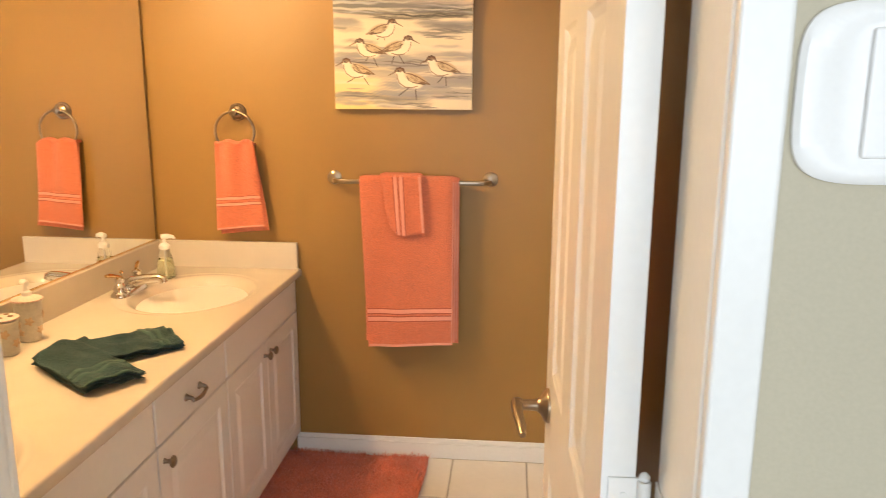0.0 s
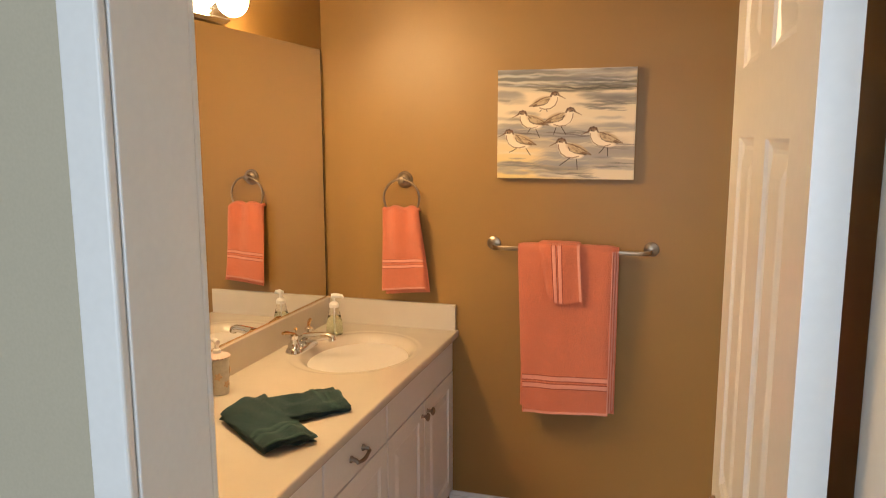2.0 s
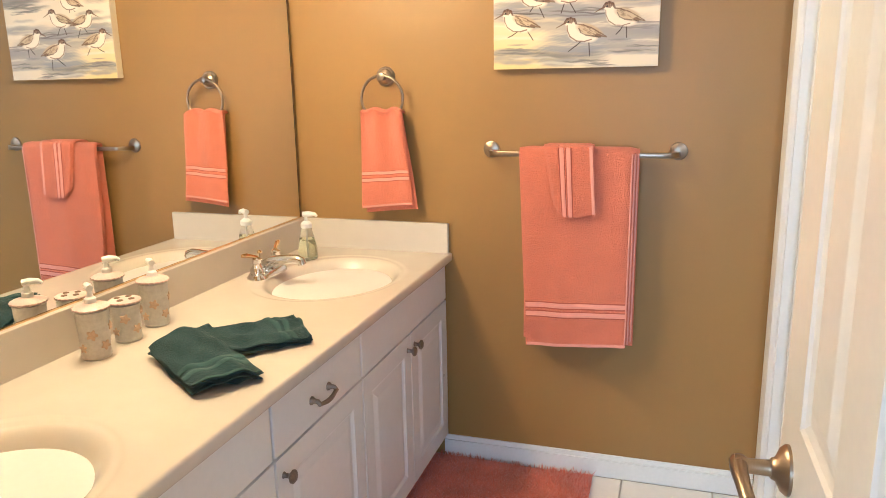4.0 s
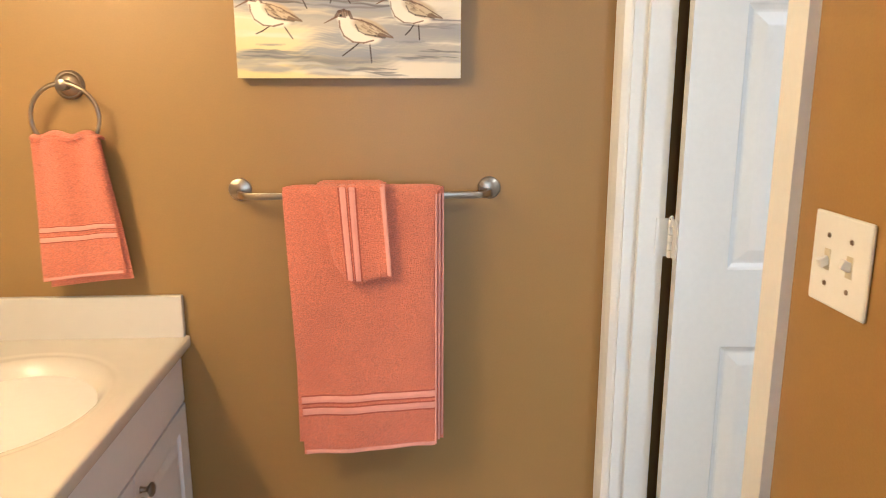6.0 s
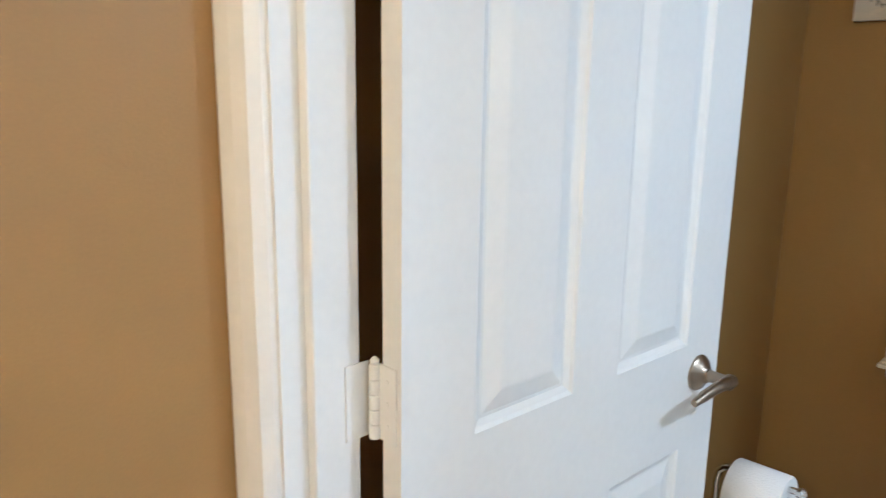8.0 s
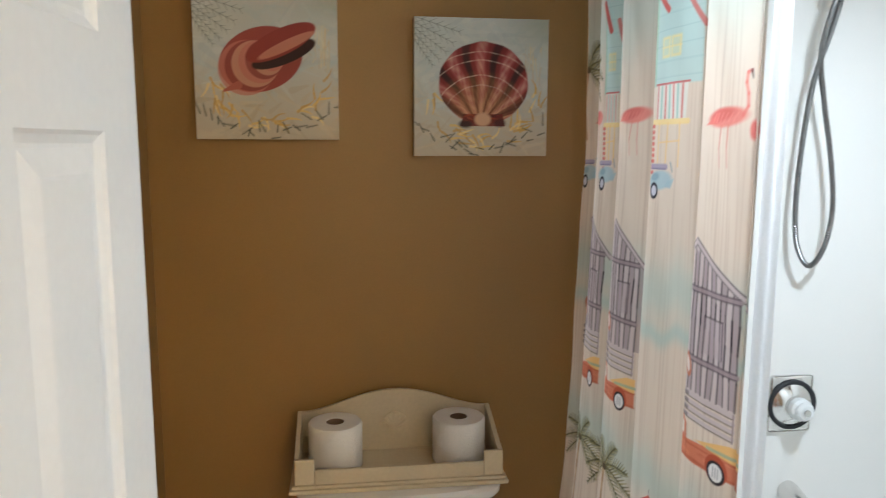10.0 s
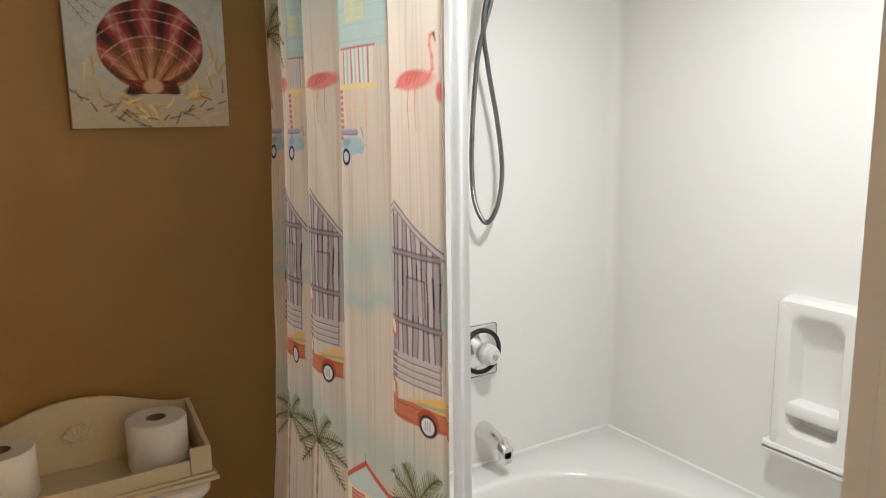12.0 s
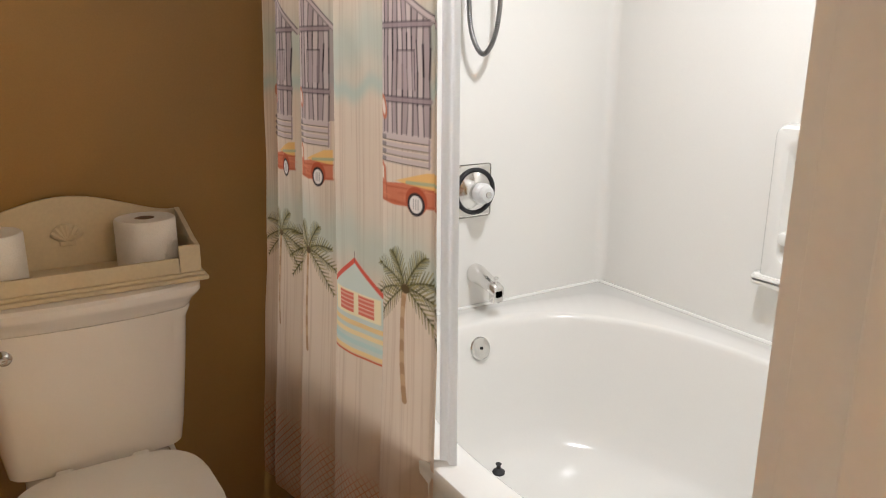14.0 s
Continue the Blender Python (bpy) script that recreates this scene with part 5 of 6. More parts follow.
for s_ in (-1, 1):
    a, c_ = sorted((s_ * (TW - 0.045), s_ * TW))
    part("front_corner", box(bmesh.new(), TX0, TX0 + 0.010, a, c_, 0.018, 0.078, bevel=0.003), M_CREAM, ty)
    bm = bmesh.new()
    y0, y1 = s_ * TW, s_ * (TW - 0.010)
    prof = [(TX0 + 0.011, 0.018), (TX0 + 0.011, 0.078), (TX0 + 0.04, 0.084), (TX0 + 0.10, 0.104), (TX1 - 0.012, 0.128), (TX1 - 0.012, 0.018)]
    loft(bm, [[Vector((x, y0, z)) for x, z in prof], [Vector((x, y1, z)) for x, z in prof]])
    part("side", bm, M_CREAM, ty)
bm = bmesh.new()
prof = [(-TW, 0.018)] + [(-TW + 2 * TW * i / 40, 0.124 + 0.050 * max(0, math.cos(math.pi * (i / 40 - 0.5) * 1.1)) ** 1.5) for i in range(41)] + [(TW, 0.018)]
loft(bm, [[Vector((TX1 - 0.011, y, z)) for y, z in prof], [Vector((TX1, y, z)) for y, z in prof]])
part("back_board", bm, M_CREAM, ty, "arched back board")
carving = part("shell_carving", box(bmesh.new(), TX1 - 0.017, TX1 - 0.011, -0.016, 0.016, 0.066, 0.078, bevel=0.002), M_CREAM, ty, "small carved scallop shell", True)
for i in range(7):
    a = radians(-54 + 18 * i)
    l = 0.040 - 0.004 * abs(i - 3) / 3
    p0, p1 = Vector((TX1 - 0.012, 0, 0.076)), Vector((TX1 - 0.012, l * math.sin(a), 0.076 + l * math.cos(a)))
    part("ridge", tube(bmesh.new(), [p0, p0.lerp(p1, 0.5) + Vector((-0.003, 0, 0)), p1], [0.004, 0.0085, 0.0088], 8), M_CREAM, carving, smooth=True)


def roll(m, label, group, r=0.064, h=0.108):
    t = thing("toilet_roll", m, label, "toilet paper", group)
    n = 40
    prof = [(0.021, 0.0), (r - 0.002, 0.0), (r, 0.003), (r, h - 0.004), (r - 0.003, h), (0.022, h), (0.021, h - 0.002)]
    rings = [[Vector((q * math.cos(2 * math.pi * i / n), q * math.sin(2 * math.pi * i / n), z)) for i in range(n)] for q, z in prof]
    part("paper", loft(bmesh.new(), rings + [rings[0]], caps=False), M_PAPER, t, "", True)
    rings = [[Vector((q * math.cos(2 * math.pi * i / n), q * math.sin(2 * math.pi * i / n), z)) for i in range(n)] for q, z in ((0.0208, 0.001), (0.0208, h - 0.001), (0.0198, h - 0.001), (0.0198, 0.001))]
    part("core", loft(bmesh.new(), rings + [rings[0]], caps=False), M_CARD, t, "brown cardboard core", True)
    return t


roll(pose(3.236, -0.424, 0.8205), "white toilet paper roll standing in the tray", "spare toilet rolls")
roll(pose(3.236, -0.722, 0.8205), "white toilet paper roll standing in the tray", "spare toilet rolls")

# toilet paper stand
sp = thing("paper_stand", pose(2.68, -0.155, 0), "chrome free-standing toilet paper stand beside the door", "paper holder")
part("foot", lathe(bmesh.new(), [(0, 0), (0.080, 0), (0.080, 0.006), (0.070, 0.012), (0.015, 0.018), (0, 0.02)], None, 32), M_CHROME, sp, "", True)
part("pole", tube(bmesh.new(), [(0, 0, 0.015), (0, 0, 0.62), (0, -0.004, 0.648), (0, -0.016, 0.660), (0, -0.030, 0.662), (0, -0.160, 0.662)], 0.007, 12), M_CHROME, sp, "", True)
part("finial", lathe(bmesh.new(), [(0, 0), (0.010, 0.002), (0.012, 0.010), (0.006, 0.018), (0, 0.020)], Matrix.Translation((0, -0.158, 0.662)) @ Matrix.Rotation(radians(90), 4, "X"), 16), M_CHROME, sp, "", True)
roll(pose(2.68, -0.190, 0.620, 90, 0, 0), "white toilet paper roll on the chrome stand", "")

# ---- tub ----
tub = thing("bathtub", Matrix(), "white acrylic bathtub with a wide curved basin", "bathtub")
T0, T1, TF, TB, TZ = XE2 + 0.002, XF - 0.010, -1.095, YT + 0.006, 0.520
BX, BY, BA, BB = 2.545, -1.625, 0.680, 0.432


def oval_ring(k, z, n=128):
    """A squarish oval of the basin, k times its full size."""
    out = []
    for i in range(n):
        a = 2 * math.pi * (i + 0.5) / n
        c, s_ = math.cos(a), math.sin(a)
        r_ = (abs(c / (BA * k)) ** 2.4 + abs(s_ / (BB * k)) ** 2.2) ** (-1 / 2.3)
        out.append(Vector((BX + r_ * c, BY + r_ * s_, z)))
    return out


def rect_ring(x0, x1, y0, y1, z, n=128):
    out = []
    for i in range(n):
        a = 2 * math.pi * (i + 0.5) / n
        c, s_ = math.cos(a), math.sin(a)
        tx = ((x1 if c > 0 else x0) - BX) / c
        ty_ = ((y1 if s_ > 0 else y0) - BY) / s_
        t_ = min(tx, ty_)
        out.append(Vector((BX + t_ * c, BY + t_ * s_, z)))
    return out


rings = [rect_ring(T0, T1, TB, TF + 0.004, 0.003), rect_ring(T0, T1, TB, TF + 0.004, TZ - 0.05), rect_ring(T0, T1, TB, TF + 0.010, TZ - 0.034), rect_ring(T0, T1, TB, TF + 0.010, TZ - 0.010), rect_ring(T0 + 0.002, T1 - 0.002, TB + 0.002, TF + 0.006, TZ - 0.003), rect_ring(T0 + 0.006, T1 - 0.006, TB + 0.006, TF - 0.004, TZ)]
for k, z in ((1.035, 0.0), (1.012, -0.001), (1.0, -0.005), (0.992, -0.013), (0.985, -0.03), (0.968, -0.08), (0.945, -0.16), (0.915, -0.26), (0.88, -0.33), (0.83, -0.375), (0.76, -0.395), (0.6, -0.402), (0.3, -0.404), (0.02, -0.405)):
    rings.append(oval_ring(k, TZ + z))
bm = loft(bmesh.new(), rings, caps=False)
bm.faces.new([bm.verts.new(p) for p in rings[-1]])
part("shell", bm, M_ACRYL, tub, smooth=True)
part("overflow_plate", lathe(bmesh.new(), [(0, 0), (0.034, 0), (0.034, 0.004), (0.030, 0.008), (0.010, 0.010), (0, 0.009)], Matrix.Translation((3.190, -1.593, 0.448)) @ Matrix.Rotation(radians(-70), 4, "Y"), 28), M_CHROME, tub, "round chrome overflow plate", True)
part("overflow_screw", lathe(bmesh.new(), [(0, 0), (0.004, 0), (0.004, 0.003), (0, 0.003)], Matrix.Translation((3.181, -1.593, 0.4515)) @ Matrix.Rotation(radians(-70), 4, "Y"), 10), M_DARK, tub)
dr = part("drain", lathe(bmesh.new(), [(0, 0), (0.032, 0), (0.032, 0.003), (0.024, 0.004), (0.020, 0.001), (0, 0.001)], Matrix.Translation((3.046, -1.565, TZ - 0.402)), 24), M_CHROME, tub, "chrome drain", True)
part("stopper", lathe(bmesh.new(), [(0, 0.001), (0.017, 0.001), (0.019, 0.012), (0.012, 0.018), (0.006, 0.022), (0.006, 0.032), (0.009, 0.036), (0, 0.041)], Matrix.Translation((3.046, -1.565, TZ - 0.402)), 20), M_RUBBER, dr, "dark drain stopper", True)

sur = thing("tub_surround", Matrix(), "glossy white moulded tub surround", "tub surround", kind="structure")
b = box(bmesh.new(), XF - 0.0095, XF - 0.001, YT - 0.005, -1.115, TZ - 0.004, 2.06)
part("end_panel", b, M_ACRYL, sur)
part("long_panel", box(bmesh.new(), XE2 + 0.001, XF - 0.010, YT - 0.0055, YT + 0.003, TZ - 0.004, 2.06), M_ACRYL, sur)
part("near_panel", box(bmesh.new(), XE2 + 0.001, XE2 + 0.0095, YT + 0.004, -1.085, TZ - 0.004, 2.06), M_ACRYL, sur)
bm = bmesh.new()
rings = [[Vector((XF - 0.0095 - 0.03 * (1 - math.sin(a)), YT + 0.003 + 0.03 * (1 - math.cos(a)), z)) for a in [math.pi / 2 * i / 8 for i in range(9)]] for z in (TZ, 2.06)]
loft(bm, rings, closed=False)
part("cove", bm, M_ACRYL, sur, smooth=True)

part("caulk", tube(bmesh.new(), [(XF - 0.012, -1.12, TZ - 0.001), (XF - 0.012, YT + 0.016, TZ - 0.001), (XF - 0.016, YT + 0.008, TZ - 0.001), (XF - 0.026, YT + 0.006, TZ - 0.001), (XE2 + 0.01, YT + 0.006, TZ)], 0.0078, 10), M_ACRYL, sur, smooth=True)

# moulded shelves on the long wall
def soft_rect(x0, x1, z0, z1, r, y, n=8):
    """A rectangle with round corners, upright and facing y."""
    out = []
    for cx_, cz_, a0 in ((x1 - r, z1 - r, 0), (x0 + r, z1 - r, 90), (x0 + r, z0 + r, 180), (x1 - r, z0 + r, 270)):
        for i in range(n):
            a = radians(a0 + 90 * i / (n - 1))
            out.append(Vector((cx_ + r * math.cos(a), y, cz_ + r * math.sin(a))))
    return out


shf = thing("shower_caddy", Matrix(), "white moulded shelf column with a recess on the tub wall", "shower shelf")
yb = YT + 0.0035
SHELF = [(2.468, 2.712, 0.700, 1.112, 0.030, 0.0), (2.474, 2.704, 0.702, 1.110, 0.028, 0.030), (2.480, 2.694, 0.704, 1.107, 0.024, 0.048), (2.486, 2.686, 0.708, 1.102, 0.020, 0.054), (2.506, 2.662, 0.748, 1.080, 0.034, 0.055), (2.514, 2.652, 0.757, 1.070, 0.032, 0.052), (2.518, 2.648, 0.761, 1.062, 0.030, 0.044), (2.524, 2.641, 0.766, 1.000, 0.022, 0.010), (2.530, 2.634, 0.770, 0.984, 0.016, 0.004)]
part("column", loft(bmesh.new(), [soft_rect(x0, x1, z0, z1, r, yb + d) for x0, x1, z0, z1, r, d in SHELF]), M_ACRYL, shf, smooth=True)
part("ledge", loft(bmesh.new(), [soft_rect(2.512 + i, 2.654 - i, 0.806 + i, 0.842 - i, 0.010, yb + d) for d, i in ((0.003, 0.0), (0.046, 0.0), (0.053, 0.002), (0.056, 0.007))]), M_ACRYL, shf, smooth=True)
part("bottom_lip", loft(bmesh.new(), [soft_rect(2.470 + i, 2.716 - i, 0.688 + i, 0.722 - i, 0.010, yb + d) for d, i in ((0.0, -0.006), (0.012, 0.0), (0.050, 0.0), (0.058, 0.003), (0.061, 0.009))]), M_ACRYL, shf)

# valve, spout, hand shower
XW = XF - 0.0095
va = thing("shower_valve", pose(XW, -1.655, 0.885), "chrome shower valve with a black ring and clear knob", "shower valve")
part("plate", box(bmesh.new(), -0.012, 0.0, -0.062, 0.062, -0.080, 0.080, bevel=0.010, seg=3), M_CHROME, va, smooth=True)
RY = Matrix.Rotation(radians(-90), 4, "Y")
part("dome", lathe(bmesh.new(), [(0, 0.010), (0.060, 0.010), (0.058, 0.020), (0.040, 0.032), (0.030, 0.036), (0, 0.036)], RY, 36), M_CHROME, va, "", True)
bm = bmesh.new()
tube(bm, [(-0.018, 0.064 * math.cos(2 * math.pi * i / 40), 0.064 * math.sin(2 * math.pi * i / 40)) for i in range(41)], 0.006, 10, caps=False)
part("ring", bm, M_RUBBER, va, "black rubber ring", True)
part("knob", lathe(bmesh.new(), [(0, 0.036), (0.026, 0.038), (0.031, 0.046), (0.031, 0.062), (0.024, 0.068), (0.026, 0.076), (0.020, 0.084), (0, 0.086)], RY, 14), M_FROST, va, "clear faceted knob")
part("knob_cap", lathe(bmesh.new(), [(0, 0.0862), (0.010, 0.0862), (0.009, 0.089), (0, 0.089)], RY, 16), M_CHROME, va, "", True)
tsp = thing("tub_spout", pose(XW, -1.670, 0.628), "chrome tub spout with a diverter knob", "tub spout")
rings = []
for x, z, ry_, rz_ in ((0.0, 0.0, 0.030, 0.030), (-0.012, 0.0, 0.030, 0.030), (-0.050, -0.006, 0.027, 0.026), (-0.095, -0.016, 0.024, 0.021), (-0.122, -0.024, 0.022, 0.018), (-0.128, -0.030, 0.018, 0.014)):
    rings.append([Vector((x, ry_ * math.cos(2 * math.pi * i / 20), z + rz_ * math.sin(2 * math.pi * i / 20))) for i in range(20)])
part("body", loft(bmesh.new(), rings), M_CHROME, tsp, smooth=True)
part("outlet", box(bmesh.new(), -0.128, -0.098, -0.018, 0.018, -0.062, -0.018, bevel=0.006, seg=3), M_CHROME, tsp, smooth=True)
part("diverter", lathe(bmesh.new(), [(0, -0.01), (0.004, -0.01), (0.004, 0.008), (0.007, 0.010), (0.007, 0.016), (0, 0.018)], Matrix.Translation((-0.112, 0, 0.0)), 12), M_CHROME, tsp, "", True)
hs = thing("hand_shower", Matrix(), "hand shower with a dark ribbed hose on a chrome bracket", "hand shower")
part("wall_arm", tube(bmesh.new(), [(XW, -1.655, 2.02), (XW - 0.04, -1.655, 2.02), (XW - 0.08, -1.655, 2.005), (XW - 0.11, -1.655, 1.985)], 0.0105, 12), M_CHROME, hs, "", True)
part("flange", lathe(bmesh.new(), [(0, 0), (0.030, 0), (0.028, 0.006), (0.012, 0.012), (0, 0.012)], Matrix.Translation((XW, -1.655, 2.02)) @ RY, 24), M_CHROME, hs, "", True)
part("bracket", box(bmesh.new(), XW - 0.125, XW - 0.085, -1.685, -1.630, 1.952, 1.990, bevel=0.010, seg=3), M_CHROME, hs, "", True)
part("grip", tube(bmesh.new(), [(XW - 0.105, -1.672, 1.950), (XW - 0.13, -1.685, 2.00), (XW - 0.17, -1.70, 2.06)], [0.011, 0.013, 0.015], 14), M_CHROME, hs, "", True)
part("head", lathe(bmesh.new(), [(0, 0), (0.02, 0), (0.042, 0.018), (0.044, 0.03), (0, 0.03)], Matrix.Translation((XW - 0.172, -1.70, 2.06)) @ Matrix.Rotation(radians(-120), 4, "Y"), 24), M_CHROME, hs, "", True)
HOSE_LINE = [(0.105, -1.652, 1.955), (0.085, -1.640, 1.86), (0.062, -1.618, 1.74), (0.052, -1.606, 1.58), (0.050, -1.602, 1.43), (0.055, -1.610, 1.33), (0.062, -1.642, 1.276), (0.062, -1.680, 1.32), (0.058, -1.700, 1.42), (0.056, -1.686, 1.55), (0.062, -1.650, 1.70), (0.080, -1.622, 1.82), (0.105, -1.640, 1.955)]
hp = []
for i in range(len(HOSE_LINE) - 1):
    p0, p1, p2, p3 = [Vector(HOSE_LINE[max(0, min(len(HOSE_LINE) - 1, i + j))]) for j in (-1, 0, 1, 2)]
    for q in range(8):
        t = q / 8
        p = 0.5 * (2 * p1 + (p2 - p0) * t + (2 * p0 - 5 * p1 + 4 * p2 - p3) * t * t + (3 * p1 - p0 - 3 * p2 + p3) * t ** 3)
        hp.append((XW - p.x, p.y, p.z))
fine = []
for a, c_ in zip(hp, hp[1:]):
    for q in range(4):
        fine.append(Vector(a).lerp(Vector(c_), q / 4))
part("hose", tube(bmesh.new(), fine, [0.0062 + 0.0012 * (i % 2) for i in range(len(fine))], 9), M_HOSE, hs, "dark ribbed metal hose", True)

# recessed lamp over the tub
cl = thing("recessed_light", pose(2.46, -1.46, CEIL), "round white recessed ceiling light over the tub", "ceiling light")
n = 32
rings = [[Vector((q * math.cos(2 * math.pi * i / n), q * math.sin(2 * math.pi * i / n), z)) for i in range(n)] for q, z in ((0.070, -0.002), (0.078, -0.008), (0.095, -0.006), (0.097, -0.002))]
part("trim_ring", loft(bmesh.new(), rings + [rings[0]], caps=False), M_TRIM, cl, "", True)
part("lens", lathe(bmesh.new(), [(0, -0.0028), (0.0695, -0.0028), (0.0695, -0.0012), (0, -0.0012)], None, 32), emit("lit_lens", (1, 0.95, 0.88), 4.0), cl, "lit frosted lens")

# ---- shower curtain ----
cu = thing("shower_curtain", Matrix(), "beach print shower curtain drawn to the end of its rod", "shower curtain")
Z0, Z1 = 0.16, 2.04
WQ = 0.70
pr = Print(WQ, Z1 - Z0, 0.0021, C(222, 204, 186))
zz = pr.y + Z0
pr.rng = np.random.RandomState(3)
for k in range(190):
    x = pr.rng.uniform(0, WQ)
    za, zb = pr.rng.uniform(Z0, Z1, 2)
    pr.lay(np.exp(-((pr.x - x - 0.004 * np.sin(zz * 5 + k)) / 0.0016) ** 2) * np.clip((zz - min(za, zb)) / 0.05, 0, 1) * np.clip((max(za, zb) - zz) / 0.05, 0, 1), C(190, 160, 138), pr.rng.uniform(0.10, 0.38))
for k in range(10):
    x = WQ * (k + 0.5) / 10 + pr.rng.uniform(-0.01, 0.01)
    pr.lay(np.exp(-((pr.x - x) / 0.0018) ** 2), C(168, 138, 120), 0.30)
for zc, hh, a in ((1.30, 0.06, 0.6), (1.215, 0.02, 0.7), (0.90, 0.06, 0.6), (1.86, 0.10, 0.55), (0.30, 0.05, 0.2)):
    drift = 0.012 * np.sin(pr.x * 31 + zc * 9) + 0.006 * np.sin(pr.x * 83 + zc * 5)
    pr.lay(np.exp(-((zz - zc - drift) / hh) ** 2), C(176, 196, 188), a)
pr.lay(np.exp(-((zz - 0.36) / 0.14) ** 2), C(222, 196, 168), 0.5)
net = np.maximum(np.cos((pr.x + zz) * 300), np.cos((pr.x - zz) * 300))
pr.lay(np.clip((0.40 - zz) / 0.05, 0, 1) * np.clip((net - 0.75) * 5, 0, 1), C(206, 120, 66), 0.7)
pr.lay(np.clip((0.22 - zz) / 0.05, 0, 1), C(200, 150, 100), 0.6)


def Q(q, z):
    return q * WQ, z - Z0


def shed(q0, q1, full=1.0):
    """A leaning grey plank shed with steps; the roof falls to the right."""
    ink, wash, plank = C(46, 34, 44), C(200, 184, 182), C(156, 138, 140)
    x0, x1 = q0 * WQ, q1 * WQ
    w = x1 - x0
    apex = x0 + 0.10 * w

    def roof(x):
        return 1.400 + 0.16 * (x - x0) if x < apex else 1.414 - 0.090 * (x - apex) / (x1 - apex)

    xr = x1 - 0.12 * w
    pr.poly([(x0, 1.135 - Z0), (xr, 1.135 - Z0), (xr, roof(xr) - Z0), (apex, 1.414 - Z0), (x0, 1.400 - Z0)], wash, 0.9)
    n = max(4, int(10 * full))
    for k in range(n + 1):
        x = x0 + (xr - x0) * k / n
        if k % 2:
            pr.poly([(x, 1.14 - Z0), (x + w / n * 0.8, 1.14 - Z0), (x + w / n * 0.8, roof(x) - 0.008 - Z0), (x, roof(x) - 0.004 - Z0)], plank, 0.65)
        for j in range(4):
            za, zb = 1.14 + (roof(x) - 1.14) * j / 4, 1.14 + (roof(x) - 1.14) * (j + 1) / 4
            pr.line(x + 0.0012 * math.sin(5 * k + 3 * j), za - Z0, x + 0.0012 * math.sin(5 * k + 3 * j + 3), zb - Z0, 0.0030 + 0.0016 * ((k * 5 + j) % 3) / 2, ink, 0.75 + 0.25 * ((k * 3 + j) % 3) / 2)
    for a, b, c_, d in ((x0 - 0.003, 1.400, apex, 1.414), (apex, 1.414, x1 + 0.004, 1.324)):
        pr.line(a, b - Z0, c_, d - Z0, 0.013, wash)
        pr.line(a, b + 0.006 - Z0, c_, d + 0.006 - Z0, 0.0026, ink, 0.9)
        pr.line(a, b - 0.006 - Z0, c_, d - 0.006 - Z0, 0.0022, ink, 0.8)
    for z in (1.328, 1.200):
        pr.line(x0, z - Z0, xr, z - Z0, 0.010, plank, 0.9)
        pr.line(x0, z + 0.005 - Z0, xr, z + 0.005 - Z0, 0.0024, ink, 0.8)
        pr.line(x0, z - 0.005 - Z0, xr, z - 0.005 - Z0, 0.0024, ink, 0.8)
    a, c_ = x0 + 0.34 * w, x0 + 0.66 * w
    pr.poly([(a, 1.218 - Z0), (c_, 1.218 - Z0), (c_, 1.285 - Z0), (a, 1.285 - Z0)], C(176, 158, 160), 0.45)
    for p in ((a, 1.218, a, 1.285), (c_, 1.218, c_, 1.285), (a, 1.285, c_, 1.285)):
        pr.line(p[0], p[1] - Z0, p[2], p[3] - Z0, 0.0026, ink, 0.8)
    for k in range(4):
        z = 1.132 - 0.0135 * k
        e = x1 - 0.13 * w
        pr.line(x0 - 0.02 * w, z - Z0, e, z - Z0, 0.0075, wash)
        pr.line(x0 - 0.02 * w, z - 0.0055 - Z0, e, z - 0.0055 - Z0, 0.0026, ink, 0.75)
        pr.line(x0 - 0.02 * w, z - 0.001 - Z0, x0 + 0.12 * w, z - 0.001 - Z0, 0.008, ink, 0.55)
    pr.line(x1 - 0.13 * w, 1.135 - Z0, x1 - 0.13 * w, 1.085 - Z0, 0.0035, plank)
    pr.oval(x0 + 0.07 * w, 1.185 - Z0, 0.013, 0.024, C(190, 120, 92), 20)
    pr.oval(x0 + 0.07 * w, 1.185 - Z0, 0.007, 0.015, C(226, 212, 202), 20)


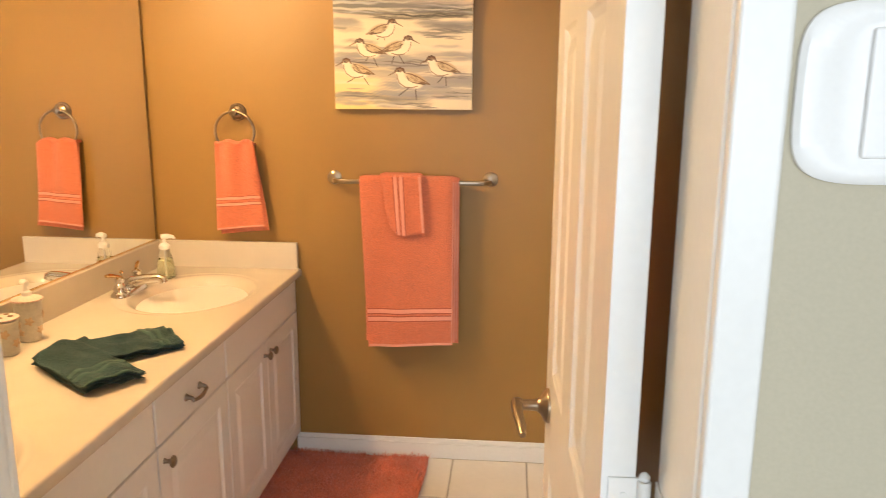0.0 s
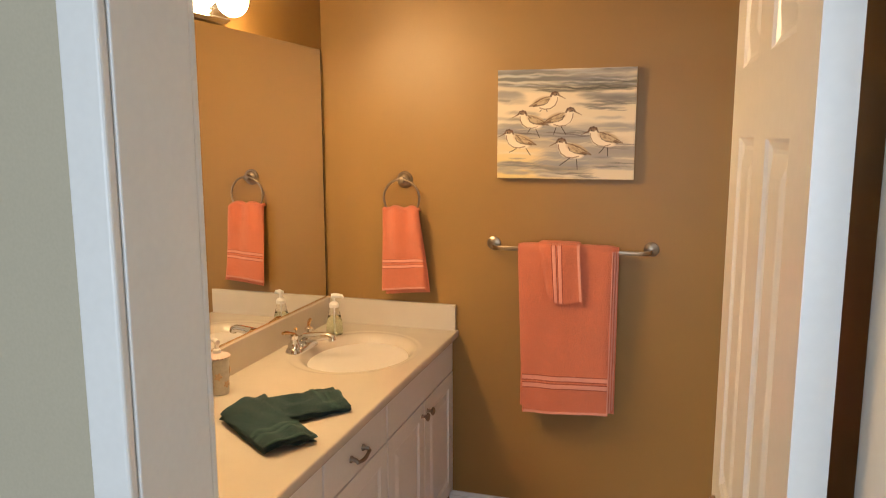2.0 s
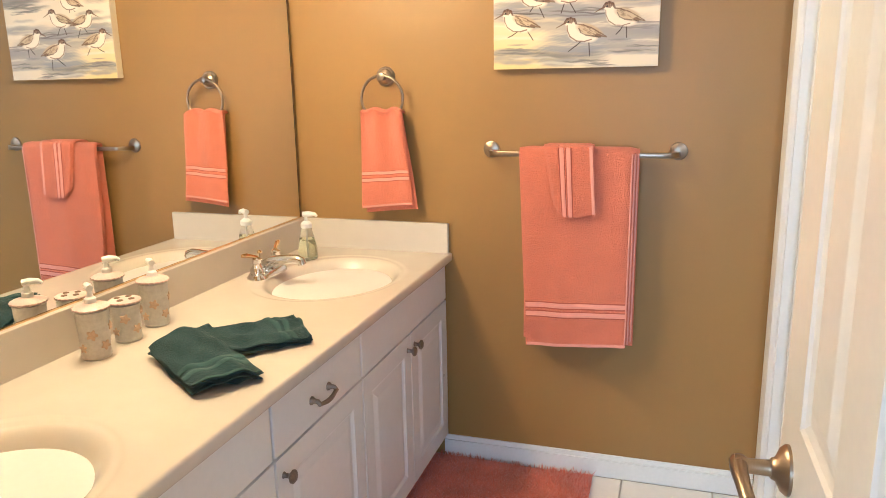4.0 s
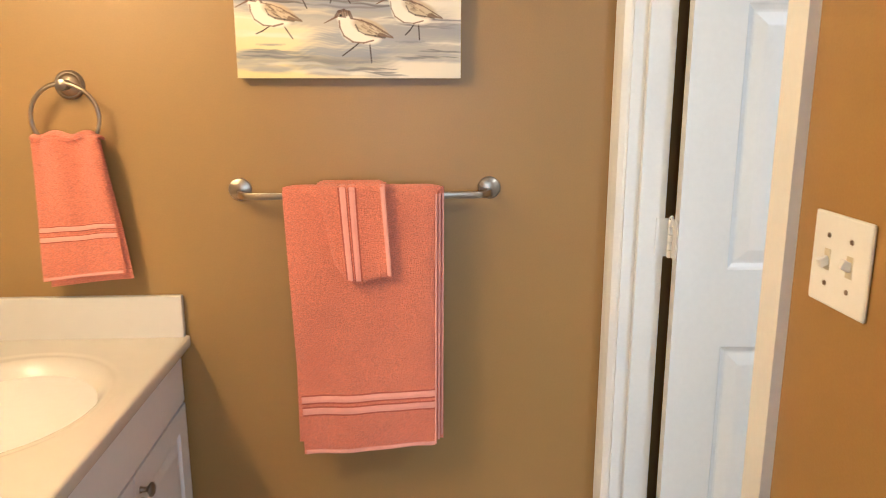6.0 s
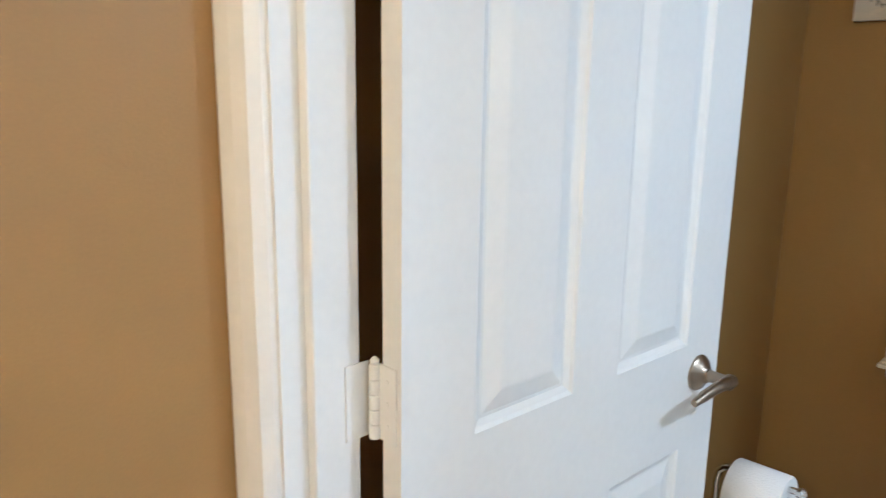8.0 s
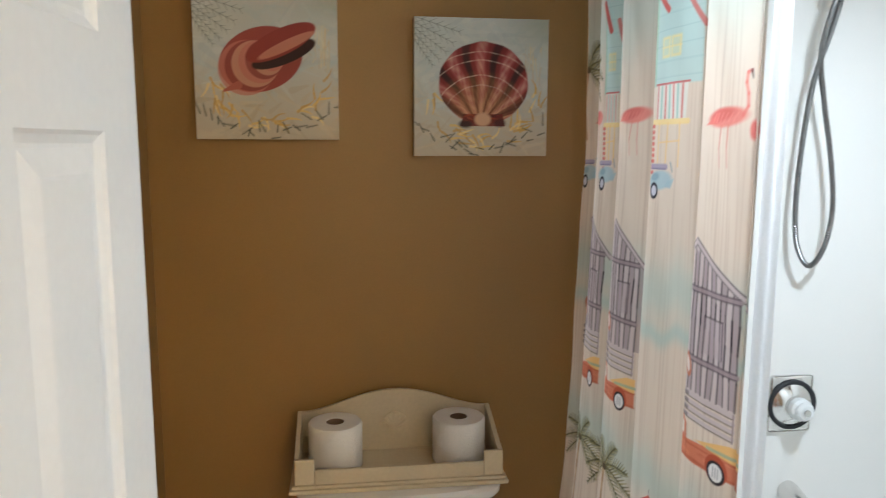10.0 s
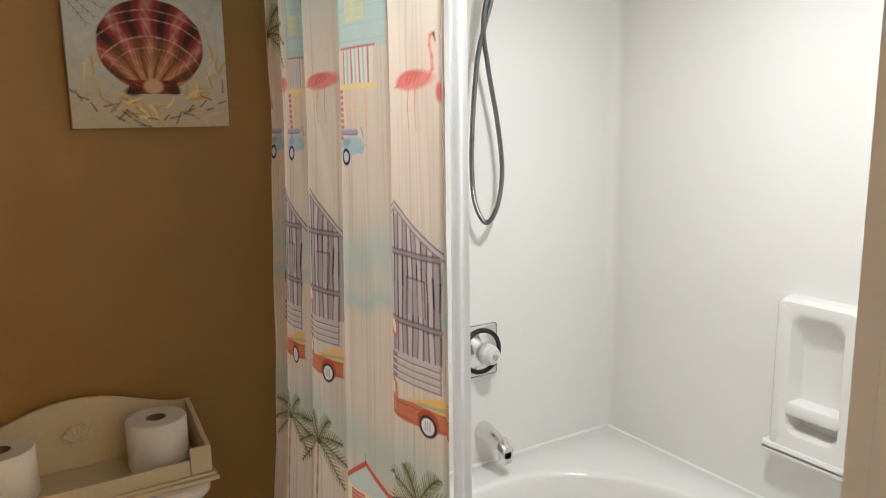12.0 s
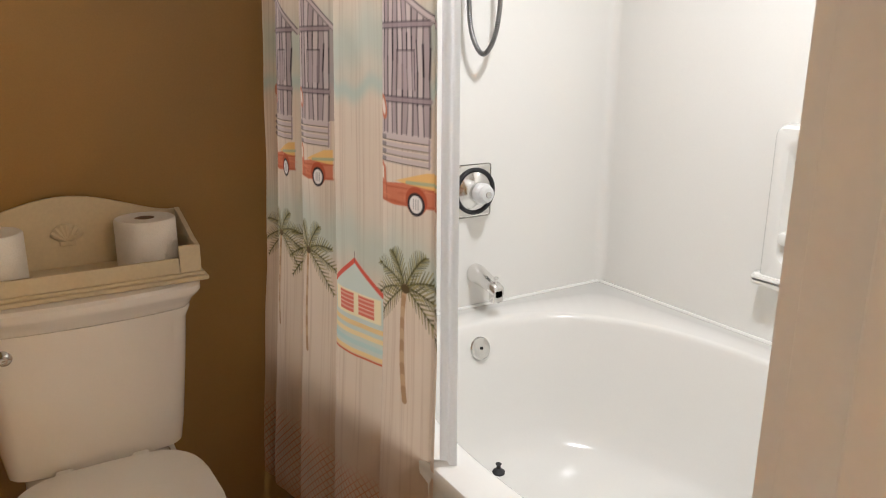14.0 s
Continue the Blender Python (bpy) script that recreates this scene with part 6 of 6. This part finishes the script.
def truck(q0, q1):
    """An orange beach truck seen from the side, its bonnet to the right."""
    x0, x1 = q0 * WQ, q1 * WQ
    w, ZT = x1 - x0, Z0 - 0.013
    body, deep, dark = C(200, 112, 80), C(176, 84, 58), C(120, 58, 46)
    pr.poly([(x0, 0.998 - ZT), (x0 + 0.3 * w, 0.994 - ZT), (x1, 1.002 - ZT), (x1, 1.036 - ZT), (x0 + 0.50 * w, 1.040 - ZT), (x0, 1.030 - ZT)], body, 0.92)
    pr.poly([(x0, 1.028 - ZT), (x0 + 0.14 * w, 1.028 - ZT), (x0 + 0.12 * w, 1.062 - ZT), (x0 + 0.05 * w, 1.072 - ZT), (x0, 1.072 - ZT)], body, 0.9)
    pr.poly([(x0, 1.038 - ZT), (x0 + 0.08 * w, 1.038 - ZT), (x0 + 0.07 * w, 1.060 - ZT), (x0, 1.063 - ZT)], C(230, 222, 208), 0.95)
    pr.poly([(x0 + 0.30 * w, 1.040 - ZT), (x1, 1.034 - ZT), (x1, 1.066 - ZT), (x0 + 0.80 * w, 1.064 - ZT)], C(234, 186, 110), 0.9)
    pr.line(x0 + 0.50 * w, 1.041 - ZT, x1, 1.046 - ZT, 0.006, C(158, 176, 150), 0.8)
    pr.line(x0, 0.999 - ZT, x1, 1.003 - ZT, 0.006, deep, 0.5)
    pr.line(x0 + 0.14 * w, 1.026 - ZT, x1, 1.034 - ZT, 0.003, deep, 0.7)
    pr.line(x0 + 0.13 * w, 1.060 - ZT, x0 + 0.15 * w, 0.998 - ZT, 0.0022, dark, 0.5)
    pr.strokes(14, x0, x0 + 0.8 * w, 1.000 - ZT, 1.034 - ZT, 0.03, 0.005, [C(228, 146, 110), deep], 8, 0.35)
    cx_, rx_ = x0 + 0.64 * w, max(0.62, min(1.0, w / 0.15))
    pr.oval(cx_, 1.010 - ZT, 0.028 * rx_, 0.026, deep, 0, 0.9)
    pr.oval(cx_, 1.004 - ZT, 0.0225 * rx_, 0.0215, C(54, 48, 52))
    pr.oval(cx_, 1.004 - ZT, 0.0165 * rx_, 0.0160, C(232, 226, 222))
    for k in range(3):
        pr.line(cx_ + (k - 1) * 0.006 * rx_, 0.995 - ZT, cx_ + (k - 1) * 0.006 * rx_, 1.013 - ZT, 0.0022, C(126, 116, 120), 0.7)


def palm(q, z, s, base):
    x, y = Q(q, z)
    for k in range(10):
        u0, u1 = k / 10, (k + 1) / 10
        pr.line(x - 0.012 * s * math.sin(3 * u0), y - (z - base) * u0, x - 0.012 * s * math.sin(3 * u1), y - (z - base) * u1, 0.012 * s, C(176, 140, 108) if k % 2 else C(196, 162, 128))
    for k, (ang, ln) in enumerate(((150, 1.0), (112, 0.9), (62, 1.0), (28, 0.95), (-2, 1.0), (-32, 1.05), (185, 0.95), (212, 1.0))):
        a, l = radians(ang), 0.100 * s * ln
        px, py = x, y
        for j in range(12):
            u = (j + 1) / 12
            qx, qy = x + l * u * math.cos(a), y + l * u * math.sin(a) - 0.030 * s * u * u
            for g in (-1, 1):
                aa = a + g * 0.75 - 0.35 * u * math.cos(a)
                e = 0.026 * s * math.sin(math.pi * (0.18 + 0.74 * u))
                pr.line(qx, qy, qx + e * math.cos(aa), qy + e * math.sin(aa), 0.0046 * s, (C(120, 112, 62), C(150, 138, 84), C(92, 88, 56))[(j + 2 * k + g) % 3], 0.8, 0.35)
            pr.line(px, py, qx, qy, 0.0030 * s, C(84, 80, 50), 0.8)
            px, py = qx, qy
    pr.oval(x, y - 0.004, 0.010 * s, 0.008 * s, C(90, 74, 50))


def hut(q0, q1, zb, hgt, wall, roof):
    x0, x1 = q0 * WQ, q1 * WQ
    xm = (x0 + x1) / 2
    pr.poly([(x0, zb - Z0), (x1, zb - Z0), (x1, zb + hgt * 0.72 - Z0), (xm, zb + hgt - Z0), (x0, zb + hgt * 0.72 - Z0)], wall)
    for k in range(4):
        z = zb + hgt * (0.04 + 0.10 * k)
        pr.line(x0, z - Z0, x1, z - Z0, 0.011, (C(236, 206, 152), C(190, 212, 208), C(238, 216, 168))[k % 3])
    for xa, xb in ((x0 - 0.008, xm), (x1 + 0.008, xm)):
        pr.line(xa, zb + hgt * 0.70 - Z0, xb, zb + hgt * 1.02 - Z0, 0.010, roof)
    pr.poly([(x0 + 0.006, zb + 0.42 * hgt - Z0), (x1 - 0.006, zb + 0.42 * hgt - Z0), (x1 - 0.006, zb + 0.68 * hgt - Z0), (x0 + 0.006, zb + 0.68 * hgt - Z0)], C(240, 226, 190))
    for s_ in (0.16, 0.55):
        a, c_ = x0 + (x1 - x0) * s_, x0 + (x1 - x0) * (s_ + 0.30)
        pr.poly([(a, zb + 0.45 * hgt - Z0), (c_, zb + 0.45 * hgt - Z0), (c_, zb + 0.66 * hgt - Z0), (a, zb + 0.66 * hgt - Z0)], C(214, 116, 98))
        for k in range(4):
            pr.line(a, zb + (0.49 + 0.045 * k) * hgt - Z0, c_, zb + (0.49 + 0.045 * k) * hgt - Z0, 0.0022, C(240, 210, 190), 0.8)
    pr.line(xm, zb + hgt - Z0, xm, zb + hgt + 0.022 - Z0, 0.002, C(110, 90, 90))
    pr.line(x0, zb - Z0, x1, zb - Z0, 0.005, C(206, 110, 80))


for q0, q1, full in ((0.075, 0.235, 0.6), (0.285, 0.470, 0.7), (0.745, 0.985, 1.0)):
    shed(q0, q1, full)
    truck(q0, q1 + (0.012 if full == 1.0 else -0.008))
palm(0.125, 0.855, 0.90, 0.62)
palm(0.330, 0.845, 1.02, 0.60)
palm(0.865, 0.855, 1.14, 0.62)
hut(0.495, 0.730, 0.655, 0.205, C(206, 214, 206), C(214, 96, 80))


def stilt_house(q0, q1):
    """A pale blue beach house on yellow stilts with a striped porch rail and a red ladder."""
    w = q1 - q0

    def X(k):
        return (q0 + w * k) * WQ

    pr.poly([(X(0.02), 1.700 - Z0), (X(0.98), 1.700 - Z0), (X(0.98), 1.990 - Z0), (X(0.02), 1.990 - Z0)], C(186, 208, 204), 0.85)
    for k in range(9):
        pr.line(X(0.02), 1.715 + 0.030 * k - Z0, X(0.98), 1.715 + 0.030 * k - Z0, 0.0018, C(150, 178, 178), 0.5)
    pr.poly([(X(0.02), 1.700 - Z0), (X(0.10), 1.700 - Z0), (X(0.10), 1.880 - Z0), (X(0.02), 1.880 - Z0)], C(150, 186, 150), 0.6)
    for a, c_ in ((0.24, 0.42), (0.44, 0.62)):
        pr.poly([(X(a), 1.752 - Z0), (X(c_), 1.752 - Z0), (X(c_), 1.792 - Z0), (X(a), 1.792 - Z0)], C(232, 216, 150), 0.8)
        pr.poly([(X(a + 0.03), 1.757 - Z0), (X(c_ - 0.03), 1.757 - Z0), (X(c_ - 0.03), 1.787 - Z0), (X(a + 0.03), 1.787 - Z0)], C(196, 208, 190), 0.8)
        pr.line(X(a), 1.772 - Z0, X(c_), 1.772 - Z0, 0.0030, C(232, 216, 150), 0.8)
    pr.poly([(X(0.16), 1.636 - Z0), (X(0.76), 1.636 - Z0), (X(0.78), 1.702 - Z0), (X(0.14), 1.702 - Z0)], C(226, 222, 212), 0.9)
    for k in range(7):
        x = X(0.18 + 0.085 * k)
        pr.line(x, 1.638 - Z0, x, 1.698 - Z0, 0.0058 * min(1, w / 0.2), C(206, 96, 88) if k % 2 == 0 else C(150, 188, 178), 0.8)
    pr.line(X(0.12), 1.703 - Z0, X(0.80), 1.703 - Z0, 0.0040, C(196, 84, 78), 0.85)
    pr.line(X(0.06), 1.630 - Z0, X(0.80), 1.630 - Z0, 0.0110, C(238, 212, 146), 0.9)
    for k in (0.24, 0.42, 0.66):
        pr.line(X(k), 1.628 - Z0, X(k - 0.02), 1.545 - Z0, 0.0042, C(236, 200, 136), 0.9)
    pr.line(X(0.24), 1.590 - Z0, X(0.66), 1.594 - Z0, 0.0032, C(236, 200, 136), 0.8)
    for k in range(9):
        pr.line(X(0.01), 1.622 - 0.0115 * k - Z0, X(0.11), 1.622 - 0.0115 * k - Z0, 0.0078, C(206, 92, 84), 0.85)
    pr.line(X(-0.05), 1.905 - Z0, X(0.35), 1.842 - Z0, 0.013, C(196, 80, 72), 0.9)
    pr.line(X(0.70), 1.862 - Z0, X(1.0), 1.800 - Z0, 0.011, C(196, 92, 84), 0.8)


def flamingo(q, rx_, neck, z=1.648):
    """A coral flamingo with thin legs, its neck raised at the right."""
    x, y = Q(q, z)
    coral, deep = C(218, 122, 112), C(198, 92, 86)
    pr.oval(x, y, rx_, 0.0165, coral, 4, 0.85, 0.006)
    pr.oval(x - 0.25 * rx_, y + 0.003, 0.7 * rx_, 0.011, deep, 10, 0.6, 0.006)
    pr.poly([(x - 1.25 * rx_, y - 0.012), (x - 0.4 * rx_, y - 0.010), (x - 0.3 * rx_, y + 0.010)], coral, 0.9)
    for k in range(6):
        pr.line(x - (0.7 - 0.22 * k) * rx_, y - 0.008, x - (0.5 - 0.22 * k) * rx_, y + 0.007, 0.0016, C(232, 150, 138), 0.6)
    for d, e in ((-0.15, -0.30), (0.20, 0.16)):
        pr.line(x + d * rx_, y - 0.014, x + e * rx_, y - 0.052, 0.0024, C(210, 118, 104), 0.85)
        pr.line(x + e * rx_, y - 0.052, x + (e + 0.06) * rx_, y - 0.084, 0.0020, C(210, 118, 104), 0.7)
    if neck:
        pts = [(0.80, 0.002), (0.98, 0.016), (0.96, 0.036), (0.86, 0.054), (0.90, 0.070), (1.04, 0.072)]
        for p, g in zip(pts, pts[1:]):
            pr.line(x + p[0] * rx_, y + p[1], x + g[0] * rx_, y + g[1], 0.0062, coral, 0.7)
        pr.line(x + 1.04 * rx_, y + 0.072, x + 1.10 * rx_, y + 0.060, 0.0055, C(70, 44, 44), 0.8, 0.4)


def scooter(q, k):
    """A pale blue scooter with a lilac seat, half hidden in the fold where k is small."""
    x, y = Q(q, 1.512)
    pale, shade = C(172, 192, 198), C(126, 150, 166)
    pr.oval(x + 0.002 * k, y + 0.004, 0.046 * k, 0.019, pale, 6, 0.9, 0.006)
    pr.poly([(x - 0.005 * k, y - 0.006), (x + 0.045 * k, y - 0.010), (x + 0.062 * k, y + 0.024), (x + 0.054 * k, y + 0.026), (x + 0.034 * k, y + 0.004)], pale, 0.9)
    pr.oval(x - 0.016 * k, y + 0.010, 0.018 * k, 0.008, shade, 10, 0.6, 0.005)
    pr.line(x - 0.036 * k, y + 0.030, x + 0.026 * k, y + 0.031, 0.0115, C(166, 154, 178), 0.9)
    pr.line(x - 0.036 * k, y + 0.026, x + 0.026 * k, y + 0.027, 0.0026, C(110, 98, 124), 0.7)
    pr.line(x + 0.048 * k, y + 0.022, x + 0.040 * k, y + 0.040, 0.0030, shade, 0.8)
    for xx, big in ((x - 0.018 * k, 1.0),):
        pr.oval(xx, y - 0.018, 0.0170 * big * max(0.7, k), 0.0170 * big, C(44, 42, 50))
        pr.oval(xx, y - 0.018, 0.0105 * big * max(0.7, k), 0.0105 * big, C(206, 202, 210))


stilt_house(0.488, 0.736)
stilt_house(0.165, 0.256)
flamingo(0.115, 0.030, False)
flamingo(0.385, 0.058, False)
flamingo(0.872, 0.050, True, 1.632)
pr.oval(*Q(0.962, 1.610), 0.008, 0.016, C(210, 96, 90), 0, 0.85, 0.004)
scooter(0.555, 1.0)
scooter(0.185, 0.7)
scooter(0.030, 0.7)
palm(0.010, 1.770, 0.95, 1.60)


def hang(x, y):
    """Cloth folds from the far wall to the near end of the gathered curtain."""
    q, z = x / WQ, y + Z0
    cx_, cy_ = 3.346 - 0.735 * q, -1.022 - 0.076 * q
    # flat panels parted by a few sharp creases
    edges = np.array([-0.10, 0.075, 0.255, 0.480, 0.738, 0.970, 1.10])
    n = np.clip(np.searchsorted(edges, q, side="right") - 1, 0, 5)
    wide = edges[n + 1] - edges[n]
    u = (q - edges[n]) / wide
    round_ = np.sin(np.pi * np.clip(u, 0, 1)) ** 0.38
    off = 0.020 * round_ - 0.012 + 0.012 * (0.5 - u) * round_
    off = off + 0.0022 * np.sin(5.1 * u + 2.0 * z + 1.7 * n) + 0.0016 * np.sin(9.0 * z + 4.0 * u + n) * np.sin(np.pi * u) + 0.0010 * np.sin(23.0 * z + 11.0 * u + 2 * n) * np.sin(np.pi * u) ** 2
    lean = 0.004 * (z - 1.0) * (q - 0.5)
    cy_ = cy_ - 0.042 * np.clip((z - 0.55) / 1.0, -0.3, 1) * (1 - q)
    flare = 0.020 * np.clip((0.75 - z) / 0.6, 0, 1)
    return np.minimum(cx_ + lean - 0.11 * off, XF - 0.0008), cy_ + off + flare, z


ob = new("cloth", pr.mesh("cloth", hang, M_CURTAIN))
ob.parent = cu


def liner(u, v):
    z = 2.04 - 1.86 * v
    return (2.632 - 0.036 * u, -1.116 - 0.010 * u + 0.003 * math.sin(9 * u + 2 * v), z)


li = thing("curtain_liner", Matrix(), "white vinyl liner behind the shower curtain", "curtain liner")
part("hem", sheet_thick(lambda u, v: Vector(liner(u, 0.965 + 0.035 * v)) + Vector((0, -0.0022, 0)), 14, 3, 0.0014), M_LINER, li, smooth=True)
part("vinyl", sheet_thick(liner, 14, 40, 0.0012), M_LINER, li, smooth=True)
rod = thing("curtain_rod", Matrix(), "chrome shower curtain rod", "curtain rod")
part("pole", tube(bmesh.new(), [(XE2 + 0.002, -1.09, 2.065), (XF - 0.002, -1.09, 2.065)], 0.0125, 16), M_CHROME, rod, "", True)
for i in range(8):
    x = 3.29 - 0.085 * i
    part("ring", tube(bmesh.new(), [(x, -1.09 + 0.022 * math.cos(2 * math.pi * j / 20), 2.052 + 0.026 * math.sin(2 * math.pi * j / 20)) for j in range(21)], 0.0022, 6, caps=False), M_CHROME, rod, "", True)


# ---- switch plates ----
sw = thing("switch_plate", pose(XE, -0.992, 1.214, 0, 0, -90), "white two-gang toggle switch plate", "light switch")
part("plate", box(bmesh.new(), -0.058, 0.058, -0.0065, -0.0005, -0.0575, 0.0575, bevel=0.003), M_PLASTIC, sw)
for x in (-0.023, 0.023):
    part("slot", box(bmesh.new(), x - 0.006, x + 0.006, -0.0072, -0.006, -0.013, 0.013), M_CANVAS_EDGE, sw)
    up = 1 if x < 0 else -1
    b = boxes((x - 0.0042, x + 0.0042, -0.019, -0.006, -0.006, 0.006), bevel=0.0015)
    b.transform(Matrix.Translation((0, -0.006, 0)) @ Matrix.Rotation(radians(24 * up), 4, "X") @ Matrix.Translation((0, 0.006, 0)))
    part("toggle", b, M_PLASTIC, sw)
    for z in (-0.030, 0.030):
        part("screw", lathe(bmesh.new(), [(0, 0.006), (0.0035, 0.006), (0.003, 0.0078), (0, 0.008)], Matrix.Translation((x, 0, z)) @ Matrix.Rotation(radians(90), 4, "X"), 10), M_NICKEL, sw)
# rounded switch surround on the hall wall
sw = thing("switch_plate", pose(1.720, YH - 0.006, 1.494), "oversized rounded white switch plate with a rocker on the hall wall", "light switch")


def squircle(hw, hh, y, p=4.5, n=48):
    out = []
    for i in range(n):
        a = 2 * math.pi * i / n
        c, s = math.cos(a), math.sin(a)
        out.append(Vector((hw * math.copysign(abs(c) ** (2 / p), c), y, hh * math.copysign(abs(s) ** (2 / p), s))))
    return out


part("plate", loft(bmesh.new(), [squircle(0.082, 0.066, -0.0005), squircle(0.082, 0.066, -0.005), squircle(0.078, 0.062, -0.009), squircle(0.060, 0.056, -0.010), squircle(0.054, 0.052, -0.0078), squircle(0.044, 0.050, -0.0076)]), M_PLASTIC, sw, "", True)
part("rocker", box(bmesh.new(), -0.034, 0.034, -0.013, -0.0077, -0.046, 0.046, bevel=0.002), M_PLASTIC, sw)

# ---- bath mat ----
rug = thing("bath_mat", Matrix(), "shaggy coral bath mat on the tile floor beside the vanity", "bath mat")
RX0, RX1, RY0, RY1 = 0.505, 1.118, -0.93, -0.030


def mat_shape(u, v):
    x, y = RX0 + (RX1 - RX0) * u, RY0 + (RY1 - RY0) * v
    d = min(u, 1 - u, v, 1 - v)
    return (x + 0.006 * math.sin(9 * v), y + 0.006 * math.sin(7 * u), 0.009 + 0.004 * math.sin(11 * u + 5 * v) * min(1, d * 10) * 0.5)


part("backing", sheet_thick(mat_shape, 26, 34, 0.014), M_RUG, rug, smooth=True)
rng = np.random.RandomState(2)
verts, faces = [], []
for _ in range(15000):
    u, v = rng.uniform(0.0, 1.0, 2)
    x, y, z = mat_shape(u, v)
    a, l = rng.uniform(0, 6.28), rng.uniform(0.010, 0.024)
    tx, ty_ = l * 0.75 * math.cos(a), l * 0.75 * math.sin(a)
    w = 0.0022
    n0 = len(verts)
    px, py = -math.sin(a) * w, math.cos(a) * w
    verts += [(x - px, y - py, z + 0.004), (x + px, y + py, z + 0.004), (x + tx, y + ty_, z + 0.004 + l * 0.75)]
    faces.append((n0, n0 + 1, n0 + 2))
me = bpy.data.meshes.new("shag")
me.from_pydata(verts, [], faces)
me.materials.append(M_RUG)
ob = tagged(new("shag", me), kind="stuff")
ob.parent = rug

# ---- floor tiles ----
TS, GAP = 0.305, 0.0045
shared = {}
ix0, iy0 = 1.2225, -0.012
for i in range(-5, 9):
    for j in range(-8, 1):
        x0, x1 = max(ix0 + TS * i, 0.0), min(ix0 + TS * (i + 1), XF)
        y0, y1 = max(iy0 + TS * j, YT), min(iy0 + TS * (j + 1), 0.0)
        if x1 - x0 < 0.02 or y1 - y0 < 0.015:
            continue
        w, h = round(x1 - x0 - GAP, 4), round(y1 - y0 - GAP, 4)
        if (w, h) not in shared:
            bm = bmesh.new()
            rings = [[Vector((sx * (w / 2 - i_), sy * (h / 2 - i_), z)) for sx, sy in ((-1, -1), (1, -1), (1, 1), (-1, 1))] for i_, z in ((0, -0.0058), (0, -0.0025), (0.0012, -0.0008), (0.003, 0.0))]
            loft(bm, rings)
            me = bpy.data.meshes.new("tile")
            bmesh.ops.recalc_face_normals(bm, faces=bm.faces)
            bm.to_mesh(me)
            bm.free()
            me.materials.append(M_TILE)
            shared[(w, h)] = me
        t = new("tile", shared[(w, h)])
        t.location = ((x0 + x1) / 2, (y0 + y1) / 2, 0)
        t.parent = floor
